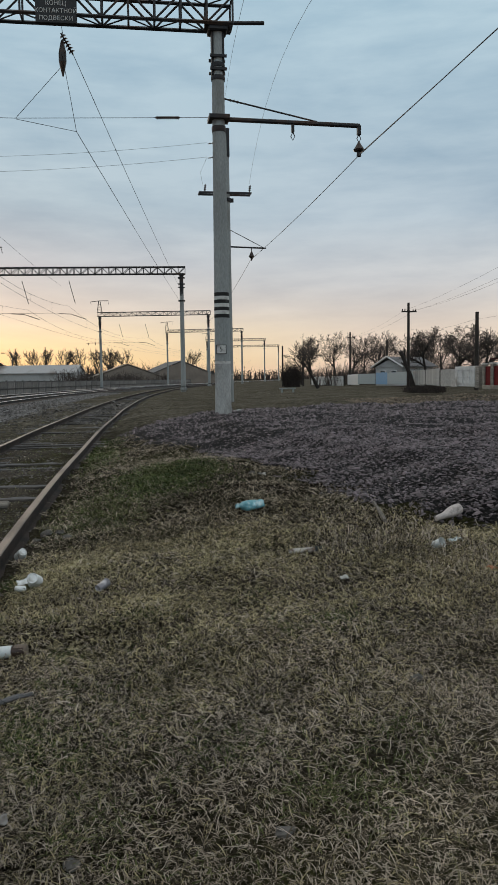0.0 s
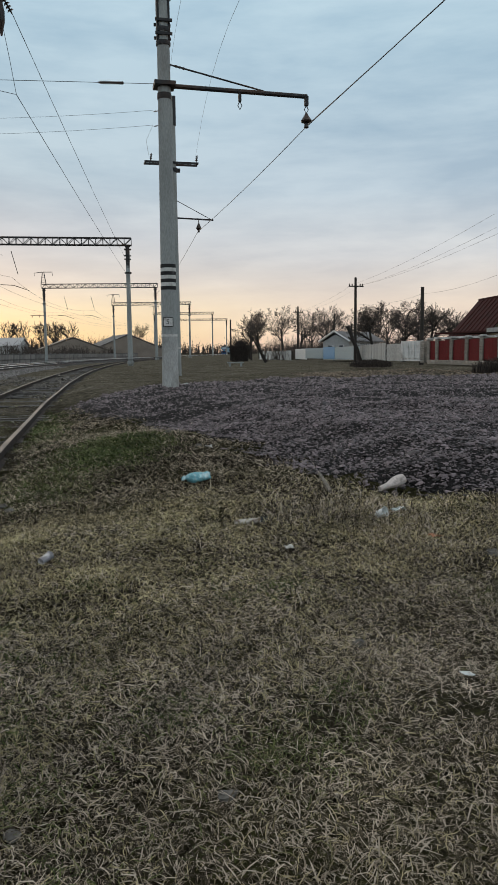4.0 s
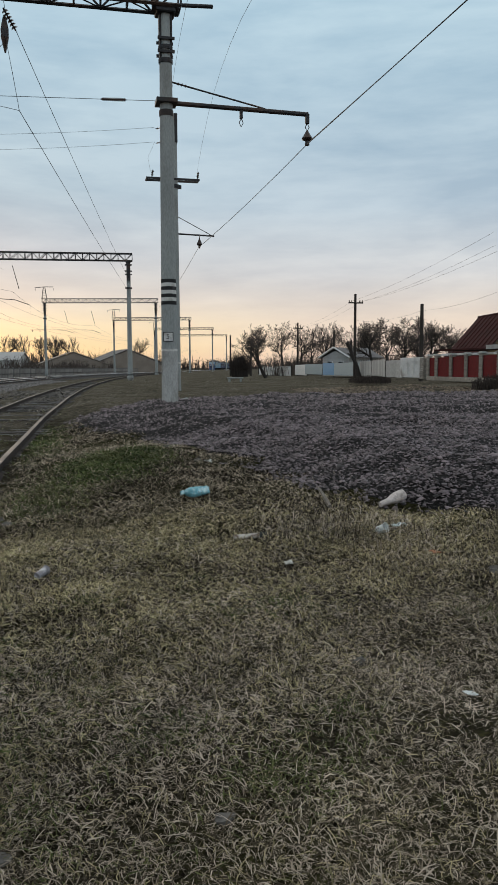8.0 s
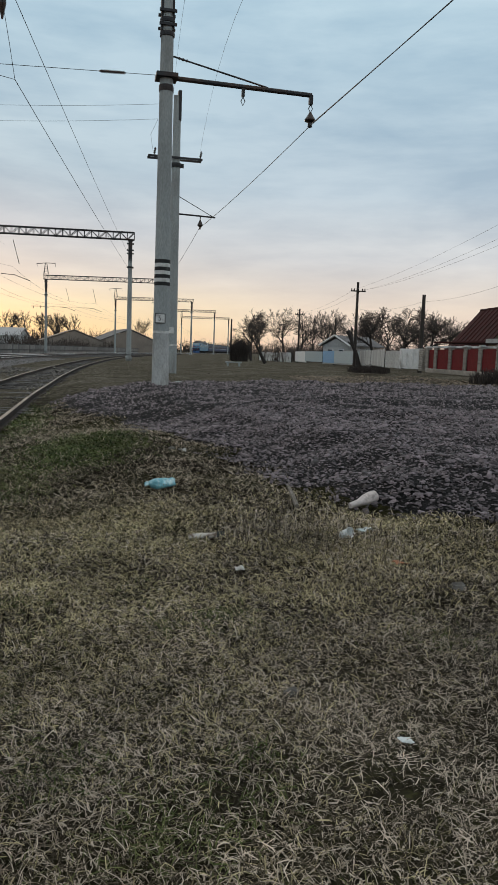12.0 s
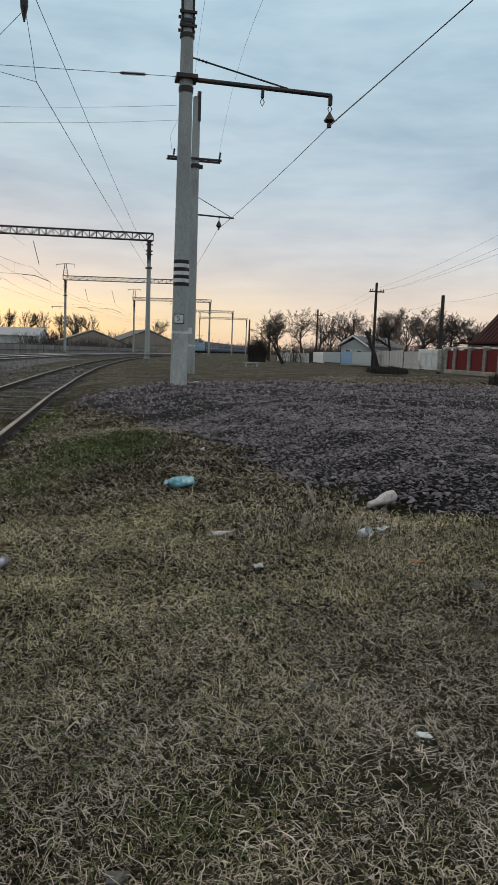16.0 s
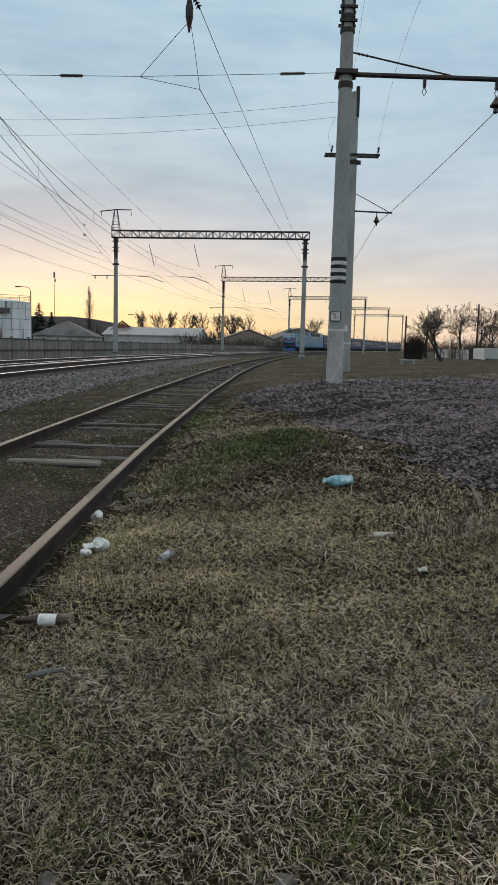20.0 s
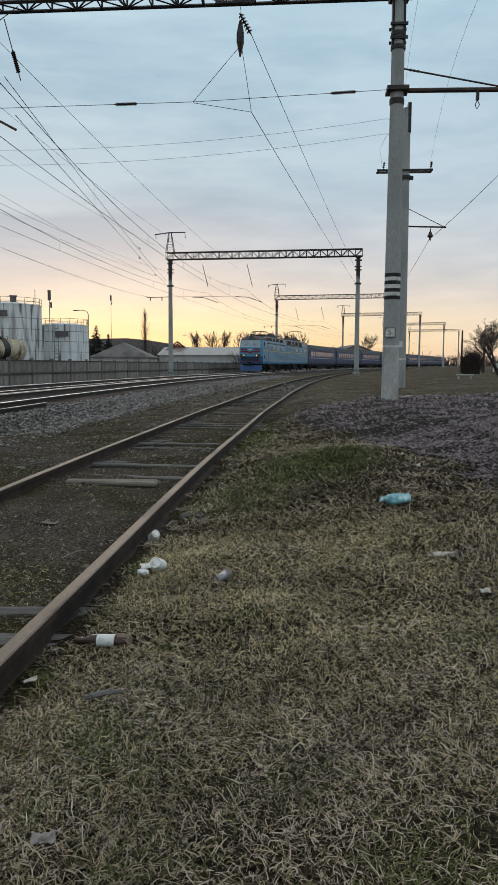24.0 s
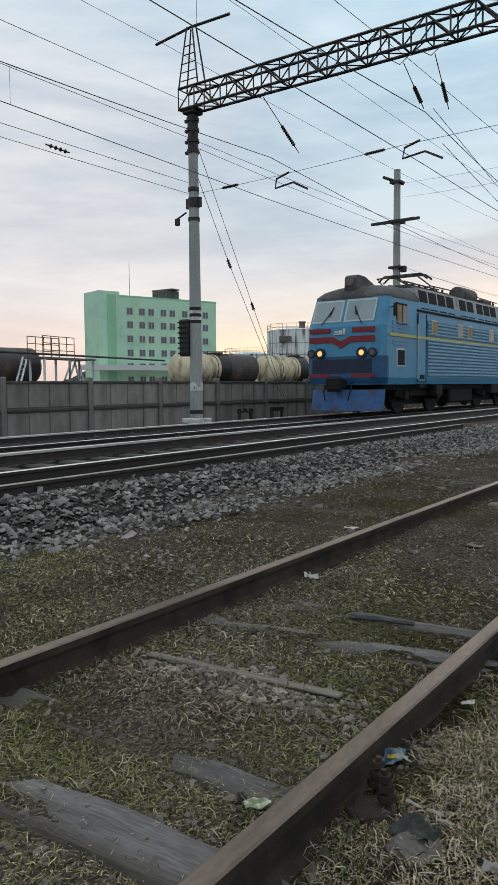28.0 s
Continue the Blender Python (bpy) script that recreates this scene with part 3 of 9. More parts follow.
    for y, up in rows:
        x, h = siding(y)
        ob = part("sleeper", variants[{1.56: 5, 2.05: 3, 3.4: 5, 3.92: 3}.get(y, rnd.randrange(7))], None, sd)
        ob.matrix_basis = pose(x - {1.56: 0.3, 2.05: 0.12}.get(y, 0.0) + (rnd.uniform(-0.1, 0.1) if y < 4 or y > 30 else rnd.uniform(-0.4, 0.05)), y, zz(y) - 0.232 + up, ry=tips.get(y, rnd.uniform(-0.6, 0.6)), rz=-math.degrees(h) + rnd.uniform(-4.5, 4.5))


build_tracks()


# ---- overhead line masts and gantries ----
def truss(length, w=0.5, h=0.75, bay=0.75, r=0.035):
    """A square lattice girder along +x from 0 to length, with its underside at z = 0."""
    sh = Shape()
    for y in (-w / 2, w / 2):
        for z in (0, h):
            sh.beam((0, y, z), (length, y, z), r * 2.2)
    n = round(length / bay)
    b = length / n
    for k in range(n + 1):
        x = k * b
        for y in (-w / 2, w / 2):
            sh.beam((x, y, 0), (x, y, h), r * 1.2)
        for z in (0, h):
            sh.beam((x, -w / 2, z), (x, w / 2, z), r)
        if k < n:
            up = k % 2
            for y in (-w / 2, w / 2):
                sh.beam((x, y, h if up else 0), (x + b, y, 0 if up else h), r * 1.3)
            for z in (0, h):
                sh.beam((x, -w / 2 if up else w / 2, z), (x + b, w / 2 if up else -w / 2, z), r)
    return sh


def insulator(p, q, n=6, r=0.06):
    """A string of discs between p and q."""
    p, q = Vector(p), Vector(q)
    sh = Shape().rod(p, q, 0.02, 0.02, 6)
    d = (q - p) / (n + 1)
    for k in range(1, n + 1):
        c = p + d * k
        e = d.normalized() * 0.02
        sh.rod(c - e, c + e, r * 0.55, r, 10)
    return sh


def mast_shaft(h, r0, r1, n=20):
    return Shape().lathe([(r0, -0.3), (r0 - (r0 - r1) * 0.02, 0.0)] + [(r0 + (r1 - r0) * k / 8, h * k / 8) for k in range(1, 9)], n)


def bands(parent, z, h, r0, r1, H, count, bw=0.12, gap=0.12):
    for k in range(count):
        zb = z - k * (bw + gap)
        rr = lambda q: r0 + (r1 - r0) * q / H + 0.004
        part("painted_band", Shape().lathe([(rr(zb), zb), (rr(zb + bw), zb + bw)], 20), MAT["black"], parent, "black painted band")
        if k < count - 1:
            part("painted_band", Shape().lathe([(rr(zb - gap) - 0.001, zb - gap), (rr(zb) - 0.001, zb)], 20), MAT["white"], parent, "white painted band")


def clamp_collar(z, r, w=0.1, lugs=True):
    sh = Shape().lathe([(r + 0.025, z - w / 2), (r + 0.03, z), (r + 0.025, z + w / 2)], 16)
    if lugs:
        sh.box((r + 0.06, 0, z), (0.14, 0.08, w)).box((-r - 0.06, 0, z), (0.14, 0.08, w))
    return sh


def build_gantry(a, b, za, zb, zt, tall, details):
    """Two concrete masts at a and b (x, y), feet at za and zb, girder underside at zt."""
    g = thing("catenary_gantry", "concrete masts carrying a dark lattice girder over the tracks", "gantry", group="catenary gantries")
    d = Vector((b[0] - a[0], b[1] - a[1], 0))
    ang = math.degrees(math.atan2(d.y, d.x))
    for (x, y), z0 in ((a, za), (b, zb)):
        H = zt - z0
        m = part("mast", mast_shaft(H - 0.1, 0.205 if details else 0.23, 0.14 if details else 0.165), MAT["concrete"], g, "round grey concrete mast", True)
        m.matrix_basis = pose(x, y, z0)
        for z, w in ((H - 0.9, 0.1), (H - 1.2, 0.1), (H - 2.4, 0.14)) if details else ((H - 0.35, 0.14), (H - 0.9, 0.12), (H - 1.2, 0.1), (H - 2.4, 0.16)):
            part("steel_collar", clamp_collar(z, 0.145 if details else 0.17, w, not details), MAT["steel"], m)
        if not details:
            part("steel_head", Shape().lathe([(0.178, H - 2.0), (0.178, H - 0.15)], 14), MAT["steel"], m, "dark steel head sleeve")
            part("footing", Shape().box((0, 0, 0.12), (0.6, 0.6, 0.24), 0.03), MAT["concrete"], m)
            part("base_collar", Shape().lathe([(0.3, 0.38), (0.3, 0.42)], 12), MAT["steel"], m)
        part("mast_cap", Shape().box((0, 0, H - 0.08), (0.46, 0.46, 0.12), 0.02).box((0, 0, H - 0.02), (0.62, 0.3, 0.05)), MAT["steel"], m)
    t = part("lattice_girder", truss(d.length + 0.7, 0.5, 0.62, 0.62, 0.025 if not tall else 0.03), MAT["truss"], g, "dark riveted lattice girder")
    t.matrix_basis = Matrix.Translation((a[0], a[1], zt)) @ pose(0, 0, 0, rz=ang) @ pose(-0.35, 0, 0)
    if tall:
        top = 2.45
        p = part("top_bracket", Shape().beam((-1.45, 0, top - 0.14), (0, 0, top + 0.02), 0.07).beam((0, 0, top + 0.02), (1.45, 0, top), 0.07), MAT["truss"], g, "raised bracket with a crossarm")
        p.matrix_basis = Matrix.Translation((a[0], a[1], zt)) @ pose(0, 0, 0, rz=ang)
        for x in (-0.38, 0.38):
            for y in (-0.2, 0.2):
                part("bracket_leg", Shape().beam((x, y, 0.62), (x * 0.28, y * 0.5, top), 0.045), MAT["truss"], p)
        for k in range(1, 6):
            f = k / 6
            part("bracket_rung", Shape().beam((-0.38 * (1 - 0.72 * f), -0.15, 0.62 + f * 1.5), (0.38 * (1 - 0.72 * f), -0.15, 0.62 + f * 1.5), 0.025), MAT["truss"], p)
        for x in () if details else (-1.4, 1.4):
            q = part("insulator", insulator((x, 0, top - 0.12), (x + 0.06, 0, top - 0.55), 3, 0.05), MAT["porcelain"], g)
            q.matrix_basis = p.matrix_basis.copy()
    return g


def gantry_at(s, zt, za=0.3, zb=0.65, tall=True):
    x0, y0, _ = main_line(s, -3.3)
    x1, y1, _ = main_line(s, 14.0)
    return build_gantry((x0, y0), (x1, y1), za, zb, zt, tall, False)


build_gantry((-15.06, 18.9), (2.09, 18.75), 0.45, 0.66, 10.0, True, True)
for s, zt in ((51, 11.15), (104, 11.9), (158, 12.6), (212, 13.2), (266, 13.7)):
    gantry_at(s, zt)


# ---- the passenger train ----
MAT.update({
    "locoblue": material("light_blue_loco_paint", (0.065, 0.265, 0.45), 0.4, vary=0.08, tint=(0.07, 0.22, 0.36), tint_amt=0.3, fine=30, bump=0.03, stretch=(1, 1, 0.4)),
    "locoside": material("faded_blue_loco_paint", (0.145, 0.33, 0.48), 0.45, vary=0.08, tint=(0.13, 0.28, 0.38), tint_amt=0.35, bump=0.03, stretch=(1, 1, 0.3)),
    "deepblue": material("deep_blue_lower_cab", (0.016, 0.085, 0.20), 0.45, vary=0.12, tint=(0.02, 0.07, 0.15), tint_amt=0.35, bump=0.03),
    # deeper than the ribs: shade in the rib gaps put into the colour
    "sheetblue": material("rib_shade_blue_sheet", (0.06, 0.165, 0.26), 0.55, vary=0.12, bump=0.03),
    "navy": material("dark_navy_paint", (0.012, 0.022, 0.05), 0.55, vary=0.15),
    "plowblue": material("blue_plough_paint", (0.035, 0.105, 0.27), 0.6, vary=0.2, tint=(0.06, 0.06, 0.07), tint_amt=0.4, tint_scale=3),
    "red": material("dark_red_paint", (0.20, 0.018, 0.03), 0.5, vary=0.1, bump=0.02),
    "yellow": material("pale_yellow_line_paint", (0.50, 0.46, 0.12), 0.5, vary=0.1, bump=0.02),
    "roofgrey": material("sooty_grey_roof", (0.10, 0.10, 0.105), 0.75, vary=0.25, tint=(0.05, 0.048, 0.048), tint_amt=0.45),
    "bandgrey": material("grey_louvre_band", (0.34, 0.36, 0.37), 0.6, vary=0.15, tint=(0.12, 0.12, 0.12), tint_amt=0.3),
    "under": material("sooty_underframe", (0.010, 0.010, 0.010), 0.85, vary=0.3),
    "glassdark": glass("dark_window_glass"),
    # pale base colour paints the sky's reflection into the cab glass
    "windscreen": glass("sky_reflection_windscreen_glass", (0.27, 0.35, 0.39), 0.04),
    "silver": material("light_grey_frame", (0.45, 0.50, 0.52), 0.5, vary=0.08, bump=0),
    "lamp": material("lit_headlamp_glass", (0.6, 0.38, 0.12), 0.2, vary=0.0, bump=0, emit=(1.0, 0.60, 0.20), emit_s=0.75),
    "lampoff": material("dull_lamp_glass", (0.12, 0.10, 0.09), 0.15, vary=0, bump=0),
    "coach": material("dark_blue_coach_paint", (0.018, 0.042, 0.115), 0.6, vary=0.12, tint=(0.018, 0.03, 0.07), tint_amt=0.4, bump=0.03),
    "coachtop": material("grey_blue_coach_band", (0.03, 0.062, 0.135), 0.65, vary=0.1, bump=0.03),
    "coachroof": material("grey_coach_roof", (0.045, 0.052, 0.062), 0.7, vary=0.2, tint=(0.035, 0.038, 0.043), tint_amt=0.4),
    "offwhite": material("off_white_line_paint", (0.6, 0.62, 0.63), 0.5, vary=0.08, bump=0),
    "curtain": material("amber_window_blind", (0.28, 0.21, 0.10), 0.6, vary=0.2),
})


def loft(levels, L):
    """Walls over plan outlines; levels: rows of height, half width, front, corner."""
    sh = Shape()
    rings = []
    for z, w, f, c in levels:
        rings.append([(-w, -L, z), (-w, f - c, z), (-w + c * 0.35, f - c * 0.35, z), (-w + c, f, z), (w - c, f, z), (w - c * 0.35, f - c * 0.35, z), (w, f - c, z), (w, -L, z)])
    n = 8
    vs = [p for r in rings for p in r]
    fs = [(j * n + k, j * n + (k + 1) % n, (j + 1) * n + (k + 1) % n, (j + 1) * n + k) for j in range(len(rings) - 1) for k in range(n)]
    fs += [tuple(range(n - 1, -1, -1)), tuple(range((len(rings) - 1) * n, len(rings) * n))]
    return sh.add(vs, fs)


def bogie(parent, y, wb=2.9, r=0.62):
    sh = Shape()
    for x in (-1.0, 1.0):
        sh.box((x, y, 0.72), (0.14, wb + 1.3, 0.26), 0.04)
        for dy in (-wb / 2, wb / 2):
            sh.box((x * 1.08, y + dy, 0.62), (0.22, 0.34, 0.34), 0.05)
            sh.rod((x * 1.05, y + dy - 0.35, 0.55), (x * 1.05, y + dy - 0.35, 0.95), 0.09, 0.09, 10)
            sh.rod((x * 1.05, y + dy + 0.35, 0.55), (x * 1.05, y + dy + 0.35, 0.95), 0.09, 0.09, 10)
    sh.box((0, y, 0.75), (2.0, 0.7, 0.3), 0.05)
    b = part("bogie", sh, MAT["under"], parent, "sooty black bogie")
    for dy in (-wb / 2, wb / 2):
        w = Shape()
        for x in (-0.79, 0.79):
            w.lathe([(r * 0.3, -0.07), (r, -0.06), (r, 0.06), (r * 0.3, 0.07)], 20, (x, y + dy, r), "x")
        w.rod((-0.8, y + dy, r), (0.8, y + dy, r), 0.08, 0.08, 8)
        part("wheelset", w, MAT["under"], b)
    return b


def pantograph(parent, y, raised):
    z0 = 4.56
    sh = Shape()
    for x in (-0.6, 0.6):
        sh.rod((x, y - 1.0, z0 + 0.12), (x, y + 1.0, z0 + 0.12), 0.03)
    for dy in (-0.9, 0.9):
        sh.rod((-0.75, y + dy, z0 + 0.12), (0.75, y + dy, z0 + 0.12), 0.03)
    if raised:
        for x in (-0.5, 0.5):
            for sg in (-1, 1):
                sh.rod((x, y + sg * 0.75, z0 + 0.12), (x * 0.8, y + sg * 1.25, z0 + 0.75), 0.022)
                sh.rod((x * 0.8, y + sg * 1.25, z0 + 0.75), (x * 0.9, y + sg * 0.22, z0 + 1.6), 0.018)
        for dy in (-0.22, 0.22):
            sh.line([(-1.0, y + dy, z0 + 1.42), (-0.75, y + dy, z0 + 1.62), (0.75, y + dy, z0 + 1.62), (1.0, y + dy, z0 + 1.42)], 0.03)
    else:
        for x in (-0.5, 0.5):
            for sg in (-1, 1):
                sh.line([(x, y + sg * 0.75, z0 + 0.14), (x * 0.8, y + sg * 1.55, z0 + 0.34), (x * 0.9, y + sg * 0.2, z0 + 0.56)], 0.03)
        for dy in (-0.22, 0.22):
            sh.line([(-1.0, y + dy, z0 + 0.4), (-0.75, y + dy, z0 + 0.6), (0.75, y + dy, z0 + 0.6), (1.0, y + dy, z0 + 0.4)], 0.04)
    p = part("pantograph", sh, MAT["steel"], parent, "raised pantograph" if raised else "folded pantograph")
    for x in (-0.6, 0.6):
        for dy in (-0.9, 0.9):
            part("insulator", insulator((x, y + dy, z0 - 0.12), (x, y + dy, z0 + 0.12), 3, 0.09), MAT["porcelain"], p)
    return p


def build_loco(front):
    L = 16.35
    name = "locomotive"
    lo = thing(name, "light blue electric locomotive section with a red chevron and lit headlamps" if front else "light blue electric locomotive rear section with a raised pantograph", "locomotive", group="train")
    cab = 2.75 if front else 0.0
    if front:
        body = loft([(1.02, 1.40, -0.06, 0.5), (1.25, 1.47, 0.0, 0.42), (2.95, 1.47, -0.02, 0.40), (3.92, 1.42, -0.42, 0.42)], L)
    else:
        body = loft([(1.02, 1.40, -0.02, 0.06), (1.25, 1.47, 0.0, 0.06), (3.6, 1.46, 0.0, 0.06)], L)
    body = part("body", body, MAT["locoblue"], lo, "light blue painted body shell")
    # sloping louvre band and roof
    band = Shape()
    y0 = -cab - 0.1
    top = 4.42
    band.add([(-1.44, y0, 3.6), (1.44, y0, 3.6), (1.44, -L, 3.6), (-1.44, -L, 3.6), (-1.3, y0 - 0.15, top), (1.3, y0 - 0.15, top), (1.3, -L + 0.05, top), (-1.3, -L + 0.05, top)],
             [(0, 1, 2, 3), (4, 7, 6, 5), (0, 4, 5, 1), (1, 5, 6, 2), (2, 6, 7, 3), (3, 7, 4, 0)])
    band = part("louvre_band", band, MAT["bandgrey"], lo, "grey sloping louvre band")
    part("gutter", Shape().box((-1.46, (y0 - L) / 2, 3.6), (0.05, L + y0, 0.07)).box((1.46, (y0 - L) / 2, 3.6), (0.05, L + y0, 0.07)), MAT["under"], lo)
    part("roof_deck", Shape().extrude([(-1.3, top), (1.3, top), (1.0, top + 0.12), (-1.0, top + 0.12)], y0 - 0.16, -L + 0.06), MAT["roofgrey"], lo, "sooty grey roof")
    for sx in (-1, 1):
        for g0, cnt in ((0.35, 4), (4.3, 2), (6.3, 3), (9.2, 3)):
            for k in range(cnt):
                ya = y0 - g0 - k * 0.86
                if ya - 0.7 < -L + 0.2:
                    continue
                q = lambda t: (sx * (1.44 - 0.14 * t + 0.012), 3.6 + 0.82 * t)
                (xa, za), (xb, zb) = q(0.10), q(0.92)
                w = Shape().add([(xa, ya, za), (xa, ya - 0.72, za), (xb, ya - 0.72, zb), (xb, ya, zb), (xa - sx * 0.05, ya, za), (xa - sx * 0.05, ya - 0.72, za), (xb - sx * 0.05, ya - 0.72, zb), (xb - sx * 0.05, ya, zb)],
                                 [(0, 1, 2, 3), (4, 5, 6, 7), (0, 1, 5, 4), (1, 2, 6, 5), (2, 3, 7, 6), (3, 0, 4, 7)])
                part("louvre_panel", w, MAT["under"], band, "black louvre opening")
        # corrugated side sheet, stripes, windows and doors
        x = sx * 1.475
        yb = -(cab + 0.95) if front else -0.3
        sheet = part("side_sheet", Shape().box((x, (yb - L + 0.15) / 2, 2.28), (0.025, L + yb - 0.15, 2.0)), MAT["sheetblue"], lo, "ribbed blue side sheet darkened as shade between ribs")
        rib = Shape()
        for k in range(11):
            zz = 1.36 + k * 0.125
            rib.box((x + sx * 0.016, (yb - L + 0.15) / 2, zz), (0.04, L + yb - 0.2, 0.075), 0.012)
        for k in range(4):
            zz = 2.82 + k * 0.125
            rib.box((x + sx * 0.016, (yb - L + 0.15) / 2, zz), (0.04, L + yb - 0.2, 0.07), 0.012)
        part("ribs", rib, MAT["locoside"], sheet)
        part("yellow_stripe", Shape().box((sx * 1.487, (-0.55 if front else -0.1) / 2 - L / 2, 2.66), (0.04, L - (0.55 if front else 0.1), 0.09)), MAT["yellow"], lo, "pale yellow stripe")
        for k, yw in enumerate((4.3, 6.9, 8.0, 10.6, 13.2)):
            w = part("side_window", Shape().box((x + sx * 0.02, -yw, 3.08), (0.05, 0.55, 0.52), 0.02), MAT["silver"], lo)
            part("pane", Shape().box((x + sx * 0.045, -yw, 3.08), (0.02, 0.45, 0.42)), MAT["curtain"] if k in (0, 2) else MAT["glassdark"], w)
        if front:
            d = part("side_door", Shape().box((x + sx * 0.0, -cab - 0.45, 2.3), (0.03, 0.66, 2.35), 0.01), MAT["locoblue"], lo, "blue side door")
            part("door_seam", Shape().box((x + sx * 0.01, -cab - 0.09, 2.3), (0.03, 0.035, 2.4)).box((x + sx * 0.01, -cab - 0.81, 2.3), (0.03, 0.035, 2.4)), MAT["under"], d)
            part("step", Shape().box((x + sx * 0.005, -cab - 0.45, 1.28), (0.05, 0.4, 0.16)).box((x + sx * 0.005, -cab - 0.45, 0.98), (0.05, 0.4, 0.12)), MAT["under"], d)
            part("handrail", Shape().rod((x + sx * 0.06, -cab + 0.02, 1.2), (x + sx * 0.06, -cab + 0.02, 3.1), 0.018), MAT["silver"], d)
            w = part("cab_side_window", Shape().box((sx * 1.435, -1.55, 3.36), (0.07, 0.9, 0.78), 0.03), MAT["under"], lo)
            part("pane", Shape().box((sx * 1.462, -1.35, 3.36), (0.03, 0.36, 0.62)), MAT["curtain"], w)
            part("pane", Shape().box((sx * 1.462, -1.78, 3.36), (0.03, 0.34, 0.62)), MAT["glassdark"], w)
            g = part("battery_hatch", Shape().box((sx * 1.475, -1.45, 1.92), (0.03, 0.68, 0.62), 0.01), MAT["silver"], lo)
            part("grille", Shape().box((sx * 1.482, -1.45, 1.92), (0.03, 0.55, 0.5)), MAT["under"], g)
            rb = Shape()
            for k in range(7):
                rb.box((sx * 1.475, -1.5, 2.36 + k * 0.1 + (0.14 if k > 1 else 0)), (0.03, 1.4, 0.035))
            part("cab_ribs", rb, MAT["locoblue"], lo)
    under = Shape().box((0, -L / 2, 1.0), (2.3, L - 1.6, 0.35), 0.05).box((0, -L / 2, 0.62), (1.3, L - 2.4, 0.66), 0.05).box((0, -L / 2, 0.62), (2.2, 2.6, 0.7), 0.08)
    under.box((-1.3, -L / 2 + 3.2, 0.8), (0.3, 0.6, 0.4), 0.03).box((-1.3, -L / 2 - 3.2, 0.8), (0.3, 0.8, 0.4), 0.03)
    part("underframe", under, MAT["under"], lo, "sooty black underframe with boxes")
    bogie(lo, -4.1)
    bogie(lo, -L + 4.1)
    # roof gear
    pantograph(lo, -5.0 if front else -L + 3.2, not front)
    gear = Shape()
    for k in range(9):
        yy = -6.6 - k * 0.9
        gear.rod((-0.5, yy, top), (-0.5, yy, top + 0.42), 0.05, 0.05, 6).box((0.45, yy, top + 0.2), (0.5, 0.45, 0.22), 0.03)
    for k in range(6):
        yy = -3.4 - k * 0.55
        gear.rod((0.75, yy, top), (0.75, yy, top + 0.3), 0.06, 0.04, 6).rod((-0.8, yy, top), (-0.8, yy, top + 0.26), 0.06, 0.04, 6)
    gear.rod((0.75, -3.2, top + 0.32), (0.75, -6.4, top + 0.32), 0.03, n=6).rod((-0.8, -3.2, top + 0.28), (-0.8, -6.4, top + 0.28), 0.03, n=6)
    gear.box((0.0, -7.4, top + 0.16), (1.5, 0.5, 0.2), 0.04).box((0.55, -8.6, top + 0.3), (0.5, 0.9, 0.36), 0.05).box((-0.1, -12.4, top + 0.25), (1.2, 1.2, 0.3), 0.05)
    gear.line([(-0.5, -6.2, top + 0.45), (-0.5, -10, top + 0.5), (-0.45, -14.5, top + 0.45)], 0.025)
    gear.line([(0.2, -4.0, top + 0.3), (0.3, -9, top + 0.55), (0.1, -14.5, top + 0.35)], 0.02)
    part("roof_gear", gear, MAT["steel"], lo, "dark busbars and insulators")
    part("roof_tank", Shape().lathe([(0.02, -0.95), (0.3, -0.9), (0.34, -0.8), (0.34, 0.8), (0.3, 0.9), (0.02, 0.95)], 14, (-0.55, -9.8, top + 0.36), "y"), MAT["roofgrey"], lo, "grey roof air tank", True)
    if front:
        # cab roof with the searchlight hood
        rl = [(3.90, 1.44, -0.38, 0.5), (4.0, 1.44, -0.40, 0.5), (4.2, 1.30, -0.62, 0.6), (4.36, 1.02, -1.05, 0.6), (4.44, 0.6, -1.6, 0.4)]
        part("cab_roof", loft(rl, cab + 0.28), MAT["roofgrey"], lo, "sooty grey domed cab roof", True)
        hood = Shape().extrude([(-0.62, 4.22), (-0.66, 4.64), (-0.8, 4.72), (-1.3, 4.70), (-2.3, 4.40), (-2.3, 4.2)], -0.22, 0.22, "x")
        hood = part("searchlight_hood", hood, MAT["roofgrey"], lo, "dark searchlight hood")
        part("lens", Shape().lathe([(0.16, -0.67), (0.16, -0.60), (0.11, -0.59)], 16, (0, 0.0, 4.47), "y"), MAT["lampoff"], hood)
        # windscreens
        for sx in (-1, 1):
            def wsp(x, z, o):
                return (x, -0.02 - (z - 2.95) / 0.97 * 0.40 + o, z)
            def slab(x0, x1, z0, z1, o0, o1):
                c = [(x0, z0), (x1, z0), (x1, z1), (x0, z1)]
                vs = [wsp(a, b, o0) for a, b in c] + [wsp(a, b, o1) for a, b in c]
                return Shape().add(vs, [(0, 1, 2, 3), (7, 6, 5, 4), (0, 4, 5, 1), (1, 5, 6, 2), (2, 6, 7, 3), (3, 7, 4, 0)])
            fr = part("windscreen", slab(sx * 0.05, sx * 1.16, 3.10, 3.86, 0.0, 0.022), MAT["silver"], lo, "framed windscreen")
            part("pane", slab(sx * 0.11, sx * 1.10, 3.16, 3.80, 0.01, 0.03), MAT["windscreen"], fr)
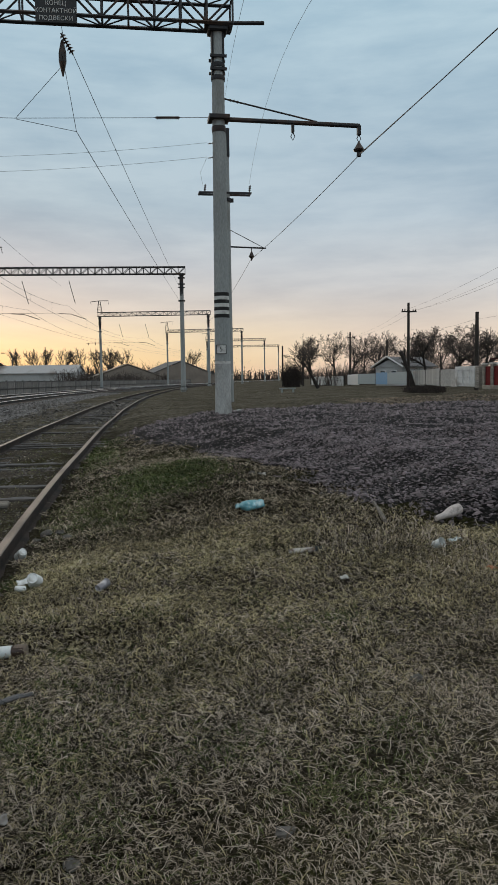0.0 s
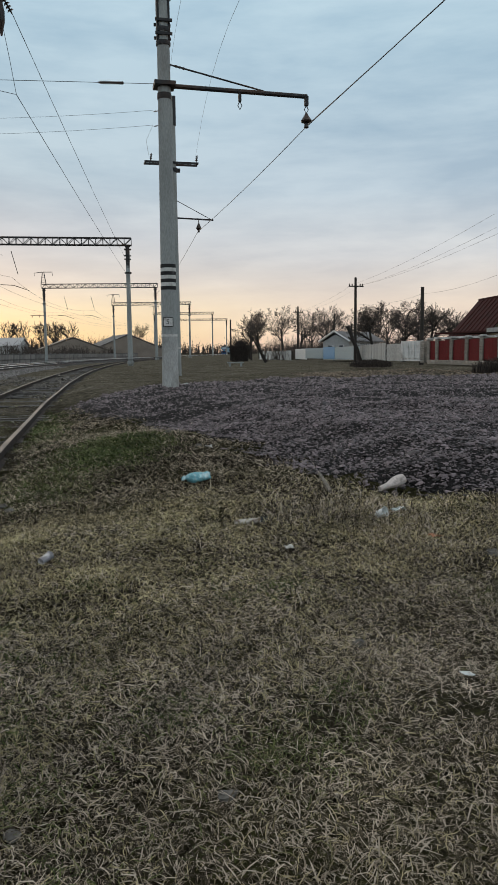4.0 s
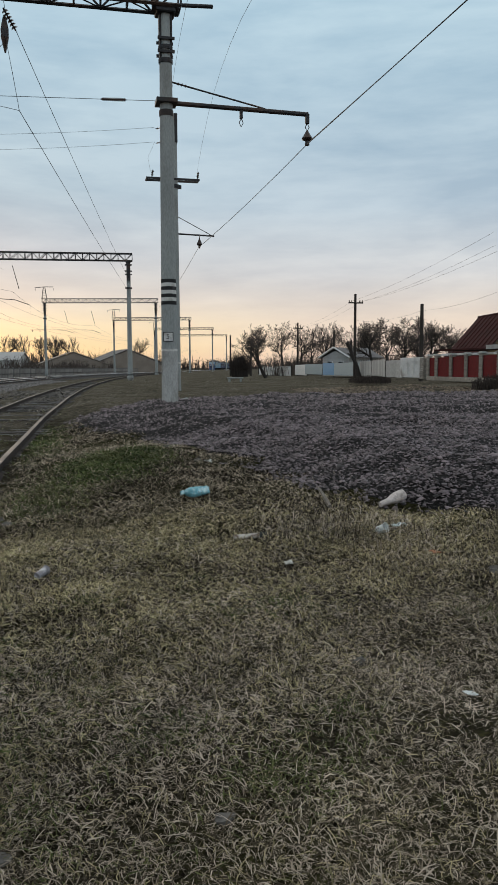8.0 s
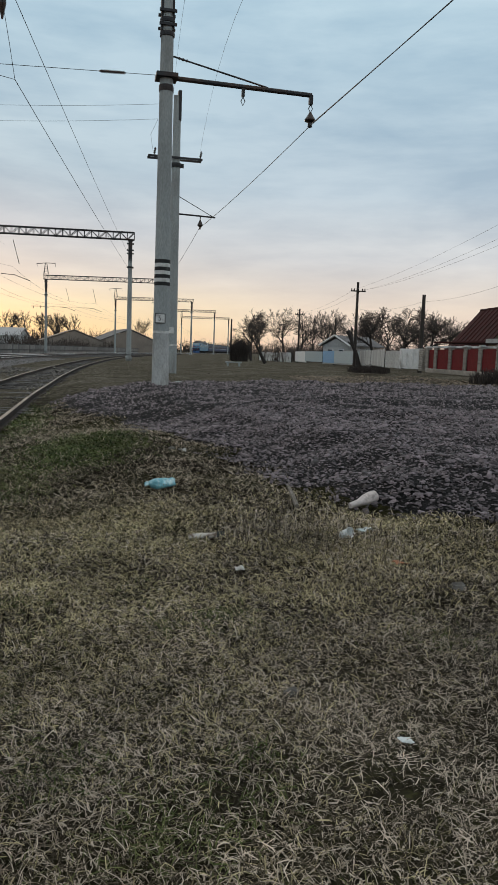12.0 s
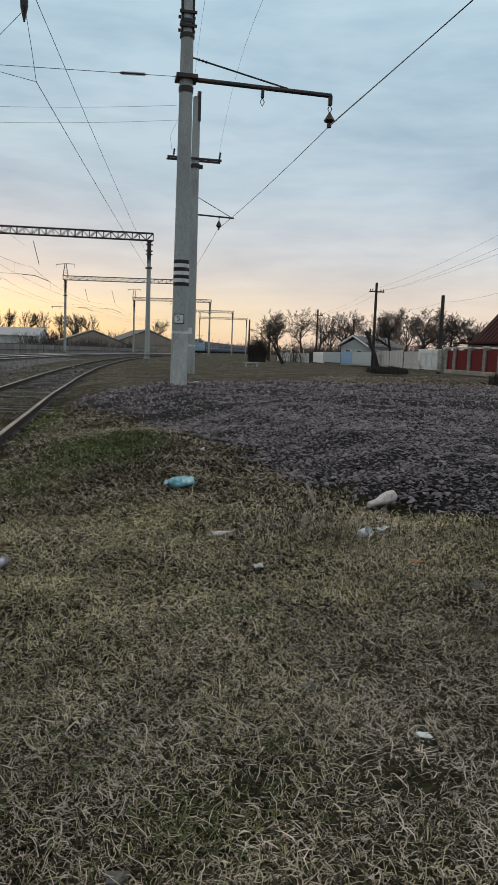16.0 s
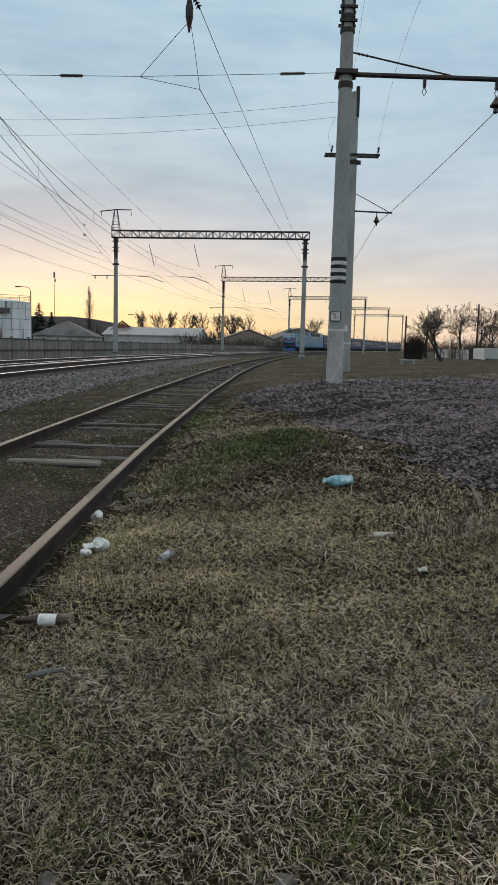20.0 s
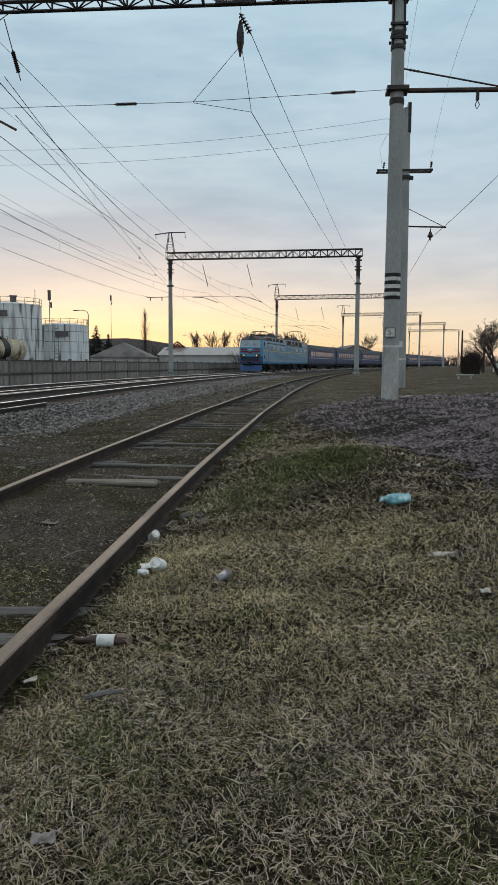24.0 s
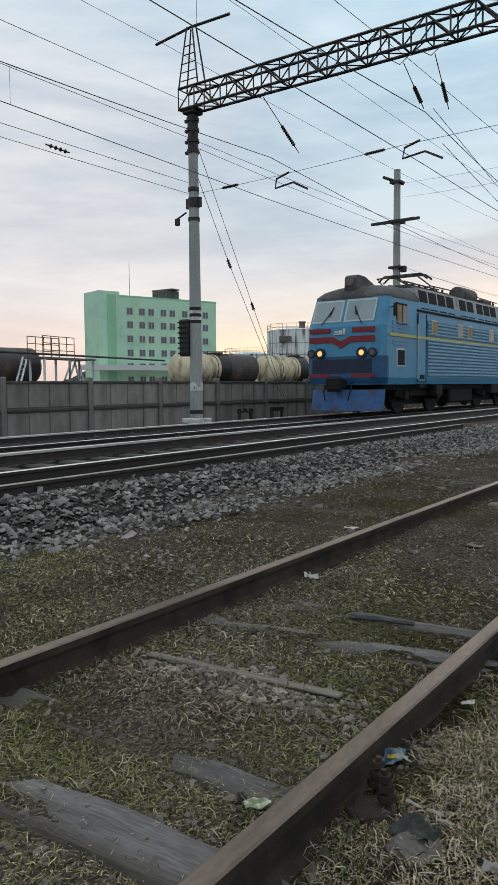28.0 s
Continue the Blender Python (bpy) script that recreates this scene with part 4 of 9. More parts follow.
            part("wiper", Shape().line([wsp(sx * 0.75, 3.02, 0.06), wsp(sx * 0.45, 3.5, 0.06)], 0.014).rod(wsp(sx * 0.5, 3.3, 0.06), wsp(sx * 0.4, 3.62, 0.06), 0.018), MAT["under"], fr)
            # headlamps
            hl = part("headlight", Shape().lathe([(0.19, -0.02), (0.19, 0.07), (0.14, 0.075)], 16, (sx * 0.78, 0.0, 2.07), "y"), MAT["navy"], lo)
            part("lens", Shape().lathe([(0.10, 0.06), (0.09, 0.085), (0.02, 0.095)], 14, (sx * 0.78, 0, 2.07), "y"), MAT["lamp"], hl, "lit warm headlamp")
            ml = part("marker_light", Shape().lathe([(0.15, -0.1), (0.15, 0.03)], 14, (sx * 1.14, 0.0, 2.07), "y"), MAT["navy"], lo)
            part("lens", Shape().lathe([(0.10, 0.02), (0.09, 0.045)], 12, (sx * 1.14, 0, 2.07), "y"), MAT["lampoff"], ml)
            # red bars
            def bar(pts):
                vs = [(sx * a, 0.012, b) for a, b in pts] + [(sx * a, -0.05, b) for a, b in pts]
                n = len(pts)
                return Shape().add(vs, [tuple(range(n)), tuple(range(2 * n - 1, n - 1, -1))] + [(k, (k + 1) % n, n + (k + 1) % n, n + k) for k in range(n)])
            part("red_bar", bar([(0.40, 2.74), (1.22, 2.74), (1.22, 2.90), (0.40, 2.90)]), MAT["red"], lo, "dark red bar")
            part("chevron", bar([(0.0, 2.22), (0.34, 2.42), (1.22, 2.42), (1.22, 2.62), (0.32, 2.62), (0.0, 2.46)]), MAT["red"], lo, "dark red chevron")
            part("buffer_stripe", bar([(0.38, 1.26), (1.2, 1.26), (1.2, 1.38), (0.38, 1.38)]), MAT["red"], lo, "red stripe")
            part("hose", Shape().line([(sx * 0.45, 0.05, 1.15), (sx * 0.5, 0.3, 0.8), (sx * 0.42, 0.33, 0.5)], 0.025), MAT["under"], lo)
        # deeper blue round the lower front and corners of the cab
        part("lower_cab_panel", loft([(1.06, 1.45, -0.03, 0.47), (1.26, 1.485, 0.012, 0.42), (1.96, 1.484, 0.008, 0.41)], 0.50), MAT["deepblue"], lo, "dark blue lower cab panel")
        part("front_apron", Shape().box((0, -0.02, 1.63), (2.25, 0.07, 0.5), 0.02), MAT["navy"], lo, "dark navy front panel")
        part("emblem", Shape().box((-0.12, 0.012, 2.78), (0.10, 0.03, 0.2)).box((0.02, 0.012, 2.75), (0.12, 0.03, 0.14)).box((0.17, 0.012, 2.78), (0.14, 0.03, 0.06)).box((0.17, 0.012, 2.70), (0.2, 0.03, 0.05)), MAT["offwhite"], lo, "white emblem")
        part("coupler", Shape().box((0, 0.2, 1.05), (0.42, 0.6, 0.36), 0.06).box((0, 0.5, 1.05), (0.55, 0.25, 0.5), 0.08), MAT["under"], lo, "black coupler")
        plow = Shape()
        pts = [(-1.38, -0.5), (-1.0, 0.02), (0, 0.22), (1.0, 0.02), (1.38, -0.5)]
        vs = [(x, y, 0.86) for x, y in pts] + [(x * 1.0, y + 0.16, 0.17) for x, y in pts] + [(x * 0.98, y - 0.06, 0.86) for x, y in pts] + [(x * 0.98, y + 0.10, 0.17) for x, y in pts]
        fs = []
        for k in range(4):
            fs += [(k, k + 1, 6 + k, 5 + k), (10 + k, 15 + k, 16 + k, 11 + k), (k, 10 + k, 11 + k, k + 1), (5 + k, 6 + k, 16 + k, 15 + k)]
        fs += [(0, 5, 15, 10), (4, 14, 19, 9)]
        part("snow_plough", plow.add(vs, fs), MAT["plowblue"], lo, "scuffed blue snow plough")
        part("mirror", Shape().rod((-1.44, -0.75, 3.55), (-1.62, -0.6, 3.55), 0.02).box((-1.64, -0.6, 3.45), (0.06, 0.1, 0.42), 0.02), MAT["under"], lo)
    return lo


def build_coach():
    L = 24.3
    co = thing("passenger_coach", "dark blue passenger coach with a white line and dark windows", "railway coach", group="train")
    side = [(-1.5, 1.0), (1.5, 1.0), (1.54, 1.3), (1.54, 3.35), (-1.54, 3.35), (-1.54, 1.3)]
    part("body", Shape().extrude(side, -0.35, -L), MAT["coach"], co, "dark blue coach body")
    roof = [(-1.54, 3.35), (1.54, 3.35), (1.42, 3.75), (1.1, 4.05), (0.5, 4.25), (-0.5, 4.25), (-1.1, 4.05), (-1.42, 3.75)]
    part("roof", Shape().extrude(roof, -0.35, -L), MAT["coachroof"], co, "grey ribbed coach roof", True)
    rb = Shape()
    for k in range(12):
        rb.extrude([(u * 1.012, w + 0.03) for u, w in roof[2:]], -1.5 - k * 1.95, -1.56 - k * 1.95)
    part("roof_rib", rb, MAT["coachroof"], co)
    part("gangway", Shape().box((0, -0.2, 2.3), (1.5, 0.5, 2.3), 0.05).box((0, -L - 0.1, 2.3), (1.5, 0.4, 2.3), 0.05), MAT["under"], co, "black gangway bellows")
    for sx in (-1, 1):
        part("white_line", Shape().box((sx * 1.54, -L / 2 - 0.17, 2.02), (0.02, L - 0.45, 0.07)), MAT["offwhite"], co, "white line")
        part("window_band", Shape().box((sx * 1.54, -L / 2 - 0.17, 2.68), (0.015, L - 2.6, 1.02)), MAT["coachtop"], co, "grey-blue window band")
        for k in range(11):
            part("window", Shape().box((sx * 1.545, -3.0 - k * 1.83, 2.68), (0.03, 1.15, 0.82), 0.01), MAT["glassdark"], co)
        for yy in (-1.0, -L + 0.65):
            part("door", Shape().box((sx * 1.53, yy, 2.2), (0.05, 0.75, 2.1), 0.02), MAT["coach"], co)
    part("underframe", Shape().box((0, -L / 2, 0.85), (2.6, L - 1.2, 0.3)).box((0, -L / 2, 0.55), (2.4, 7.0, 0.5), 0.06), MAT["under"], co)
    bogie(co, -3.9, 2.4, 0.475)
    bogie(co, -L + 3.9, 2.4, 0.475)
    return co


LOCO = [build_loco(True), build_loco(False)]
COACHES = [build_coach()]
COACHES += [copy_thing(COACHES[0], Matrix.Identity(4)) for _ in range(9)]


# ---- tracks for the moving things ----
def train_pose(s, length):
    """Nose s metres past y = 20 on the far track, coming this way."""
    xa, ya, _ = main_line(s + length * 0.2, 0)
    xb, yb, _ = main_line(s + length * 0.8, 0)
    d = Vector((xa - xb, ya - yb)).normalized()
    nose = Vector((xa, ya)) + d * length * 0.2
    rz = math.degrees(math.atan2(-d.x, d.y))
    return pose(nose.x, nose.y, FAR_Z + rise(s + length / 2), rz=rz)


SPEED = 17.65
NOSE_AT_END = 2.7


def motions():
    times = [k * 0.5 for k in range(57)]
    gap = 0.0
    for ob, length in [(o, 16.5) for o in LOCO] + [(o, 24.6) for o in COACHES]:
        walk(ob, [(t, train_pose(NOSE_AT_END + SPEED * (28.0 - t) + gap, length)) for t in times])
        gap += length


# ---- beyond the main line: fence, tank wagons, depot, buildings ----
MAT.update({
    "panel": material("stained_concrete_panel", (0.255, 0.238, 0.22), 0.95, vary=0.22, scale=2.0, tint=(0.16, 0.15, 0.14), tint_amt=0.5, tint_scale=1.6, rnd=0.18, stretch=(1, 1, 0.5)),
    # caps and mid rails, darker than the panels
    "panelrail": material("dark_rail_concrete", (0.075, 0.07, 0.066), 0.95, vary=0.3, scale=2.0, rnd=0.2),
    "panelpost": material("grey_concrete_post", (0.17, 0.16, 0.155), 0.95, vary=0.25, scale=2.0, rnd=0.15),
    "tankwhite": material("streaked_white_tank_paint", (0.72, 0.775, 0.80), 0.6, vary=0.10, scale=0.7, fine=2.2, tint=(0.16, 0.14, 0.13), tint_amt=0.42, tint_scale=1.5, stretch=(1.4, 1.4, 0.12), bump=0.03),
    "tankcream": material("dirty_cream_tank_paint", (0.60, 0.535, 0.38), 0.6, vary=0.18, scale=0.9, fine=4, tint=(0.12, 0.085, 0.055), tint_amt=0.45, tint_scale=0.8, stretch=(1, 1.2, 0.35), bump=0.05),
    "tankdark": material("sooty_tank_paint", (0.06, 0.05, 0.05), 0.6, vary=0.2, tint=(0.12, 0.09, 0.07), tint_amt=0.35, tint_scale=0.6),
    "oil": material("spilled_oil_stain", (0.018, 0.015, 0.013), 0.45, vary=0.2),
    "green": material("pale_green_render", (0.48, 0.74, 0.57), 0.9, vary=0.07, scale=0.15, fine=3, tint=(0.40, 0.65, 0.49), tint_amt=0.35, tint_scale=0.2, bump=0.05),
    "greendark": material("darker_green_render", (0.30, 0.58, 0.38), 0.9, vary=0.07, scale=0.15, fine=3, bump=0.05),
    "fencerail": material("rusty_guard_rail", (0.16, 0.09, 0.06), 0.8, 0.2, vary=0.2),
    "officeglass": glass("grey_office_glass", (0.10, 0.12, 0.12), 0.3),
    "slate": material("grey_asbestos_roof", (0.16, 0.155, 0.155), 0.9, vary=0.15, scale=0.5, tint=(0.10, 0.10, 0.10), tint_amt=0.4, tint_scale=0.3),
    "whitewall": material("whitewashed_wall", (0.46, 0.46, 0.45), 0.9, vary=0.1, tint=(0.33, 0.32, 0.3), tint_amt=0.35, tint_scale=0.3),
    "brick": material("red_brick_wall", (0.24, 0.10, 0.065), 0.9, vary=0.2, fine=8, tint=(0.16, 0.08, 0.06), tint_amt=0.4),
    "tinroof": material("pale_tin_roof", (0.42, 0.42, 0.42), 0.5, 0.3, vary=0.12, tint=(0.25, 0.22, 0.2), tint_amt=0.3, tint_scale=0.3),
    "brownwall": material("brown_shed_wall", (0.26, 0.22, 0.185), 0.9, vary=0.15, scale=0.4),
    "bark": material("dark_bark", (0.035, 0.03, 0.027), 0.95, vary=0.3, fine=40),
    "twig": material("brown_winter_twigs", (0.075, 0.060, 0.052), 0.95, vary=0.25, island=0.3, bump=0),
    "bush": material("dark_thicket_twigs", (0.05, 0.040, 0.035), 0.95, vary=0.3, island=0.4, bump=0),
    "needle": material("dark_conifer_needles", (0.012, 0.020, 0.014), 0.9, vary=0.3, island=0.3, bump=0),
    "woodpole": material("tarred_wooden_pole", (0.04, 0.034, 0.03), 0.9, vary=0.25, stretch=(1, 1, 0.2)),
})


def build_fence():
    post = Shape().box((0, 0, 0.85), (0.2, 0.2, 1.9), 0.02).mesh("post", MAT["panelpost"])
    up, low = Shape(), Shape()
    up.box((0, 0, 0), (3.0, 0.07, 0.80))
    for k in range(4):
        up.box((-1.12 + k * 0.747, 0.045, 0.0), (0.71, 0.05, 0.68), 0.012)
    cap = Shape().box((0, 0.06, 0.37), (3.0, 0.10, 0.075), 0.01)
    rail_ = Shape().box((0, 0.07, -0.41), (3.0, 0.13, 0.085), 0.01)
    cap, rail_ = cap.mesh("cap", MAT["panelrail"]), rail_.mesh("mid_rail", MAT["panelrail"])
    low.box((0, 0, 0), (3.0, 0.07, 0.74))
    for k in range(4):
        low.box((-1.12 + k * 0.747, 0.045, 0.0), (0.71, 0.05, 0.68), 0.012)
    up, low = up.mesh("panel", MAT["panel"]), low.mesh("panel", MAT["panel"])
    fe = thing("concrete_fence", "weathered grey concrete panel fence along the main line", "fence", kind="structure")
    s = -26.0
    for k in range(74):
        x, y, h = main_line(s, -5.35)
        z = 0.03 + 0.6 * rise(s)
        p = part("post", post, None, fe)
        p.matrix_basis = pose(x, y, z, rz=-math.degrees(h))
        x, y, h = main_line(s + 1.6, -5.35)
        for me, dz in ((up, 1.28), (low, 0.46)):
            q = part("panel", me, None, fe)
            q.matrix_basis = pose(x, y, z + dz, ry=0, rz=-90 - math.degrees(h))
        for nm, me in (("cap", cap), ("mid_rail", rail_)):
            q = part(nm, me, None, fe)
            q.matrix_basis = pose(x, y, z + 1.28, rz=-90 - math.degrees(h))
        s += 3.2
    return fe


def build_tank_wagon(dark, half=False):
    w = thing("tank_wagon", "sooty black railway tank wagon" if dark else "dirty cream railway tank wagon with a sooty half" if half else "dirty cream railway tank wagon with oil stains", "tank wagon", group="tank wagons on the depot track")
    R, L, zc = 1.5, 10.8, 3.05
    prof = [(0.02, -L / 2), (0.8, -L / 2 + 0.06), (1.25, -L / 2 + 0.22), (R, -L / 2 + 0.55), (R, L / 2 - 0.55), (1.25, L / 2 - 0.22), (0.8, L / 2 - 0.06), (0.02, L / 2)]
    tank = part("tank", Shape().lathe(prof, 28, (0, 0, zc), "y"), MAT["tankdark" if dark else "tankcream"], w, "", True)
    for y in (-3.4, 3.4, 0.9, -0.9):
        part("strap", Shape().lathe([(R + 0.012, y - 0.05), (R + 0.012, y + 0.05)], 28, (0, 0, zc), "y"), MAT["oil"], tank)
    if half:
        part("oil_stain", Shape().lathe([(R + 0.006, 0.3), (R + 0.006, 4.86)], 28, (0, 0, zc), "y"), MAT["tankdark"], tank, "sooty dark half")
    part("oil_stain", Shape().lathe([(R + 0.008, -0.75), (R + 0.008, 0.75)], 28, (0, 0.25, zc), "y"), MAT["oil"], tank, "black oil stain")
    part("dome", Shape().lathe([(0.75, zc + 1.3), (0.75, zc + 1.62), (0.4, zc + 1.72), (0.05, zc + 1.74)], 16), MAT["oil"], w)
    rl = Shape()
    for x in (-0.6, 0.6):
        rl.rod((x, -1.6, zc + 1.75), (x, 1.6, zc + 1.75), 0.03)
        for y in (-1.6, 0, 1.6):
            rl.rod((x, y, zc + 1.35), (x, y, zc + 1.78), 0.025)
    rl.box((0, 0, zc + 1.5), (1.0, 3.0, 0.04))
    part("walkway", rl, MAT["steel"], w, "dark steel walkway")
    part("frame", Shape().box((0, 0, 1.15), (0.7, 11.4, 0.35)).box((0, 5.5, 1.1), (2.4, 0.3, 0.4)).box((0, -5.5, 1.1), (2.4, 0.3, 0.4)).box((0, 3.4, 1.45), (2.2, 0.5, 0.5)).box((0, -3.4, 1.45), (2.2, 0.5, 0.5)), MAT["under"], w)
    bogie(w, 3.9, 1.85, 0.475)
    bogie(w, -3.9, 1.85, 0.475)
    return w


def build_tank_wagons():
    a, b = Vector((-48.2, 56.3)), Vector((-38.9, 107.0))
    d = (b - a).normalized()
    rz = math.degrees(math.atan2(-d.x, d.y))
    first = [build_tank_wagon(False, True), build_tank_wagon(False)]
    rear = build_tank_wagon(True)
    rear.matrix_basis = pose(*(a - d * 19.6), 0.28, rz=rz)
    for k in range(4):
        c = a + d * (6.0 + 12.05 * k)
        m = pose(c.x, c.y, 0.28, rz=rz)
        src = first[0] if k == 0 else first[1]
        if k in (0, 1):
            src.matrix_basis = m
        else:
            copy_thing(src, m)
    tr = thing("depot_track", "rusty depot track under tank wagons", "railway track", kind="structure")
    fr = lambda o: [((a.x - d.x * 20 + d.y * o, a.y - d.y * 20 - d.x * o, 0.28), (d.y, -d.x)), ((b.x + d.x * 10 + d.y * o, b.y + d.y * 10 - d.x * o, 0.28), (d.y, -d.x))]
    for o in (-0.79, 0.79):
        rail(fr(o), MAT["rustrail"], MAT["rusthead"], "rail", "", tr)


def build_storage_tank(x, y, r, h, rail_h=True, stack=True):
    t = thing("storage_tank", "streaked white steel storage tank with a railed roof", "storage tank", (x, y, 0.2), group="fuel depot tanks")
    part("shell", Shape().lathe([(r, 0), (r, h)], 24), MAT["tankwhite"], t, "streaked white shell")
    part("roof", Shape().lathe([(r + 0.06, h), (r + 0.06, h + 0.12), (r * 0.5, h + 0.45), (0.05, h + 0.6)], 24), MAT["tankwhite"], t)
    rl = Shape()
    n = 18
    for k in range(n):
        a, b = 2 * math.pi * k / n, 2 * math.pi * (k + 1) / n
        p, q = (r * math.cos(a), r * math.sin(a)), (r * math.cos(b), r * math.sin(b))
        rl.rod((*p, h), (*p, h + 1.0), 0.03, n=4)
        for z in (0.5, 1.0):
            rl.rod((*p, h + z), (*q, h + z), 0.025, n=4)
    part("railing", rl, MAT["galv"], t, "thin roof railing")
    for k in range(1, round(h / 1.5)):
        part("seam", Shape().lathe([(r + 0.01, k * 1.5), (r + 0.01, k * 1.5 + 0.05)], 24), MAT["galv"], t)
    ld = Shape()
    for dx in (-0.3, 0.3):
        ld.rod((dx, -r - 0.15, 0), (dx, -r - 0.15, h + 0.9), 0.035, n=4)
    for k in range(int(h / 0.6)):
        ld.rod((-0.3, -r - 0.15, 0.4 + 0.6 * k), (0.3, -r - 0.15, 0.4 + 0.6 * k), 0.025, n=4)
    ld.box((0.9, -r - 0.2, h - 1.6), (2.0, 0.3, 0.12)).box((0.9, -r - 0.35, h - 1.2), (2.0, 0.05, 0.7))
    part("ladder", ld, MAT["galv"], t, "grey ladder and platform")
    if stack:
        part("vent", Shape().lathe([(0.45, h + 0.3), (0.45, h + 1.3), (0.55, h + 1.35), (0.55, h + 1.5)], 12, (0.8, 0, 0)), MAT["galv"], t)
    return t


def windows_on(parent, origin, ang, cols, rows, w=1.5, h=1.6, pal=None):
    """A grid of framed windows; cols along the wall, rows up."""
    fr = Shape().box((0, 0, 0), (w + 0.16, 0.14, h + 0.16)).mesh("window", MAT["silver"])
    pn = Shape().box((-w / 4, 0, 0), (w / 2 - 0.12, 0.2, h - 0.16)).box((w / 4, 0, 0), (w / 2 - 0.12, 0.2, h - 0.16)).mesh("pane", MAT["officeglass"])
    for r in rows:
        for c in cols:
            wn = part("window", fr, None, parent)
            wn.matrix_basis = Matrix.Translation(origin) @ pose(0, 0, 0, rz=ang) @ pose(c, -0.02, r)
            part("pane", pn, None, wn)


def build_green_building():
    g = thing("office_building", "pale green five storey office building with rows of windows", "building")
    a, b, c = Vector((-132.6, 136.2)), Vector((-123.6, 163.6)), Vector((-146.6, 138.2))
    z1 = 23.6
    d = (b - a).normalized()
    n = Vector((-d.y, d.x))
    dep = 13.5
    pts = [a, b, b + n * dep, a + n * dep]
    part("wall", Shape().extrude([(p.x, p.y) for p in pts], 0.0, z1, "z"), MAT["green"], g, "pale green rendered walls")
    part("parapet", Shape().extrude([((p - (a + b) / 2) * 1.012 + (a + b) / 2)[:] for p in pts], z1, z1 + 0.5, "z"), MAT["greendark"], g)
    ang = math.degrees(math.atan2(d.y, d.x))
    rows = [20.3, 17.0, 13.5, 10.1, 6.7, 3.4]
    cols = [3.0, 6.4, 9.0, 12.6, 15.2, 19.0, 21.6, 25.4]
    windows_on(g, (a.x, a.y, 0), ang, cols, rows, 1.6, 1.7)
    # the stair end, a storey higher and a darker green
    e0 = a
    tower = [a - d * 5.6 - n * 0.5, a - n * 0.5, a + n * (dep - 6), a - d * 5.6 + n * (dep - 6)]
    part("stair_block", Shape().extrude([(p.x, p.y) for p in tower], 0.0, z1 + 1.2, "z"), MAT["green"], g, "green stair block")
    band = [e0 - d * 3.4 - n * 0.6, e0 - d * 1.0 - n * 0.6, e0 - d * 1.0 - n * 0.4, e0 - d * 3.4 - n * 0.4]
    part("dark_panel", Shape().extrude([(p.x, p.y) for p in band], 3.0, z1 + 0.4, "z"), MAT["greendark"], g, "darker green strip")
    mid = a + d * 17 + n * 6
    part("roof_hut", Shape().box((mid.x, mid.y, z1 + 1.6), (5, 5, 3.0), 0.1).box((mid.x, mid.y, z1 + 3.3), (7, 3, 0.3)), MAT["roofgrey"], g, "dark roof hut")
    part("aerial", Shape().rod((a.x - 1, a.y + 5, z1), (a.x - 1, a.y + 5, z1 + 9), 0.07, n=5), MAT["galv"], g)
    part("canopy", Shape().box((0, 0, 0), (40, 3, 1.3)), MAT["offwhite"], g, "pale green canopy roof")
    cn = [c for c in g.children if c.name.startswith("canopy")][0]
    pc = a + d * 9 - n * 3.0
    cn.matrix_basis = pose(pc.x, pc.y, 6.3, rz=ang)
    return g


def build_house(name, label, x, y, rz, w, l, h, rh, wall, roof, hip=0.0, over=0.35, gable=None, z0=0.3):
    """Walls w by l and h high under a roof rh high whose ridge runs along y; hip: how far its ends lean in."""
    ho = thing(name, label, "house", (x, y, z0), rz)
    part("wall", Shape().box((0, 0, h / 2), (w, l, h)), wall, ho)
    a, b = w / 2 + over, l / 2 + over
    zt = h + rh
    e = 0.14
    vs = [(-a, -b, h - 0.05), (a, -b, h - 0.05), (a, b, h - 0.05), (-a, b, h - 0.05), (0, -b + hip, zt), (0, b - hip, zt)]
    top = vs + [(p[0], p[1], p[2] + e) for p in vs]
    fs = [(6, 7, 10), (7, 8, 11, 10), (8, 9, 11), (9, 6, 10, 11), (0, 4, 1), (1, 4, 5, 2), (2, 5, 3), (3, 5, 4, 0), (0, 1, 7, 6), (1, 2, 8, 7), (2, 3, 9, 8), (3, 0, 6, 9)]
    if hip == 0:
        fs = [(7, 8, 11, 10), (9, 6, 10, 11), (1, 4, 5, 2), (3, 5, 4, 0), (1, 2, 8, 7), (3, 0, 6, 9), (0, 6, 10, 4), (1, 4, 10, 7), (2, 8, 11, 5), (3, 5, 11, 9)]
        for yy in (-l / 2, l / 2):
            part("gable", Shape().add([(-w / 2, yy - 0.1, h), (w / 2, yy - 0.1, h), (0, yy - 0.1, h + rh * w / (2 * a) - 0.06), (-w / 2, yy + 0.1, h), (w / 2, yy + 0.1, h), (0, yy + 0.1, h + rh * w / (2 * a) - 0.06)], [(0, 1, 2), (3, 5, 4), (0, 3, 4, 1), (1, 4, 5, 2), (2, 5, 3, 0)]), gable or wall, ho)
    part("roof", Shape().add(top, fs), roof, ho)
    return ho


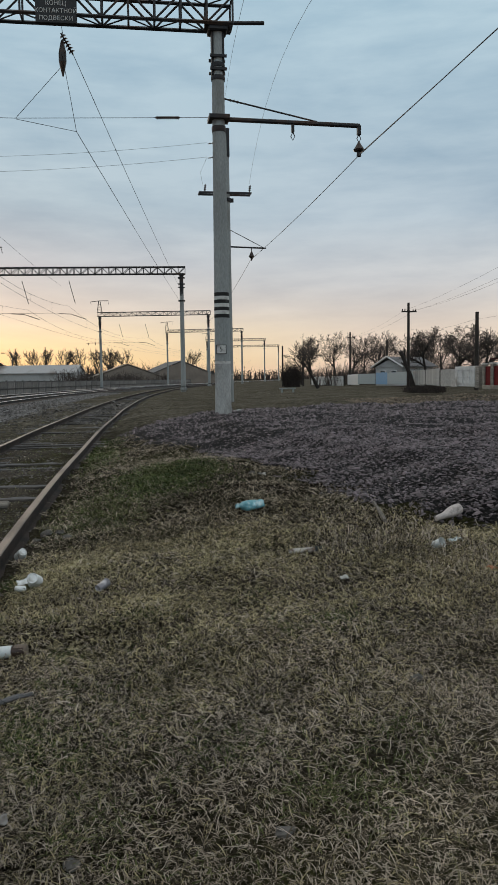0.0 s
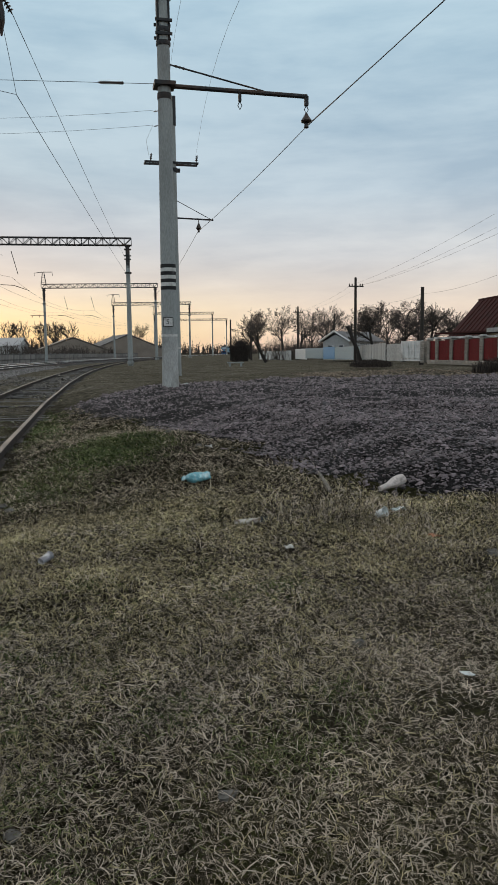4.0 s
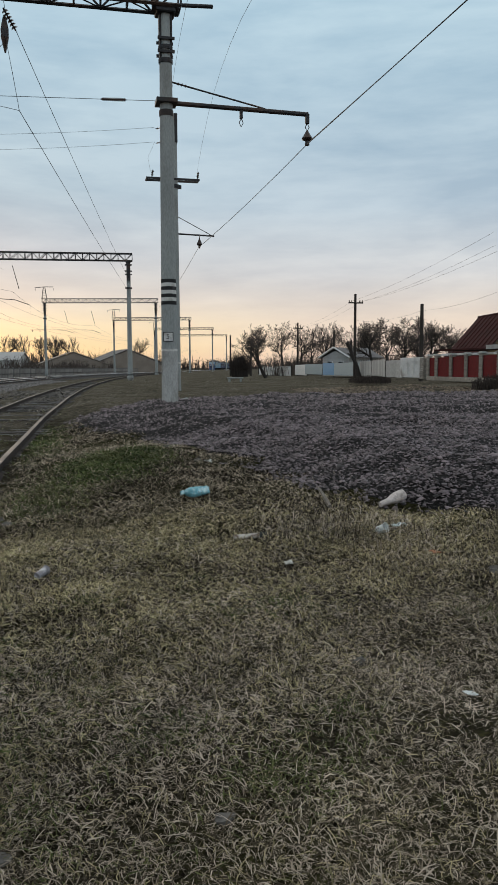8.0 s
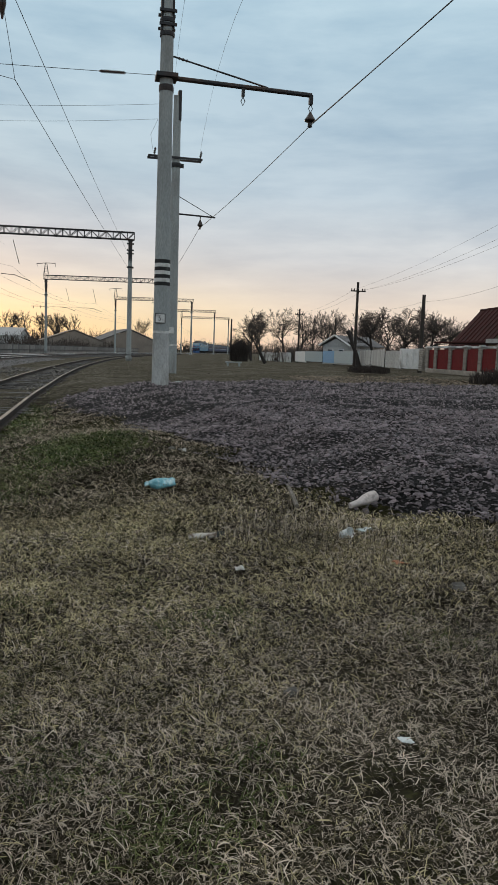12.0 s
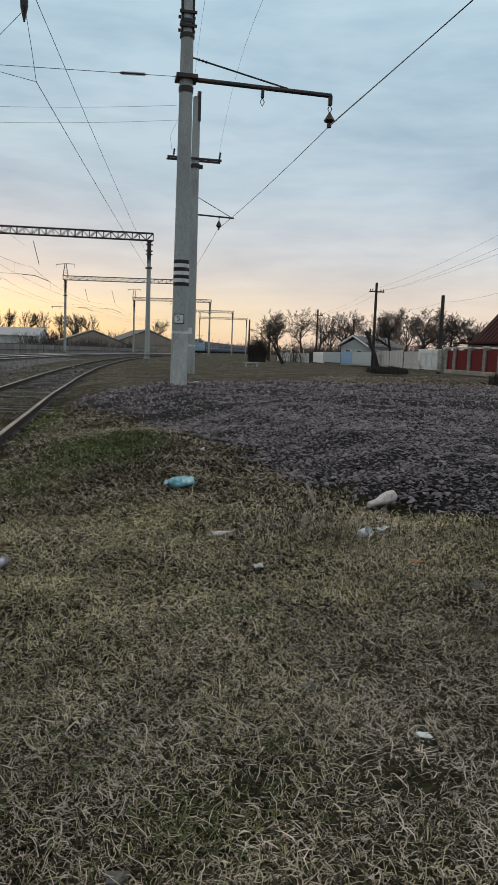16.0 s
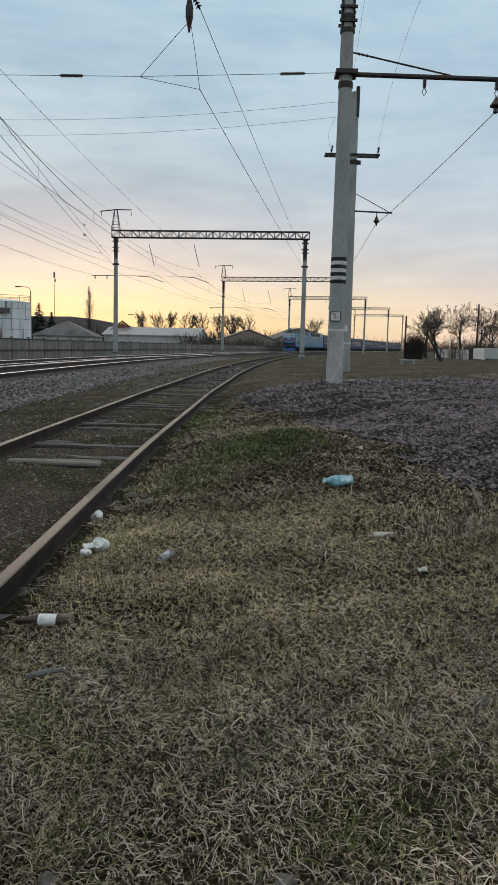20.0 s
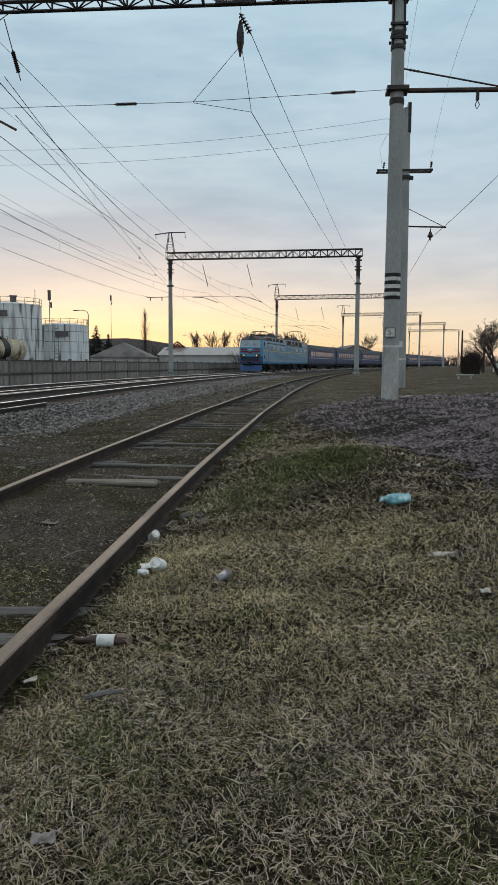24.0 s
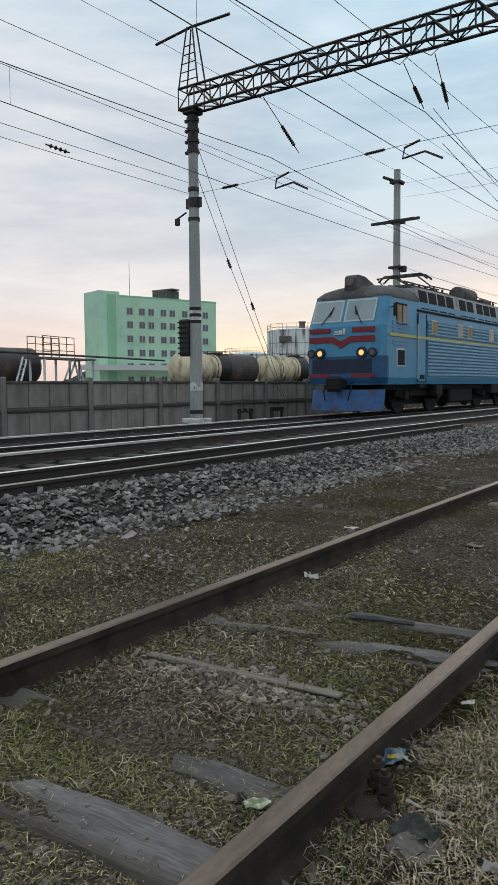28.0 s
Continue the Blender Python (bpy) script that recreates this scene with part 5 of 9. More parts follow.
def street_lamp(x, y, h, arm=1.6, rz=0):
    l = thing("street_lamp", "grey street lamp with a curved arm", "street lamp", (x, y, 0.3), rz, group="depot street lamps")
    part("pole", Shape().rod((0, 0, 0), (0, 0, h - 0.6), 0.1, 0.07, 8), MAT["galv"], l)
    part("arm", Shape().line([(0, 0, h - 0.6), (-0.15, 0, h - 0.2), (-0.6, 0, h), (-arm, 0, h + 0.05)], 0.045), MAT["galv"], l)
    part("lamp_head", Shape().box((-arm - 0.3, 0, h + 0.02), (0.8, 0.3, 0.16), 0.05), MAT["steel"], l)
    return l


build_fence()
build_tank_wagons()
for x, y, r, h, st in ((-58.6, 97.6, 4.5, 9.3, True), (-42.1, 105.6, 4.6, 9.3, True), (-53.0, 110.0, 5.4, 6.5, False), (-36.6, 113.5, 3.6, 6.9, False), (-68.5, 99.5, 4.0, 6.2, False)):
    build_storage_tank(x, y, r, h, True, st)
build_green_building()
build_house("depot_house", "low grey hip roofed house behind the fence", -40.6, 168, 0, 13, 9, 2.6, 3.2, MAT["whitewall"], MAT["slate"], 4.0)
build_house("depot_shed", "long white shed with a pale tin roof", -19.5, 153, 78, 7, 19, 3.0, 1.5, MAT["whitewall"], MAT["tinroof"])
build_house("brick_house", "small red brick house with a grey roof", -27.0, 158, 10, 6, 8, 3.2, 2.6, MAT["brick"], MAT["slate"], gable=MAT["brick"])
build_house("warehouse", "long brown warehouse with a low gable roof", -2.3, 205, 6, 17, 22, 2.4, 3.2, MAT["brownwall"], MAT["brownwall"])
build_house("warehouse", "long brown warehouse with a low gable roof", 12.0, 225, 8, 20, 24, 2.6, 4.2, MAT["brownwall"], MAT["slate"])
for x, y, h in ((-33.4, 115.3, 9.3), (-25.2, 168, 7.6), (-12.5, 190, 7.6)):
    street_lamp(x, y, h)
for x, y, h in ((-65.4, 252, 24.0), (-45.5, 133, 14.2), (-78, 140, 17), (-62, 120, 15), (-47, 130, 14)):
    m = thing("lattice_aerial", "thin grey aerial mast", "aerial mast", (x, y, 0.2), group="aerials")
    part("mast", Shape().rod((0, 0, 0), (0, 0, h), 0.12, 0.05, 5), MAT["galv"], m)
    if h > 14.1 and h < 25 and x in (-65.4, -45.5):
        part("antenna", Shape().box((0, 0, h - 0.9), (0.5, 0.4, 1.8), 0.05).box((0.3, 0, h - 2.6), (0.3, 0.3, 1.0), 0.05), MAT["galv"], m)

# loading rack between the wagons
lr = thing("loading_rack", "pale steel loading rack with stairs and a railed platform", "loading rack", (-48.3, 43.0, 0.3), 11)
part("platform", Shape().box((0, 0, 3.6), (1.6, 7.0, 0.15)), MAT["galv"], lr)
for y in (-3.2, 0.0, 3.2):
    for x in (-0.7, 0.7):
        part("leg", Shape().box((x, y, 1.8), (0.14, 0.14, 3.6)), MAT["tankwhite"], lr)
rl = Shape()
for x in (-0.75, 0.75):
    for z in (4.2, 4.75, 5.3):
        rl.rod((x, -3.4, z), (x, 0.6, z), 0.035, n=5)
    for y in (-3.4, -2.4, -1.4, -0.4, 0.6):
        rl.rod((x, y, 3.6), (x, y, 5.3), 0.035, n=5)
part("railing", rl, MAT["fencerail"], lr, "thin rusty guard rail")
for y0, y1 in ((0.9, 3.0), (-4.8, -3.3), (4.6, 3.3)):
    st = Shape()
    for x in (-1.3, -0.85):
        st.beam((x, y0, 0.2), (x, y1, 3.7), 0.14)
    for k in range(9):
        f = (k + 0.5) / 9
        st.box((-1.08, y0 + (y1 - y0) * f, 0.2 + 3.5 * f), (0.42, 0.2, 0.04))
    part("stair", st, MAT["tankwhite"], lr, "white steel stair")
part("pipe", Shape().rod((0.4, -22, 3.9), (0.4, 16, 3.9), 0.09, n=8), MAT["steel"], lr, "dark overhead pipe")

# catenary feeder pole beside the fence
fp = thing("feeder_pole", "tall square concrete pole with a steel crossarm", "utility pole", (-15.2, 34.6, 0.55), -4)
part("shaft", Shape().rod((0, 0, -0.2), (0, 0, 11.2), 0.2, 0.155, 8), MAT["concrete"], fp, "pale concrete shaft")
part("footing", Shape().box((0, 0, 0.02), (0.7, 0.7, 0.4), 0.04), MAT["concrete"], fp)
part("crossarm", Shape().box((-0.1, -0.25, 8.75), (2.3, 0.1, 0.12)).box((-0.1, 0.25, 8.85), (2.3, 0.1, 0.12)).box((0, 0, 8.75), (0.6, 0.6, 0.14)), MAT["steel"], fp, "dark steel crossarm")
part("top_bracket", Shape().beam((-0.7, -0.1, 10.95), (0.3, 0.1, 10.5), 0.1).box((0, 0, 10.6), (0.55, 0.5, 0.1)), MAT["steel"], fp)
part("clamp", Shape().box((0, 0, 6.6), (0.6, 0.6, 0.1)).box((0.35, 0, 6.5), (0.3, 0.2, 0.3), 0.04), MAT["steel"], fp)


# low cable frames at the foot of the fence
for y, n in ((22.85, 3), (25.0, 4)):
    cfr = thing("cable_frame", "low dark steel frame with clamps beside the fence", "trackside frame", (-15.95, y, 0.26), group="cable frames")
    part("top_bar", Shape().box((0, 0, 0.34), (0.1, 0.95, 0.07), 0.01), MAT["steel"], cfr)
    for dy in (-0.36, 0.36):
        part("leg", Shape().box((0, dy, 0.14), (0.09, 0.09, 0.36)), MAT["steel"], cfr)
    for k in range(n):
        part("clamp", Shape().box((0, -0.36 + 0.72 * k / (n - 1), 0.4), (0.14, 0.12, 0.11), 0.02), MAT["under"], cfr)


# ---- trees ----
def branch_mesh(seed, h, spread, trunk_r, levels=4, lean=(0, 0), droop=0.0, twig_r=0.012, split_at=0.4):
    """Trunk with limbs in one shape, fine twigs in another."""
    rnd = random.Random(seed)
    wood, twigs = Shape(), Shape()

    def grow(p, d, length, r, lev):
        n = (5, 5, 4, 3, 1)[lev]
        q, v = p, d
        for k in range(n):
            v = (v + Vector((rnd.uniform(-1, 1), rnd.uniform(-1, 1), rnd.uniform(-0.6, 0.9) - droop * lev)) * (0.12 + 0.05 * lev)).normalized()
            e = q + v * (length / n)
            ra, rb = (max(twig_r * 0.6, r * (1 - 0.75 * f / n)) for f in (k, k + 1))
            (wood if lev < 3 else twigs).rod(q, e, ra, rb, (8, 6, 4, 3, 3)[lev], False)
            if lev < levels and (lev > 0 or k > 1):
                for _ in range(rnd.randint(2, 3) if lev == 0 else rnd.randint(1, 2) if lev == 1 else 1 + int(rnd.random() < 0.3)):
                    side = Vector((rnd.uniform(-1, 1), rnd.uniform(-1, 1), rnd.uniform(-0.5, 0.7)))
                    side = (side - v * side.dot(v)).normalized()
                    a = rnd.uniform(0.5, 1.0) * spread
                    nd = (v * math.cos(a) + side * math.sin(a) + Vector((0, 0, 0.12))).normalized()
                    grow(e, nd, length * rnd.uniform(0.75, 1.05) * (0.95 if lev == 0 else 0.62) * (1 - 0.4 * k / n), max(twig_r, rb * rnd.uniform(0.5, 0.75)), lev + 1)
            q = e

    grow(Vector((0, 0, -0.1)), Vector((lean[0], lean[1], 1)).normalized(), h * split_at + 0.1, trunk_r, 0)
    return wood, twigs


def tree_kind(seed, h, spread, r, label, **kw):
    wood, tw = branch_mesh(seed, h, spread, r, **kw)
    top = max((p[2] for p in tw.v), default=h)
    f = h / top
    t = thing("bare_tree", label, "tree", group="bare trees")
    for nm, sh, mt in (("trunk", wood, "bark"), ("crown", tw, "twig")):
        sh.v = [(p[0] * f, p[1] * f, p[2] * f) for p in sh.v]
        part(nm, sh, MAT[mt], t, "leafless crown of fine twigs" if nm == "crown" else "")
    return t


TREES = [
    tree_kind(3, 5.2, 1.2, 0.15, "bare fruit tree with a spreading crown", levels=4, twig_r=0.011),
    tree_kind(8, 4.6, 1.15, 0.14, "bare fruit tree with a spreading crown", levels=4, twig_r=0.011),
    tree_kind(12, 8.0, 1.1, 0.2, "tall bare winter tree", levels=4, twig_r=0.014),
    tree_kind(21, 11.5, 0.75, 0.2, "tall bare winter tree", levels=3, twig_r=0.028, split_at=0.3),
]
TREES[0].matrix_basis = pose(25.6, 64.0, 0.8, rz=20)
TREES[1].matrix_basis = pose(31.5, 61.0, 0.8, rz=80)
TREES[2].matrix_basis = pose(44.0, 112.0, 0.8)
TREES[3].matrix_basis = pose(-7.0, 236.0, 0.5)
for k, (x, y, z, rz) in enumerate(((27.6, 62.0, 0.8, 130), (33.0, 70.0, 0.8, 10), (29, 60, 0.8, 220), (35, 88, 0.8, 70))):
    copy_thing(TREES[k % 2], pose(x, y, z, rz=rz))
for x, y, rz in ((36, 108, 30), (39, 116, 100), (33, 112, 190), (48, 108, 250), (29.5, 109, 20), (44, 104, 300), (38, 122, 60), (41, 106, 140), (30, 126, 10), (26.5, 118, 90), (52, 112, 170)):
    copy_thing(TREES[2], pose(x, y, 0.6, rz=rz))
for x, y, rz in ((-16, 232, 40), (-25, 230, 110), (-34, 234, 290), (-2, 240, 20), (19, 252, 150), (-11, 242, 80), (-20.5, 236, 200), (-29, 238, 330), (-6.5, 244, 250)):
    copy_thing(TREES[3], pose(x, y, 0.4, rz=rz))

lean = tree_kind(31, 5.6, 1.15, 0.2, "crooked bare tree leaning over the dirt ground", levels=4, twig_r=0.013, lean=(-0.45, 0), split_at=0.5, droop=0.05)
lean.matrix_basis = pose(19.15, 77.8, 0.7)
lean2 = thing("dead_tree", "dark leaning dead tree trunk with broken limbs", "tree", (22.6, 60.3, 0.8))
part("trunk", Shape().line([(0.3, 0, 0), (0.1, 0, 0.9), (-0.25, 0, 1.6), (-0.5, 0, 2.3), (-0.8, 0, 2.9)], 0.16, 8).rod((-0.5, 0, 2.3), (-0.35, 0.1, 3.1), 0.09, 0.06).rod((-0.25, 0, 1.6), (-0.7, 0.1, 2.0), 0.08, 0.05).rod((0.3, 0, -0.1), (0.15, 0, 0.6), 0.26, 0.17), MAT["bark"], lean2)

# a poplar and a dark conifer behind the depot
pop = thing("poplar", "tall narrow bare poplar", "tree", (-48.2, 225, 0.4))
rp = random.Random(9)
tw2 = Shape()
for k in range(330):
    z = rp.uniform(2.5, 17)
    a = rp.uniform(0, 6.283)
    r = rp.uniform(0.2, 1.9) * min(1, (18.5 - z) / 6)
    tw2.rod((0.2 * math.cos(a), 0.2 * math.sin(a), z - 1.5), (r * math.cos(a), r * math.sin(a), z + rp.uniform(0.2, 1.3)), 0.028, 0.012, 3, False)
part("trunk", Shape().rod((0, 0, 0), (0, 0, 16), 0.3, 0.05, 7), MAT["bark"], pop)
part("crown", tw2, MAT["twig"], pop, "upright bare twigs")
for x, y, h in ((-51.2, 183, 10.5), (-49.0, 186, 8.5), (-47.4, 180, 6.5), (-54, 186, 7)):
    cf = thing("conifer", "dark evergreen conifer behind the depot", "tree", (x, y, 0.3), group="conifers")
    part("trunk", Shape().rod((0, 0, 0), (0, 0, h), 0.2, 0.03, 6), MAT["bark"], cf)
    nd = Shape()
    for k in range(520):
        z = rp.uniform(0.8, h)
        a = rp.uniform(0, 6.283)
        r = (0.3 + 0.36 * (h - z)) * rp.uniform(0.4, 1.05)
        c, s_ = math.cos(a), math.sin(a)
        t = 0.28
        nd.add([(0.1 * c, 0.1 * s_, z), (r * c - t * s_, r * s_ + t * c, z - 0.3 * r), (r * c * 1.15, r * s_ * 1.15, z - 0.22 * r), (r * c + t * s_, r * s_ - t * c, z - 0.3 * r)], [(0, 1, 2), (0, 2, 3)])
    part("crown", nd, MAT["needle"], cf, "drooping needle branches")


def thicket(name, label, spots, height, n, seed, mat="bush", rad=0.02, category="bushes"):
    """Dense upright twigs round each spot (x, y, ground, radius)."""
    rnd = random.Random(seed)
    sh = Shape()
    for x, y, z, r in spots:
        for _ in range(n):
            a, q = rnd.uniform(0, 6.283), r * math.sqrt(rnd.random())
            px, py = x + q * math.cos(a), y + q * math.sin(a)
            h = height * rnd.uniform(0.5, 1.05) * (1 - 0.45 * (q / r) ** 2)
            dx, dy = rnd.uniform(-0.3, 0.3) * h, rnd.uniform(-0.3, 0.3) * h
            mid = (px + dx * 0.4, py + dy * 0.4, z + h * 0.55)
            sh.rod((px, py, z - 0.1), mid, rad * 1.4, rad, 3, False)
            sh.rod(mid, (px + dx, py + dy, z + h), rad, rad * 0.4, 3, False)
            for _ in range(3):
                f = rnd.uniform(0.3, 0.9)
                b = (px + dx * f, py + dy * f, z + h * f)
                sh.rod(b, (b[0] + rnd.uniform(-0.3, 0.3) * h, b[1] + rnd.uniform(-0.3, 0.3) * h, b[2] + rnd.uniform(0.05, 0.3) * h), rad * 0.7, rad * 0.3, 3, False)
    ob = part(name, sh, MAT[mat])
    return tagged(ob, label, category, kind="stuff")


rq = random.Random(2)
thicket("dark_bush", "dense dark thicket of bare shrubs", [(18.7, 90, 0.6, 0.75), (19.4, 90.3, 0.6, 0.6)], 3.1, 420, 6, rad=0.018)
thicket("garden_thicket", "tangled bare garden shrubs behind fences", [(rq.uniform(26, 58), rq.uniform(100, 128), 0.6, 3.2) for _ in range(36)], 3.9, 64, 7, "twig", rad=0.022)
thicket("garden_thicket", "bare garden shrubs behind fences", [(rq.uniform(27, 34), rq.uniform(56, 74), 0.8, 1.5) for _ in range(16)], 1.9, 45, 8, rad=0.015)
thicket("far_woods", "brown line of far bare woods", [(x, 330 + rq.uniform(-25, 25), 0.5, 8.0) for x in range(-330, 18, 6)], 8.5, 38, 10, "twig", rad=0.17)
thicket("far_woods", "brown line of far bare woods", [(x, 430 + 0.5 * x + rq.uniform(-8, 8), 0.5, 8.0) for x in range(30, 300, 8)], 9.0, 40, 11, "twig", rad=0.17)
thicket("far_hedgerow", "bare brown hedgerow behind the depot sheds", [(-46 + 2.9 * k, 236 + rq.uniform(-6, 6), 0.4, 2.6) for k in range(26)], 8.2, 44, 16, "twig", rad=0.028)
thicket("trackside_shrubs", "bare shrubs along the fence", [(main_line(s, -9 - rq.uniform(0, 6))[0], main_line(s, -9)[1], 0.4, 2.5) for s in range(110, 260, 5)], 3.6, 45, 12, "twig", rad=0.045)


# a long wooded ridge far behind the depot
def build_ridge():
    rr = random.Random(17)
    xs = [-420 + 12 * k for k in range(36)]
    sh = Shape()
    n = len(xs)
    top = [6 + 9.5 * float(smooth01(-20, -100, x)) + rr.uniform(-0.3, 0.3) for x in xs]
    for dy, f in ((-60, 0.0), (-20, 0.6), (0, 1.0), (40, 0.9), (120, 0.0)):
        sh.v += [(x, 400 + dy + rr.uniform(-4, 4), -0.5 + t * f) for x, t in zip(xs, top)]
    sh.f = [(j * n + i, j * n + i + 1, (j + 1) * n + i + 1, (j + 1) * n + i) for j in range(4) for i in range(n - 1)]
    sh.mi = [0] * len(sh.f)
    tagged(part("wooded_ridge", sh, MAT["ridge"], smooth=True), "low dark wooded ridge on the horizon", "hill", kind="structure")


MAT["ridge"] = material("far_bare_wood", (0.060, 0.050, 0.050), 1.0, vary=0.3, scale=0.15, fine=0.8, bump=1.0, bump_d=1.5)
build_ridge()


# ---- gardens, fences and houses by the dirt road ----
MAT.update({
    "redroof": material("dark_red_metal_roof", (0.050, 0.017, 0.016), 0.9, spec=0.12, vary=0.12, scale=1.0, tint=(0.04, 0.018, 0.017), tint_amt=0.4),
    "yellowbrick": material("yellow_brick", (0.24, 0.175, 0.10), 0.9, vary=0.2, fine=25, tint=(0.16, 0.12, 0.08), tint_amt=0.4, tint_scale=2, rnd=0.25),
    "mortar": material("grey_mortar", (0.13, 0.115, 0.095), 0.95, vary=0.2),
    "redpanel": material("dark_red_fence_sheet", (0.13, 0.016, 0.018), 0.9, spec=0.1, vary=0.1, tint=(0.09, 0.02, 0.018), tint_amt=0.4),
    "pillar": material("grey_stone_pillar", (0.25, 0.23, 0.20), 0.9, vary=0.25, rnd=0.15),
    "gatewhite": material("old_white_gate_paint", (0.64, 0.65, 0.64), 0.7, vary=0.1, tint=(0.32, 0.31, 0.29), tint_amt=0.35, tint_scale=1.5),
    "bluefence": material("grey_blue_sheet_fence", (0.27, 0.35, 0.38), 0.6, vary=0.08),
    "bluegate": material("bright_blue_gate_paint", (0.12, 0.30, 0.50), 0.5, vary=0.08),
    "fencegrey": material("grey_fence_board", (0.38, 0.38, 0.365), 0.9, vary=0.2, rnd=0.2),
    "greenwall": material("patchy_green_plaster", (0.20, 0.24, 0.21), 0.9, vary=0.15, tint=(0.13, 0.15, 0.13), tint_amt=0.5, tint_scale=0.9),
})


def build_brick_house():
    """Yellow brick gable house with a steep dark red roof."""
    h = thing("brick_house", "yellow brick house with a steep dark red metal roof", "house", (28.93, 48.9, 0.9), -8)
    w, l, eave, ridge = 4.5, 6.8, 1.75, 4.3
    part("wall", Shape().box((0, 0, eave / 2), (w, l, eave)), MAT["mortar"], h)
    slope = ridge - eave
    a = w / 2 + 0.35
    drop = 0.35 * slope / (w / 2)
    for sx in (-1, 1):
        r = Shape().add([(0, -l / 2 - 0.4, ridge + 0.05), (0, l / 2 + 0.3, ridge + 0.05), (sx * a, l / 2 + 0.3, eave - drop), (sx * a, -l / 2 - 0.4, eave - drop),
                         (0, -l / 2 - 0.4, ridge + 0.15), (0, l / 2 + 0.3, ridge + 0.15), (sx * a, l / 2 + 0.3, eave - drop + 0.1), (sx * a, -l / 2 - 0.4, eave - drop + 0.1)],
                        [(0, 1, 2, 3), (7, 6, 5, 4), (0, 4, 5, 1), (1, 5, 6, 2), (2, 6, 7, 3), (3, 7, 4, 0)])
        rf = part("roof", r, MAT["redroof"], h, "dark red metal roof slope")
        for k in range(8):
            y = -l / 2 + 0.2 + k * 0.82
            part("roof_seam", Shape().beam((0, y, ridge + 0.17), (sx * a, y, eave - drop + 0.12), 0.05), MAT["redroof"], rf)
    part("ridge_cap", Shape().rod((0, -l / 2 - 0.42, ridge + 0.13), (0, l / 2 + 0.32, ridge + 0.13), 0.09, n=6), MAT["redroof"], h)
    y = -l / 2 - 0.06
    gb = part("gable", Shape().add([(-w / 2, y + 0.02, eave - 0.6), (w / 2, y + 0.02, eave - 0.6), (w / 2, y + 0.02, eave), (0, y + 0.02, ridge - 0.05), (-w / 2, y + 0.02, eave),
                                    (-w / 2, y + 0.2, eave - 0.6), (w / 2, y + 0.2, eave - 0.6), (w / 2, y + 0.2, eave), (0, y + 0.2, ridge - 0.05), (-w / 2, y + 0.2, eave)],
                                   [(0, 1, 2, 3, 4), (9, 8, 7, 6, 5), (0, 5, 6, 1), (1, 6, 7, 2), (2, 7, 8, 3), (3, 8, 9, 4), (4, 9, 5, 0)]), MAT["mortar"], h, "mortar of the brick gable")
    bm_ = Shape().box((0, 0, 0), (0.245, 0.06, 0.075), 0.006).mesh("brick", MAT["yellowbrick"])
    z = eave - 0.55
    row = 0
    while z < ridge - 0.25:
        half = (w / 2 - 0.08) * min(1, (ridge - 0.12 - z) / slope)
        x = -half + 0.13 + (0.13 if row % 2 else 0)
        while x < half - 0.12:
            if not (abs(x) < 0.42 and ridge - 1.0 < z < ridge - 0.55):
                b = part("brick", bm_, None, gb)
                b.location = (x, y, z)
            x += 0.262
        z += 0.092
        row += 1
    part("vent", Shape().box((0, y - 0.02, ridge - 0.78), (0.72, 0.08, 0.4), 0.02), MAT["under"], h, "dark gable vent")
    part("flue", Shape().rod((1.45, y - 0.12, eave), (1.45, y - 0.12, ridge - 0.9), 0.06).rod((1.45, y - 0.12, ridge - 0.95), (1.45, y - 0.12, ridge - 0.75), 0.11), MAT["galv"], h, "thin metal flue")
    part("eave_board", Shape().beam((-a - 0.05, -l / 2 - 0.4, eave - drop), (-a - 0.05, l / 2 + 0.3, eave - drop), 0.1), MAT["fencegrey"], h)
    return h


def build_red_fence():
    """Stone pillars with dark red sheets between them on a low plinth."""
    f = thing("red_fence", "dark red sheet fence between grey stone pillars", "fence", kind="structure")
    pts = [Vector((18.7, 38.6)), Vector((18.55, 37.3)), Vector((18.3, 35.2)), Vector((18.0, 33.1)), Vector((17.65, 31.1)), Vector((17.3, 29.0))]
    pm = Shape()
    for k in range(8):
        pm.box((0, 0, 0.08 + 0.145 * k), (0.25 - 0.01 * (k % 2), 0.25 - 0.012 * ((k + 1) % 2), 0.14), 0.015)
    pm = pm.mesh("pillar", MAT["pillar"])
    cm = Shape().box((0, 0, 1.2), (0.34, 0.34, 0.06), 0.015).box((0, 0, 1.25), (0.24, 0.24, 0.05), 0.015).mesh("cap", MAT["fencegrey"])
    for a, b in zip(pts, pts[1:]):
        ang = math.degrees(math.atan2((b - a).y, (b - a).x))
        L = (b - a).length
        c = (a + b) / 2
        sh = Shape()
        n = max(3, int(L / 0.16))
        for k in range(n):
            sh.box((-L / 2 + (k + 0.5) * L / n, 0.004 * (k % 2), 0.62), (L / n + 0.002, 0.03, 1.0))
        p = part("sheet_panel", sh, MAT["redpanel"], f, "dark red ribbed sheet")
        p.matrix_basis = pose(c.x, c.y, 0.95, rz=ang)
        q = part("plinth", Shape().box((0, 0, 0), (L, 0.3, 0.22), 0.02), MAT["pillar"], f)
        q.matrix_basis = pose(c.x, c.y, 0.95, rz=ang)
    for p_ in pts:
        p = part("pillar", pm, None, f, "grey stone pillar")
        p.matrix_basis = pose(p_.x, p_.y, 0.98, rz=8)
        part("cap", cm, None, p)
    return f


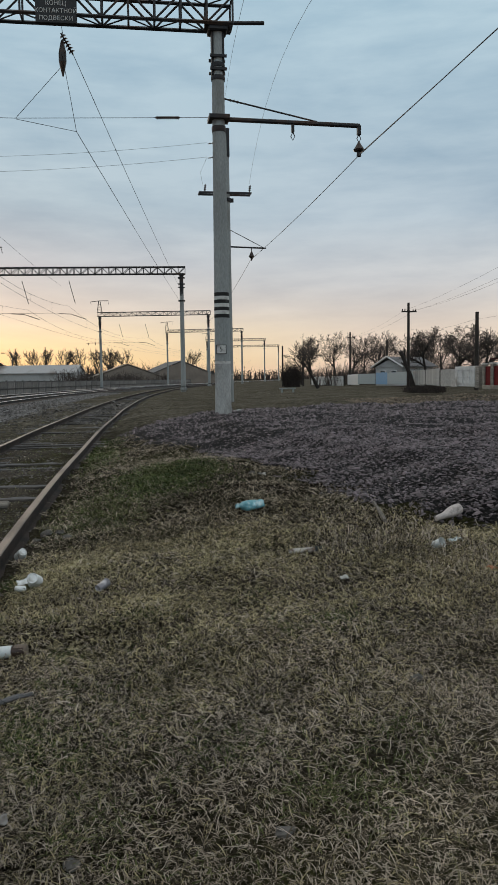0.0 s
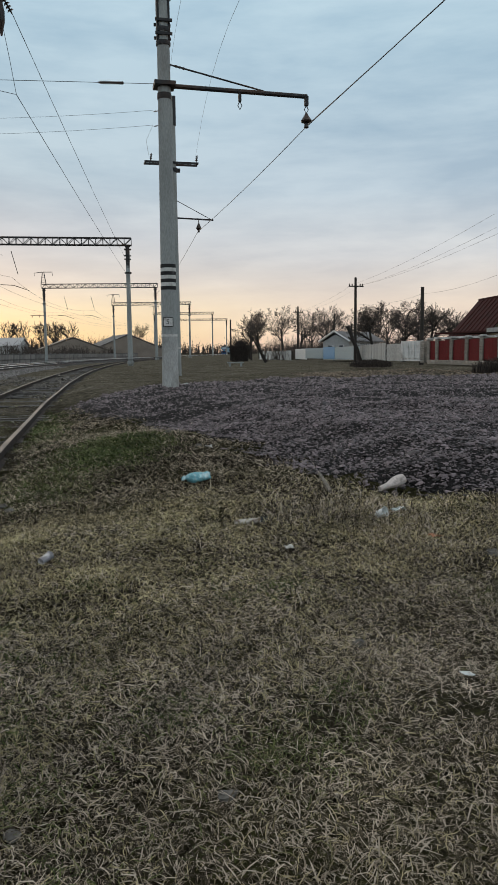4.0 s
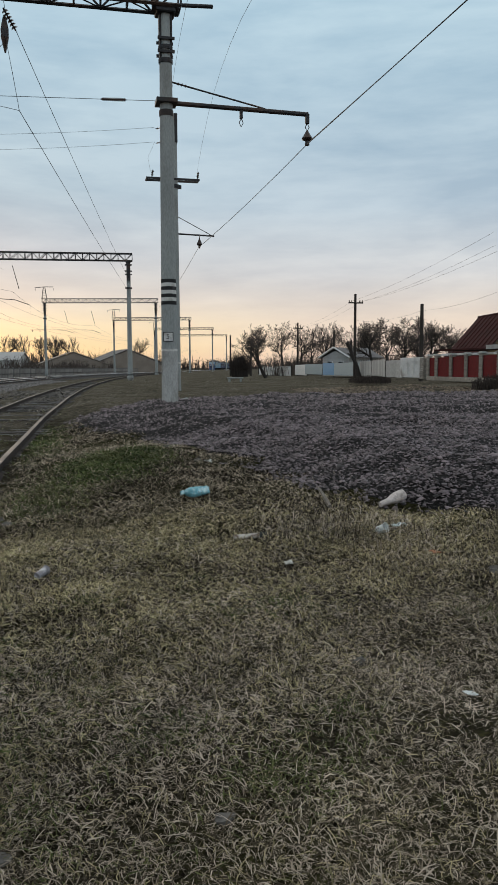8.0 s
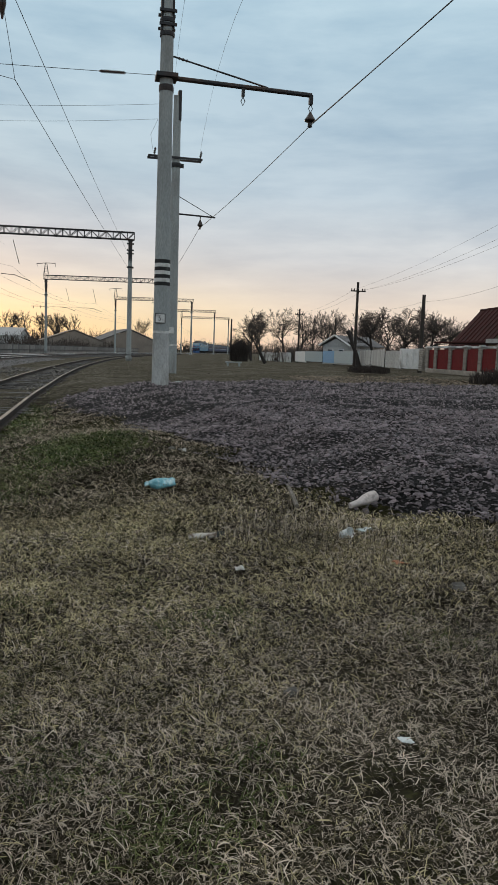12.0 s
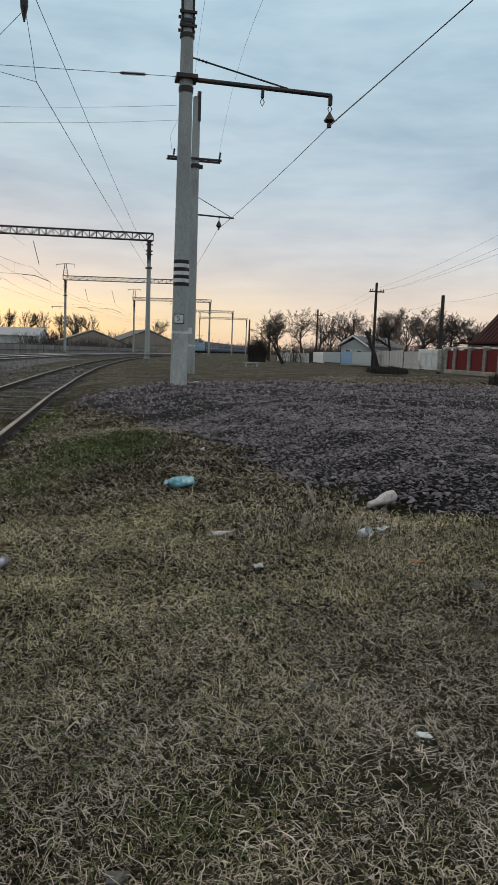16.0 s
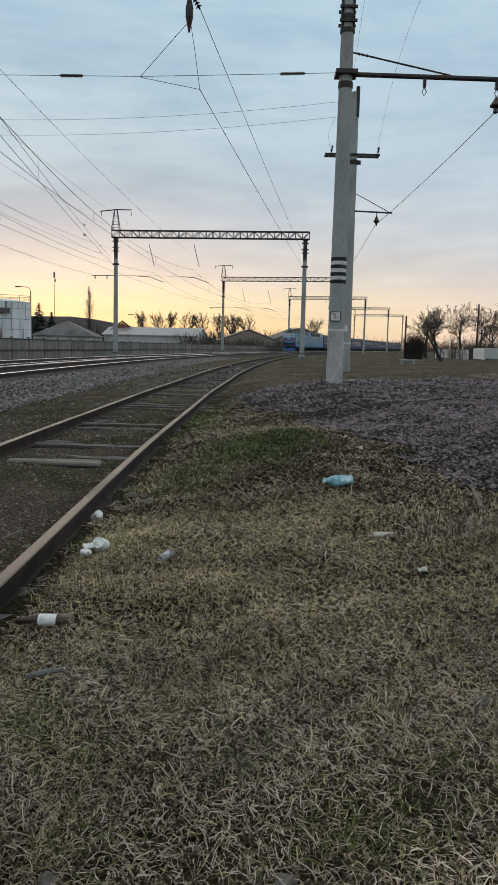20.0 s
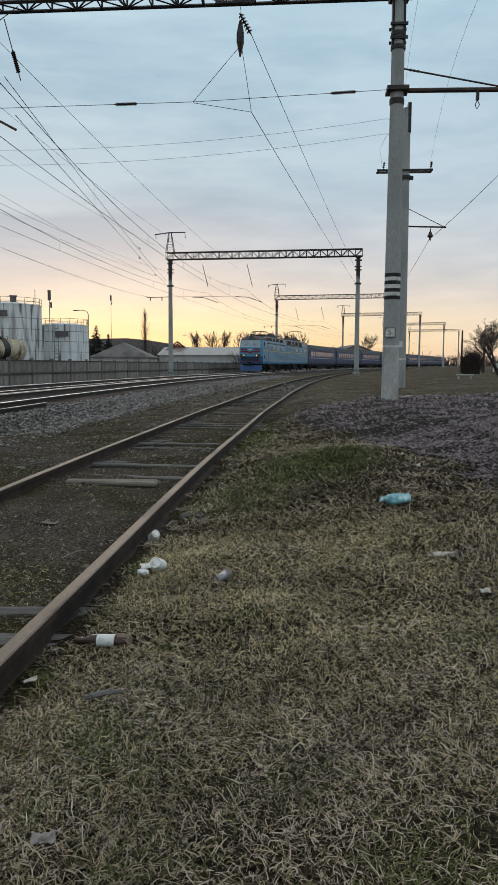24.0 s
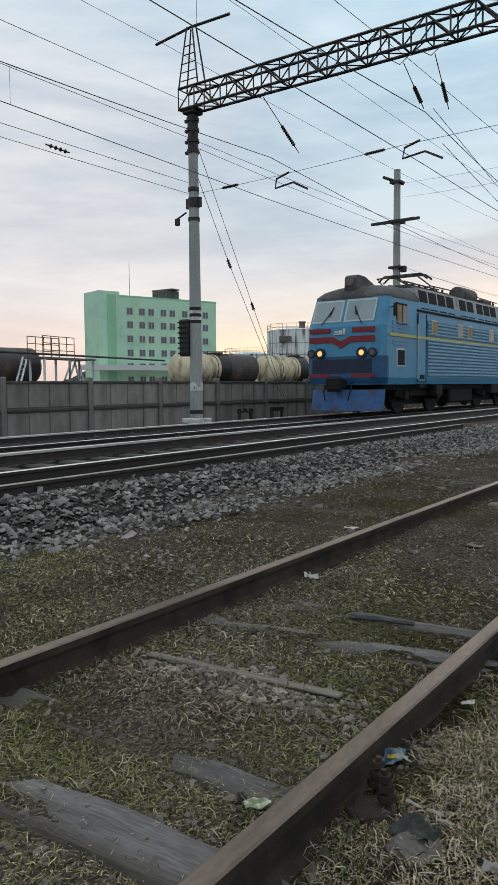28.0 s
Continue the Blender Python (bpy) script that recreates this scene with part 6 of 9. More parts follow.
def board_fence(name, label, a, b, h, mat, z0, gap=0.0, bw=0.14, category="fence", pointed=False):
    f = thing(name, label, category, kind="structure")
    a, b = Vector(a), Vector(b)
    L = (b - a).length
    ang = math.degrees(math.atan2((b - a).y, (b - a).x))
    n = max(2, int(L / (bw + gap)))
    w = L / n - gap
    prof = [(-w / 2, 0), (w / 2, 0), (w / 2, h - (0.1 if pointed else 0)), (0, h), (-w / 2, h - (0.1 if pointed else 0))]
    me = Shape().extrude(prof, -0.015, 0.015).mesh("board", mat)
    for k in range(n):
        c = a + (b - a) * ((k + 0.5) / n)
        o = part("board", me, None, f)
        o.matrix_basis = pose(c.x, c.y, z0 + (0.015 if k % 2 else 0), rz=ang)
    r = part("rails", Shape().box((0, -0.05, 0.3), (L, 0.06, 0.08)).box((0, -0.05, h - 0.35), (L, 0.06, 0.08)), mat, f)
    c = (a + b) / 2
    r.matrix_basis = pose(c.x, c.y, z0, rz=ang)
    for k in range(int(L / 2.6) + 1):
        p = part("post", Shape().box((0, -0.12, h / 2), (0.1, 0.1, h)), MAT["woodpole"], f)
        q = a + (b - a) * min(1, k * 2.6 / L)
        p.matrix_basis = pose(q.x, q.y, z0, rz=ang)
    return f


build_brick_house()
build_red_fence()
gt = thing("metal_gate", "old white painted metal gate with panel ribs", "gate", (18.7, 40.9, 0.95), 93)
for x in (-0.68, 0.68):
    lf = part("gate_leaf", Shape().box((x, 0, 0.6), (1.33, 0.05, 1.15), 0.01), MAT["gatewhite"], gt)
    part("rib", Shape().box((x, 0.04, 0.22), (1.2, 0.05, 0.05)).box((x, 0.04, 0.6), (1.2, 0.05, 0.05)).box((x, 0.04, 0.98), (1.2, 0.05, 0.05)).box((x - 0.3, 0.04, 0.6), (0.05, 0.05, 1.0)).box((x + 0.3, 0.04, 0.6), (0.05, 0.05, 1.0)), MAT["gatewhite"], lf)
bp_ = thing("gate_pillar", "dark brick gate pillar", "pillar", (18.75, 39.25, 0.9), 5)
for k in range(10):
    part("brick_course", Shape().box((0, 0, 0.06 + k * 0.12), (0.42 - 0.012 * (k % 2), 0.42, 0.112), 0.01), MAT["pillar"], bp_)
board_fence("metal_fence", "pale sheet metal fence with dark frame posts", (18.75, 42.3), (19.3, 46.0), 1.05, MAT["fencegrey"], 0.95, bw=1.2)
board_fence("concrete_panel_fence", "grey concrete panel fence with vertical ribs", (19.3, 46.2), (21.9, 55.0), 1.15, MAT["fencegrey"], 0.95, 0.03, 0.5)
board_fence("plank_fence", "grey plank fence with gaps", (22.0, 55.4), (23.6, 62.0), 1.25, MAT["fencegrey"], 0.85, 0.05, 0.3)
board_fence("sheet_fence", "grey-blue sheet metal fence", (24.0, 62.5), (24.9, 72.5), 1.15, MAT["bluefence"], 0.9, 0.0, 0.3)
bg_ = board_fence("blue_gate", "bright blue metal gate", (24.9, 72.6), (24.8, 75.8), 1.2, MAT["bluegate"], 0.88, 0.0, 0.8, "gate")
board_fence("sheet_fence", "grey-blue sheet metal fence", (24.8, 76.0), (24.9, 82.5), 1.1, MAT["bluefence"], 0.9, 0.0, 0.3)
board_fence("picket_fence", "white pointed picket fence", (25.2, 83.0), (27.6, 96.0), 1.25, MAT["gatewhite"], 0.75, 0.05, 0.34, pointed=True)
board_fence("concrete_fence_piece", "short white concrete fence", (27.7, 98.4), (26.6, 112.0), 1.3, MAT["gatewhite"], 0.55, 0.02, 0.8)
build_house("village_house", "small white house with a grey tin roof", 29.9, 81.1, -53, 3.4, 6.4, 2.0, 1.0, MAT["whitewall"], MAT["slate"], z0=0.7, gable=MAT["whitewall"])
vh = [o for o in bpy.data.objects if o.name.startswith("village_house")][0]
part("barge_board", Shape().beam((-2.05, -3.6, 1.98), (0, -3.6, 3.12), 0.14).beam((0, -3.6, 3.12), (2.05, -3.6, 1.98), 0.14), MAT["gatewhite"], vh, "white gable boards")
for x in (-0.7, 0.7):
    w_ = part("window", Shape().box((x, -3.24, 1.25), (0.7, 0.1, 0.8), 0.01), MAT["gatewhite"], vh)
    part("pane", Shape().box((x, -3.27, 1.25), (0.55, 0.1, 0.65)), MAT["glassdark"], w_)
for y in (-1.6, 1.2):
    w_ = part("window", Shape().box((1.72, y, 1.25), (0.1, 0.8, 0.8), 0.01), MAT["gatewhite"], vh)
    part("pane", Shape().box((1.75, y, 1.25), (0.1, 0.62, 0.65)), MAT["glassdark"], w_)
ga = thing("garage", "low garage with patchy green plaster walls and a flat roof", "garage", (19.6, 25.6, 0.95), 5)
part("wall", Shape().box((0, 0, 0.7), (4.8, 6.4, 1.4)), MAT["greenwall"], ga)
part("roof", Shape().box((0, 0, 1.46), (5.4, 7.2, 0.12), 0.02), MAT["slate"], ga, "flat slate grey roof slab")
part("eave_board", Shape().box((-2.7, 0, 1.42), (0.06, 7.2, 0.16)), MAT["fencegrey"], ga)
part("door", Shape().box((-2.42, 1.6, 0.65), (0.06, 1.6, 1.3), 0.02), MAT["greenwall"], ga)
for y in (0.7, 2.5):
    part("door_post", Shape().box((-2.44, y, 0.7), (0.1, 0.14, 1.4)), MAT["woodpole"], ga)
ps = thing("porch_roof", "lean-to roof edge with a pale gutter board", "roof", (19.6, 33.6, 0.95), 8)
part("roof", Shape().box((0.6, 0, 1.5), (2.2, 8.4, 0.08)), MAT["redroof"], ps)
part("gutter", Shape().box((-0.5, 0, 1.26), (0.1, 8.4, 0.1)), MAT["gatewhite"], ps)
part("prop", Shape().box((0.2, -3.5, 0.65), (0.12, 0.12, 1.4)).box((0.2, 3.5, 0.65), (0.12, 0.12, 1.4)), MAT["woodpole"], ps)
thicket("scrap_pile", "heap of dark brushwood beside the garage", [(15.9, 26.6, 0.75, 1.1)], 0.55, 420, 14, rad=0.012, category="brushwood")
thicket("brush_pile", "low dark brushwood by the fence", [(18.2, 46.0, 0.7, 1.4), (17.3, 43.5, 0.7, 1.1)], 0.4, 380, 15, rad=0.012, category="brushwood")


def utility_pole(x, y, z, h, arm, label, name="utility_pole"):
    p = thing(name, label, "utility pole", (x, y, z), group="wooden utility poles")
    part("pole", Shape().rod((0, 0, -0.1), (0, 0, h), 0.14, 0.1, 8), MAT["woodpole"], p)
    if arm:
        part("crossarm", Shape().box((0, -0.13, h - 0.75), (1.3, 0.1, 0.1)), MAT["woodpole"], p)
        for q in (-0.58, -0.36, 0.36, 0.58):
            part("insulator", Shape().lathe([(0.04, h - 0.7), (0.05, h - 0.6), (0.02, h - 0.52)], 8, (q, -0.13, 0)), MAT["porcelain"], p)
    return p


utility_pole(22.98, 61.6, 0.8, 7.0, True, "dark wooden pole with a crossarm and insulators")
utility_pole(20.39, 43.2, 0.8, 4.6, False, "plain dark wooden pole")
utility_pole(27.9, 95.8, 0.6, 6.9, True, "dark wooden pole with a crossarm and insulators")
utility_pole(29.5, 86, 0.6, 5.4, False, "plain dark wooden pole")
for x, y, h in ((19.8, 100, 5.5), (22.6, 100, 5.0)):
    utility_pole(x, y, 0.5, h, False, "plain dark wooden pole")


# ---- fittings of the near masts, wires ----
GANTRY = [o for o in bpy.data.objects if o.name == "catenary_gantry"][0]
NEAR_MAST = [c for c in GANTRY.children if c.name.startswith("mast")][1]
FAR_MAST = [c for c in GANTRY.children if c.name.startswith("mast")][0]
MAT["limewash"] = material("worn_limewash", (0.45, 0.455, 0.445), 0.9, vary=0.2, scale=3, fine=40, tint=(0.30, 0.30, 0.285), tint_amt=0.45, tint_scale=4, stretch=(1, 1, 0.4))
MAT["plate"] = material("white_number_plate", (0.62, 0.62, 0.6), 0.6, vary=0.08, tint=(0.4, 0.38, 0.35), tint_amt=0.3, tint_scale=8)
MAT["signblack"] = material("black_enamel_sign", (0.02, 0.02, 0.022), 0.5, vary=0.2)


PLATES = []


def mast_marks():
    r = lambda z: 0.205 + (0.14 - 0.205) * z / 9.24
    bands(NEAR_MAST, 2.93, 9.24, 0.205, 0.14, 9.24, 4, 0.088, 0.088)
    part("pale_base", Shape().lathe([(r(-0.1) + 0.002, -0.1), (r(1.27) + 0.002, 1.27)], 20), MAT["limewash"], NEAR_MAST, "paler limewashed foot", True)
    part("painted_band", Shape().lathe([(r(1.3) + 0.004, 1.27), (r(1.34) + 0.004, 1.33)], 20), MAT["white"], NEAR_MAST, "thin white band")
    pl = part("number_plate", Shape().box((-0.05, -0.205, 1.62), (0.22, 0.02, 0.2), 0.004), MAT["plate"], NEAR_MAST, "white number plate with black edge")
    part("plate_rim", Shape().box((-0.05, -0.202, 1.725), (0.24, 0.022, 0.02)).box((-0.05, -0.202, 1.515), (0.24, 0.022, 0.02)).box((-0.165, -0.202, 1.62), (0.02, 0.022, 0.22)).box((0.065, -0.202, 1.62), (0.02, 0.022, 0.22)), MAT["black"], pl)
    PLATES.append((pl, "5", 0.17, (-0.06, -0.218, 1.62)))
    # steel head
    hd = Shape()
    for sx in (-1, 1):
        hd.box((sx * 0.13, 0, 8.75), (0.05, 0.22, 1.1), 0.01)
    hd.box((0, -0.16, 8.62), (0.4, 0.05, 0.06)).box((0, -0.16, 8.32), (0.4, 0.05, 0.06)).box((0, 0.16, 8.62), (0.4, 0.05, 0.06)).box((0, 0.16, 8.32), (0.4, 0.05, 0.06))
    part("steel_head", hd, MAT["steel"], NEAR_MAST, "rusty steel head frame")
    part("stub_arm", Shape().rod((0.2, 0, 9.45), (1.15, 0, 9.5), 0.045), MAT["steel"], NEAR_MAST)
    # bracket arm with its tie and bells
    arm = part("bracket_arm", Shape().rod((-0.1, 0, 7.2), (3.55, 0, 7.16), 0.055, 0.055, 8).box((3.53, 0, 7.05), (0.09, 0.09, 0.22)).box((1.84, 0, 7.05), (0.07, 0.07, 0.2)).box((0, 0, 7.2), (0.5, 0.5, 0.09)), MAT["steel"], NEAR_MAST, "dark steel bracket arm")
    part("tie_rod", Shape().rod((0.15, 0, 7.68), (2.45, 0, 7.22), 0.02), MAT["steel"], arm)
    part("insulator", insulator((0.2, 0, 7.67), (0.55, 0, 7.6), 3, 0.04), MAT["porcelain"], arm)
    for x in (1.84, 3.53):
        part("hanger_loop", Shape().line([(x, 0, 6.95), (x - 0.05, 0, 6.85), (x, 0, 6.75), (x + 0.05, 0, 6.85), (x, 0, 6.95)], 0.012), MAT["steel"], arm)
    part("bell_insulator", Shape().lathe([(0.02, 6.78), (0.05, 6.72), (0.14, 6.58), (0.13, 6.55), (0.05, 6.52), (0.06, 6.42), (0.02, 6.4)], 14, (3.53, 0, 0)), MAT["porcelain"], arm)
    # far mast: steel head, marks and signal box
    hd = Shape().lathe([(0.165, 8.35), (0.17, 9.4)], 14)
    for z in (8.3, 8.62, 8.95, 9.25):
        hd.lathe([(0.2, z - 0.05), (0.2, z + 0.05)], 14)
        hd.box((-0.22, 0, z), (0.14, 0.1, 0.08))
    part("steel_head", hd, MAT["steel"], FAR_MAST, "dark steel head sleeve")
    part("clamp", clamp_collar(6.75, 0.155, 0.3), MAT["steel"], FAR_MAST)
    part("clamp", Shape().lathe([(0.19, 6.2), (0.19, 6.3)], 14).rod((-0.3, 0, 6.5), (-0.5, -0.2, 6.3), 0.03, n=6).box((-0.5, -0.2, 6.2), (0.14, 0.12, 0.22), 0.02), MAT["steel"], FAR_MAST)
    part("base_collar", Shape().lathe([(0.22, 0.22), (0.22, 0.34)], 14), MAT["steel"], FAR_MAST)
    part("footing", Shape().box((0, 0, 0.0), (0.7, 0.7, 0.16), 0.03), MAT["white"], FAR_MAST, "whitewashed footing")
    bands(FAR_MAST, 3.45, 9.45, 0.205, 0.14, 9.45, 3, 0.1, 0.1)
    part("signal_box", Shape().box((-0.28, -0.15, 2.6), (0.34, 0.3, 1.15), 0.04), MAT["steel"], FAR_MAST, "dark ribbed box")
    rb = Shape()
    for k in range(7):
        rb.box((-0.28, -0.31, 2.12 + k * 0.16), (0.36, 0.04, 0.05))
    part("box_ribs", rb, MAT["under"], FAR_MAST)
    rp_ = part("round_plate", Shape().lathe([(0.11, -0.215), (0.11, -0.195)], 16, (0.10, 0, 1.05), "y"), MAT["plate"], FAR_MAST, "round white plate")
    PLATES.append((rp_, "2", 0.15, (0.10, -0.217, 1.05)))
    part("pale_band", Shape().lathe([(0.206, 0.95), (0.203, 1.2)], 20), MAT["white"], FAR_MAST)


def second_mast():
    m = thing("concrete_mast", "tall grey concrete mast with steel crossarms", "mast", (4.09, 33.4, 0.75))
    H = 11.4
    part("shaft", Shape().rod((0, 0, -0.2), (0, 0, H), 0.22, 0.155, 16), MAT["concrete"], m, "grey concrete shaft", True)
    part("crossarm", Shape().box((-0.05, -0.2, 8.86), (2.3, 0.06, 0.08)).box((-0.05, 0.2, 8.86), (2.3, 0.06, 0.08)).box((-1.15, 0, 8.86), (0.06, 0.42, 0.08)).box((1.05, 0, 8.86), (0.06, 0.42, 0.08)), MAT["steel"], m, "double steel crossarm")
    part("collar", clamp_collar(8.58, 0.2, 0.16), MAT["steel"], m)
    part("top_box", Shape().box((0.1, 0, 11.0), (0.14, 0.3, 1.2)), MAT["steel"], m)
    a = part("bracket_arm", Shape().rod((0, 0, 6.6), (1.75, 0, 6.55), 0.035).rod((0.1, 0, 7.35), (1.65, 0, 6.57), 0.015), MAT["steel"], m, "thin bracket arm")
    part("bell_insulator", Shape().lathe([(0.02, 6.42), (0.13, 6.18), (0.05, 6.1), (0.02, 6.0)], 12, (1.1, 0, 0)).rod((1.1, 0, 6.4), (1.1, 0, 6.58), 0.02), MAT["porcelain"], a)
    for x in (-0.95, 1.0):
        part("insulator", insulator((x, -0.2, 8.9), (x + 0.05, -0.2, 9.2), 3, 0.06), MAT["porcelain"], m)
    for z in (11.05, 10.45):
        part("insulator", insulator((-0.25, 0, z), (-0.75, 0, z - 0.1), 4, 0.045), MAT["porcelain"], m)
    part("painted_band", Shape().lathe([(0.224, 0.98), (0.223, 1.06)], 16), MAT["white"], m)
    part("number_plate", Shape().box((-0.06, -0.22, 1.65), (0.2, 0.02, 0.26)), MAT["plate"], m)
    return m


mast_marks()
second_mast()


def wire_thing(name, label, runs, r=0.009):
    """Each run: a list of points; one part a wire."""
    t = thing(name, label, "overhead wire", group="overhead wires")
    for pts in runs:
        part("wire", Shape().line(pts, r * 0.78, 4), MAT["wire"], t)
    return t


def sagged(a, b, sag, n=10):
    a, b = Vector(a), Vector(b)
    return [tuple(a + (b - a) * (k / n) - Vector((0, 0, sag * 4 * (k / n) * (1 - k / n)))) for k in range(n + 1)]


def catenary(off, z_top, z_con, sgn):
    """Messenger, contact wire and droppers over a main track."""
    t = thing("catenary_wire", "catenary with messenger, droppers and contact wire over the main track", "overhead wire", group="overhead wires")
    stops = [-56, -1.2, 51, 104, 158, 212, 266]
    con = []
    for a, b in zip(stops, stops[1:]):
        n = 12
        mes = []
        for k in range(n + 1):
            f = k / n
            s = a + (b - a) * f
            x, y, h = main_line(s, off + sgn * 0.25 * (1 if stops.index(a) % 2 else -1) * (1 - 2 * f))
            zc = z_con + rise(s)
            zm = zc + 0.35 + (z_top - z_con - 0.35) * (2 * f - 1) ** 2
            mes.append((x, y, zm))
            con.append((x, y, zc))
            if 0 < k < n and k % 2 == 0:
                part("dropper", Shape().line([(x, y, zm), (x, y, zc)], 0.004, 3), MAT["wire"], t)
        part("messenger_wire", Shape().line(mes, 0.010, 4), MAT["wire"], t)
    part("contact_wire", Shape().line(con, 0.009, 4), MAT["wire"], t)
    return t


catenary(SPACING, 8.35, 7.05, 1)
catenary(0.0, 8.05, 6.85, -1)
Y = 18.8
wire_thing("cross_wire", "cross span wire between the gantry masts", [[(-14.95, Y, 7.43), (-11.9, Y, 7.5), (-8.0, Y, 7.66), (-2.7, Y, 7.72), (1.85, Y, 7.9)], [(-2.7, Y, 7.72), (-1.55, Y, 9.0)], [(-2.7, Y, 7.70), (-1.31, Y, 7.46)]], 0.009)
wire_thing("siding_wire", "pair of wires over the siding anchored at the gantry", [sagged((-1.35, 18.9, 9.3), (4.4, 69.3, 9.7), 0.15), [(-1.57, 18.6, 9.1), (-1.42, 18.7, 8.2), (-1.31, Y, 7.46)], sagged((-1.31, Y, 7.46), (4.3, 69.3, 8.7), 0.1), [(-1.57, 18.7, 9.8), (-1.5, 18.7, 9.2)]], 0.011)
wire_thing("feeder_wire", "feeder wires along the far masts", [sagged((-15.4, -36, 10.3), (-15.22, Y, 10.25), 0.3), sagged((-15.4, -36, 9.3), (-15.22, Y, 9.2), 0.2), sagged((-15.6, -36, 8.0), (-15.22, Y, 7.83), 0.2), sagged((-15.7, -36, 7.75), (-15.22, Y, 7.5), 0.2),
                                                                     sagged((-15.22, Y, 9.0), (-13.9, 70.5, 9.6), 0.5), sagged((-15.22, Y, 9.2), (-13.2, 70.9, 10.1), 0.5)], 0.010)
wire_thing("top_wire", "wires along the gantry top brackets", [sagged((-16.0, -36, 12.5), (-15.95, Y, 12.1), 0.3) + sagged((-15.95, Y, 12.1), (main_line(51, -4.5)[0], main_line(51, -4.5)[1], 12.4), 0.5), sagged((-13.0, -36, 12.5), (-12.95, Y, 12.3), 0.3) + sagged((-12.95, Y, 12.3), (main_line(51, -2.1)[0], main_line(51, -2.1)[1], 12.4), 0.5),
                                                              sagged((-8.6, -36, 10.0), (-7.9, Y, 9.7), 0.4) + sagged((-7.9, Y, 9.7), (main_line(51, 3.2)[0], main_line(51, 3.2)[1], 10.2), 0.4)], 0.009)
wire_thing("guy_wire", "guy cables of the gantry mast", [[(-15.06, 19.1, 9.0), (-16.2, 26.0, 1.0)], [(-15.06, 19.1, 8.05), (-15.42, 21.2, 5.7), (-16.15, 25.7, 1.1)], [(-15.2, 34.5, 6.0), (-16.4, 30.5, 0.7)]], 0.012)
wire_thing("span_wire", "two thin wires from the feeder pole to the tall mast", [sagged((-14.9, 34.5, 11.05), (3.3, 33.4, 11.75), 0.35, 16), sagged((-14.9, 34.5, 10.4), (3.3, 33.4, 11.15), 0.35, 16), [(3.3, 33.4, 11.15), (3.0, 33.4, 10.5), (3.1, 33.4, 9.9)]], 0.008)
wire_thing("feeder_wire", "feeder wires from the pole to the next gantry", [sagged((-15.0, 34.8, 7.2), (-14.4, 70.4, 7.6), 0.3), sagged((-14.9, 34.8, 7.15), (-13.7, 70.6, 7.5), 0.3), sagged((-14.3, 34.6, 9.35), (-12.4, 70.8, 8.9), 0.3)], 0.008)
wire_thing("bracket_wire", "twin wires carried on bracket arms", [sagged((6.0, -34, 7.1), (5.6, Y, 7.1), 0.3), sagged((5.85, -34, 6.6), (5.6, Y, 7.08), 0.15), sagged((5.6, Y, 7.08), (5.15, 33.4, 6.8), 0.08), sagged((5.15, 33.4, 6.8), (7.0, 69, 7.0), 0.3)], 0.012)
wire_thing("thin_wire", "thin wires running from the tall mast", [sagged((1.0, 4.0, 3.9 + 1.2), (3.9, 33.4, 12.0), -0.9, 12), sagged((2.2, 4.0, 4.9), (5.1, 33.4, 9.9), -1.9, 12)], 0.005)
wire_thing("village_wire", "thin wires between the wooden poles", [sagged((22.5, 61.5, 7.15), (17.4, 30.0, 7.3), 0.25), sagged((23.4, 61.5, 7.15), (17.5, 30.0, 6.75), 0.25), sagged((23.2, 61.5, 7.1), (17.6, 30.0, 6.5), 0.25), sagged((20.39, 43.2, 5.0), (17.6, 30.0, 4.75), 0.15), sagged((22.5, 61.5, 7.1), (27.5, 95.7, 6.9), 0.4), sagged((23.4, 61.5, 7.1), (28.3, 95.7, 6.9), 0.4), sagged((20.39, 43.2, 5.0), (22.98, 61.6, 5.6), 0.3)], 0.007)

# a second span ends at the far mast of the next gantry
wire_thing("anchor_wire", "pair of tensioned wires ending at the next gantry mast", [sagged((-7.3, Y, 8.4), (-13.1, 70.8, 9.3), 0.25), sagged((-7.05, Y, 7.5), (-13.1, 70.8, 8.9), 0.12)], 0.011)
# insulator strings and registration arms of the near gantry
gi = thing("insulator_set", "dark insulator strings and steady arms hanging from the gantry", "insulators")
for a, b in (((-12.4, Y, 9.8), (-11.2, Y, 8.0)), ((-8.1, Y, 9.7), (-7.55, Y, 8.45)), ((-7.27, Y, 9.72), (-6.9, Y, 8.3))):
    v, w = Vector(a), Vector(b)
    part("hanger_rod", Shape().rod(v, w, 0.012).line([v + Vector((-0.5, 0, 0.25)), v + Vector((-0.1, 0, -0.02)), v + Vector((0.35, 0, 0.28))], 0.012), MAT["steel"], gi)
    part("insulator", insulator(v.lerp(w, 0.5), v.lerp(w, 0.88), 10, 0.055), MAT["porcelain"], gi)
part("insulator", Shape().lathe([(0.02, 9.5), (0.05, 9.4), (0.09, 9.2), (0.09, 9.0), (0.04, 8.78), (0.02, 8.68)], 12, (-1.57, 18.7, 0)), MAT["porcelain"], gi)
part("insulator", insulator((-1.6, 18.8, 9.7), (-1.34, 18.95, 9.28), 6, 0.085), MAT["porcelain"], gi)
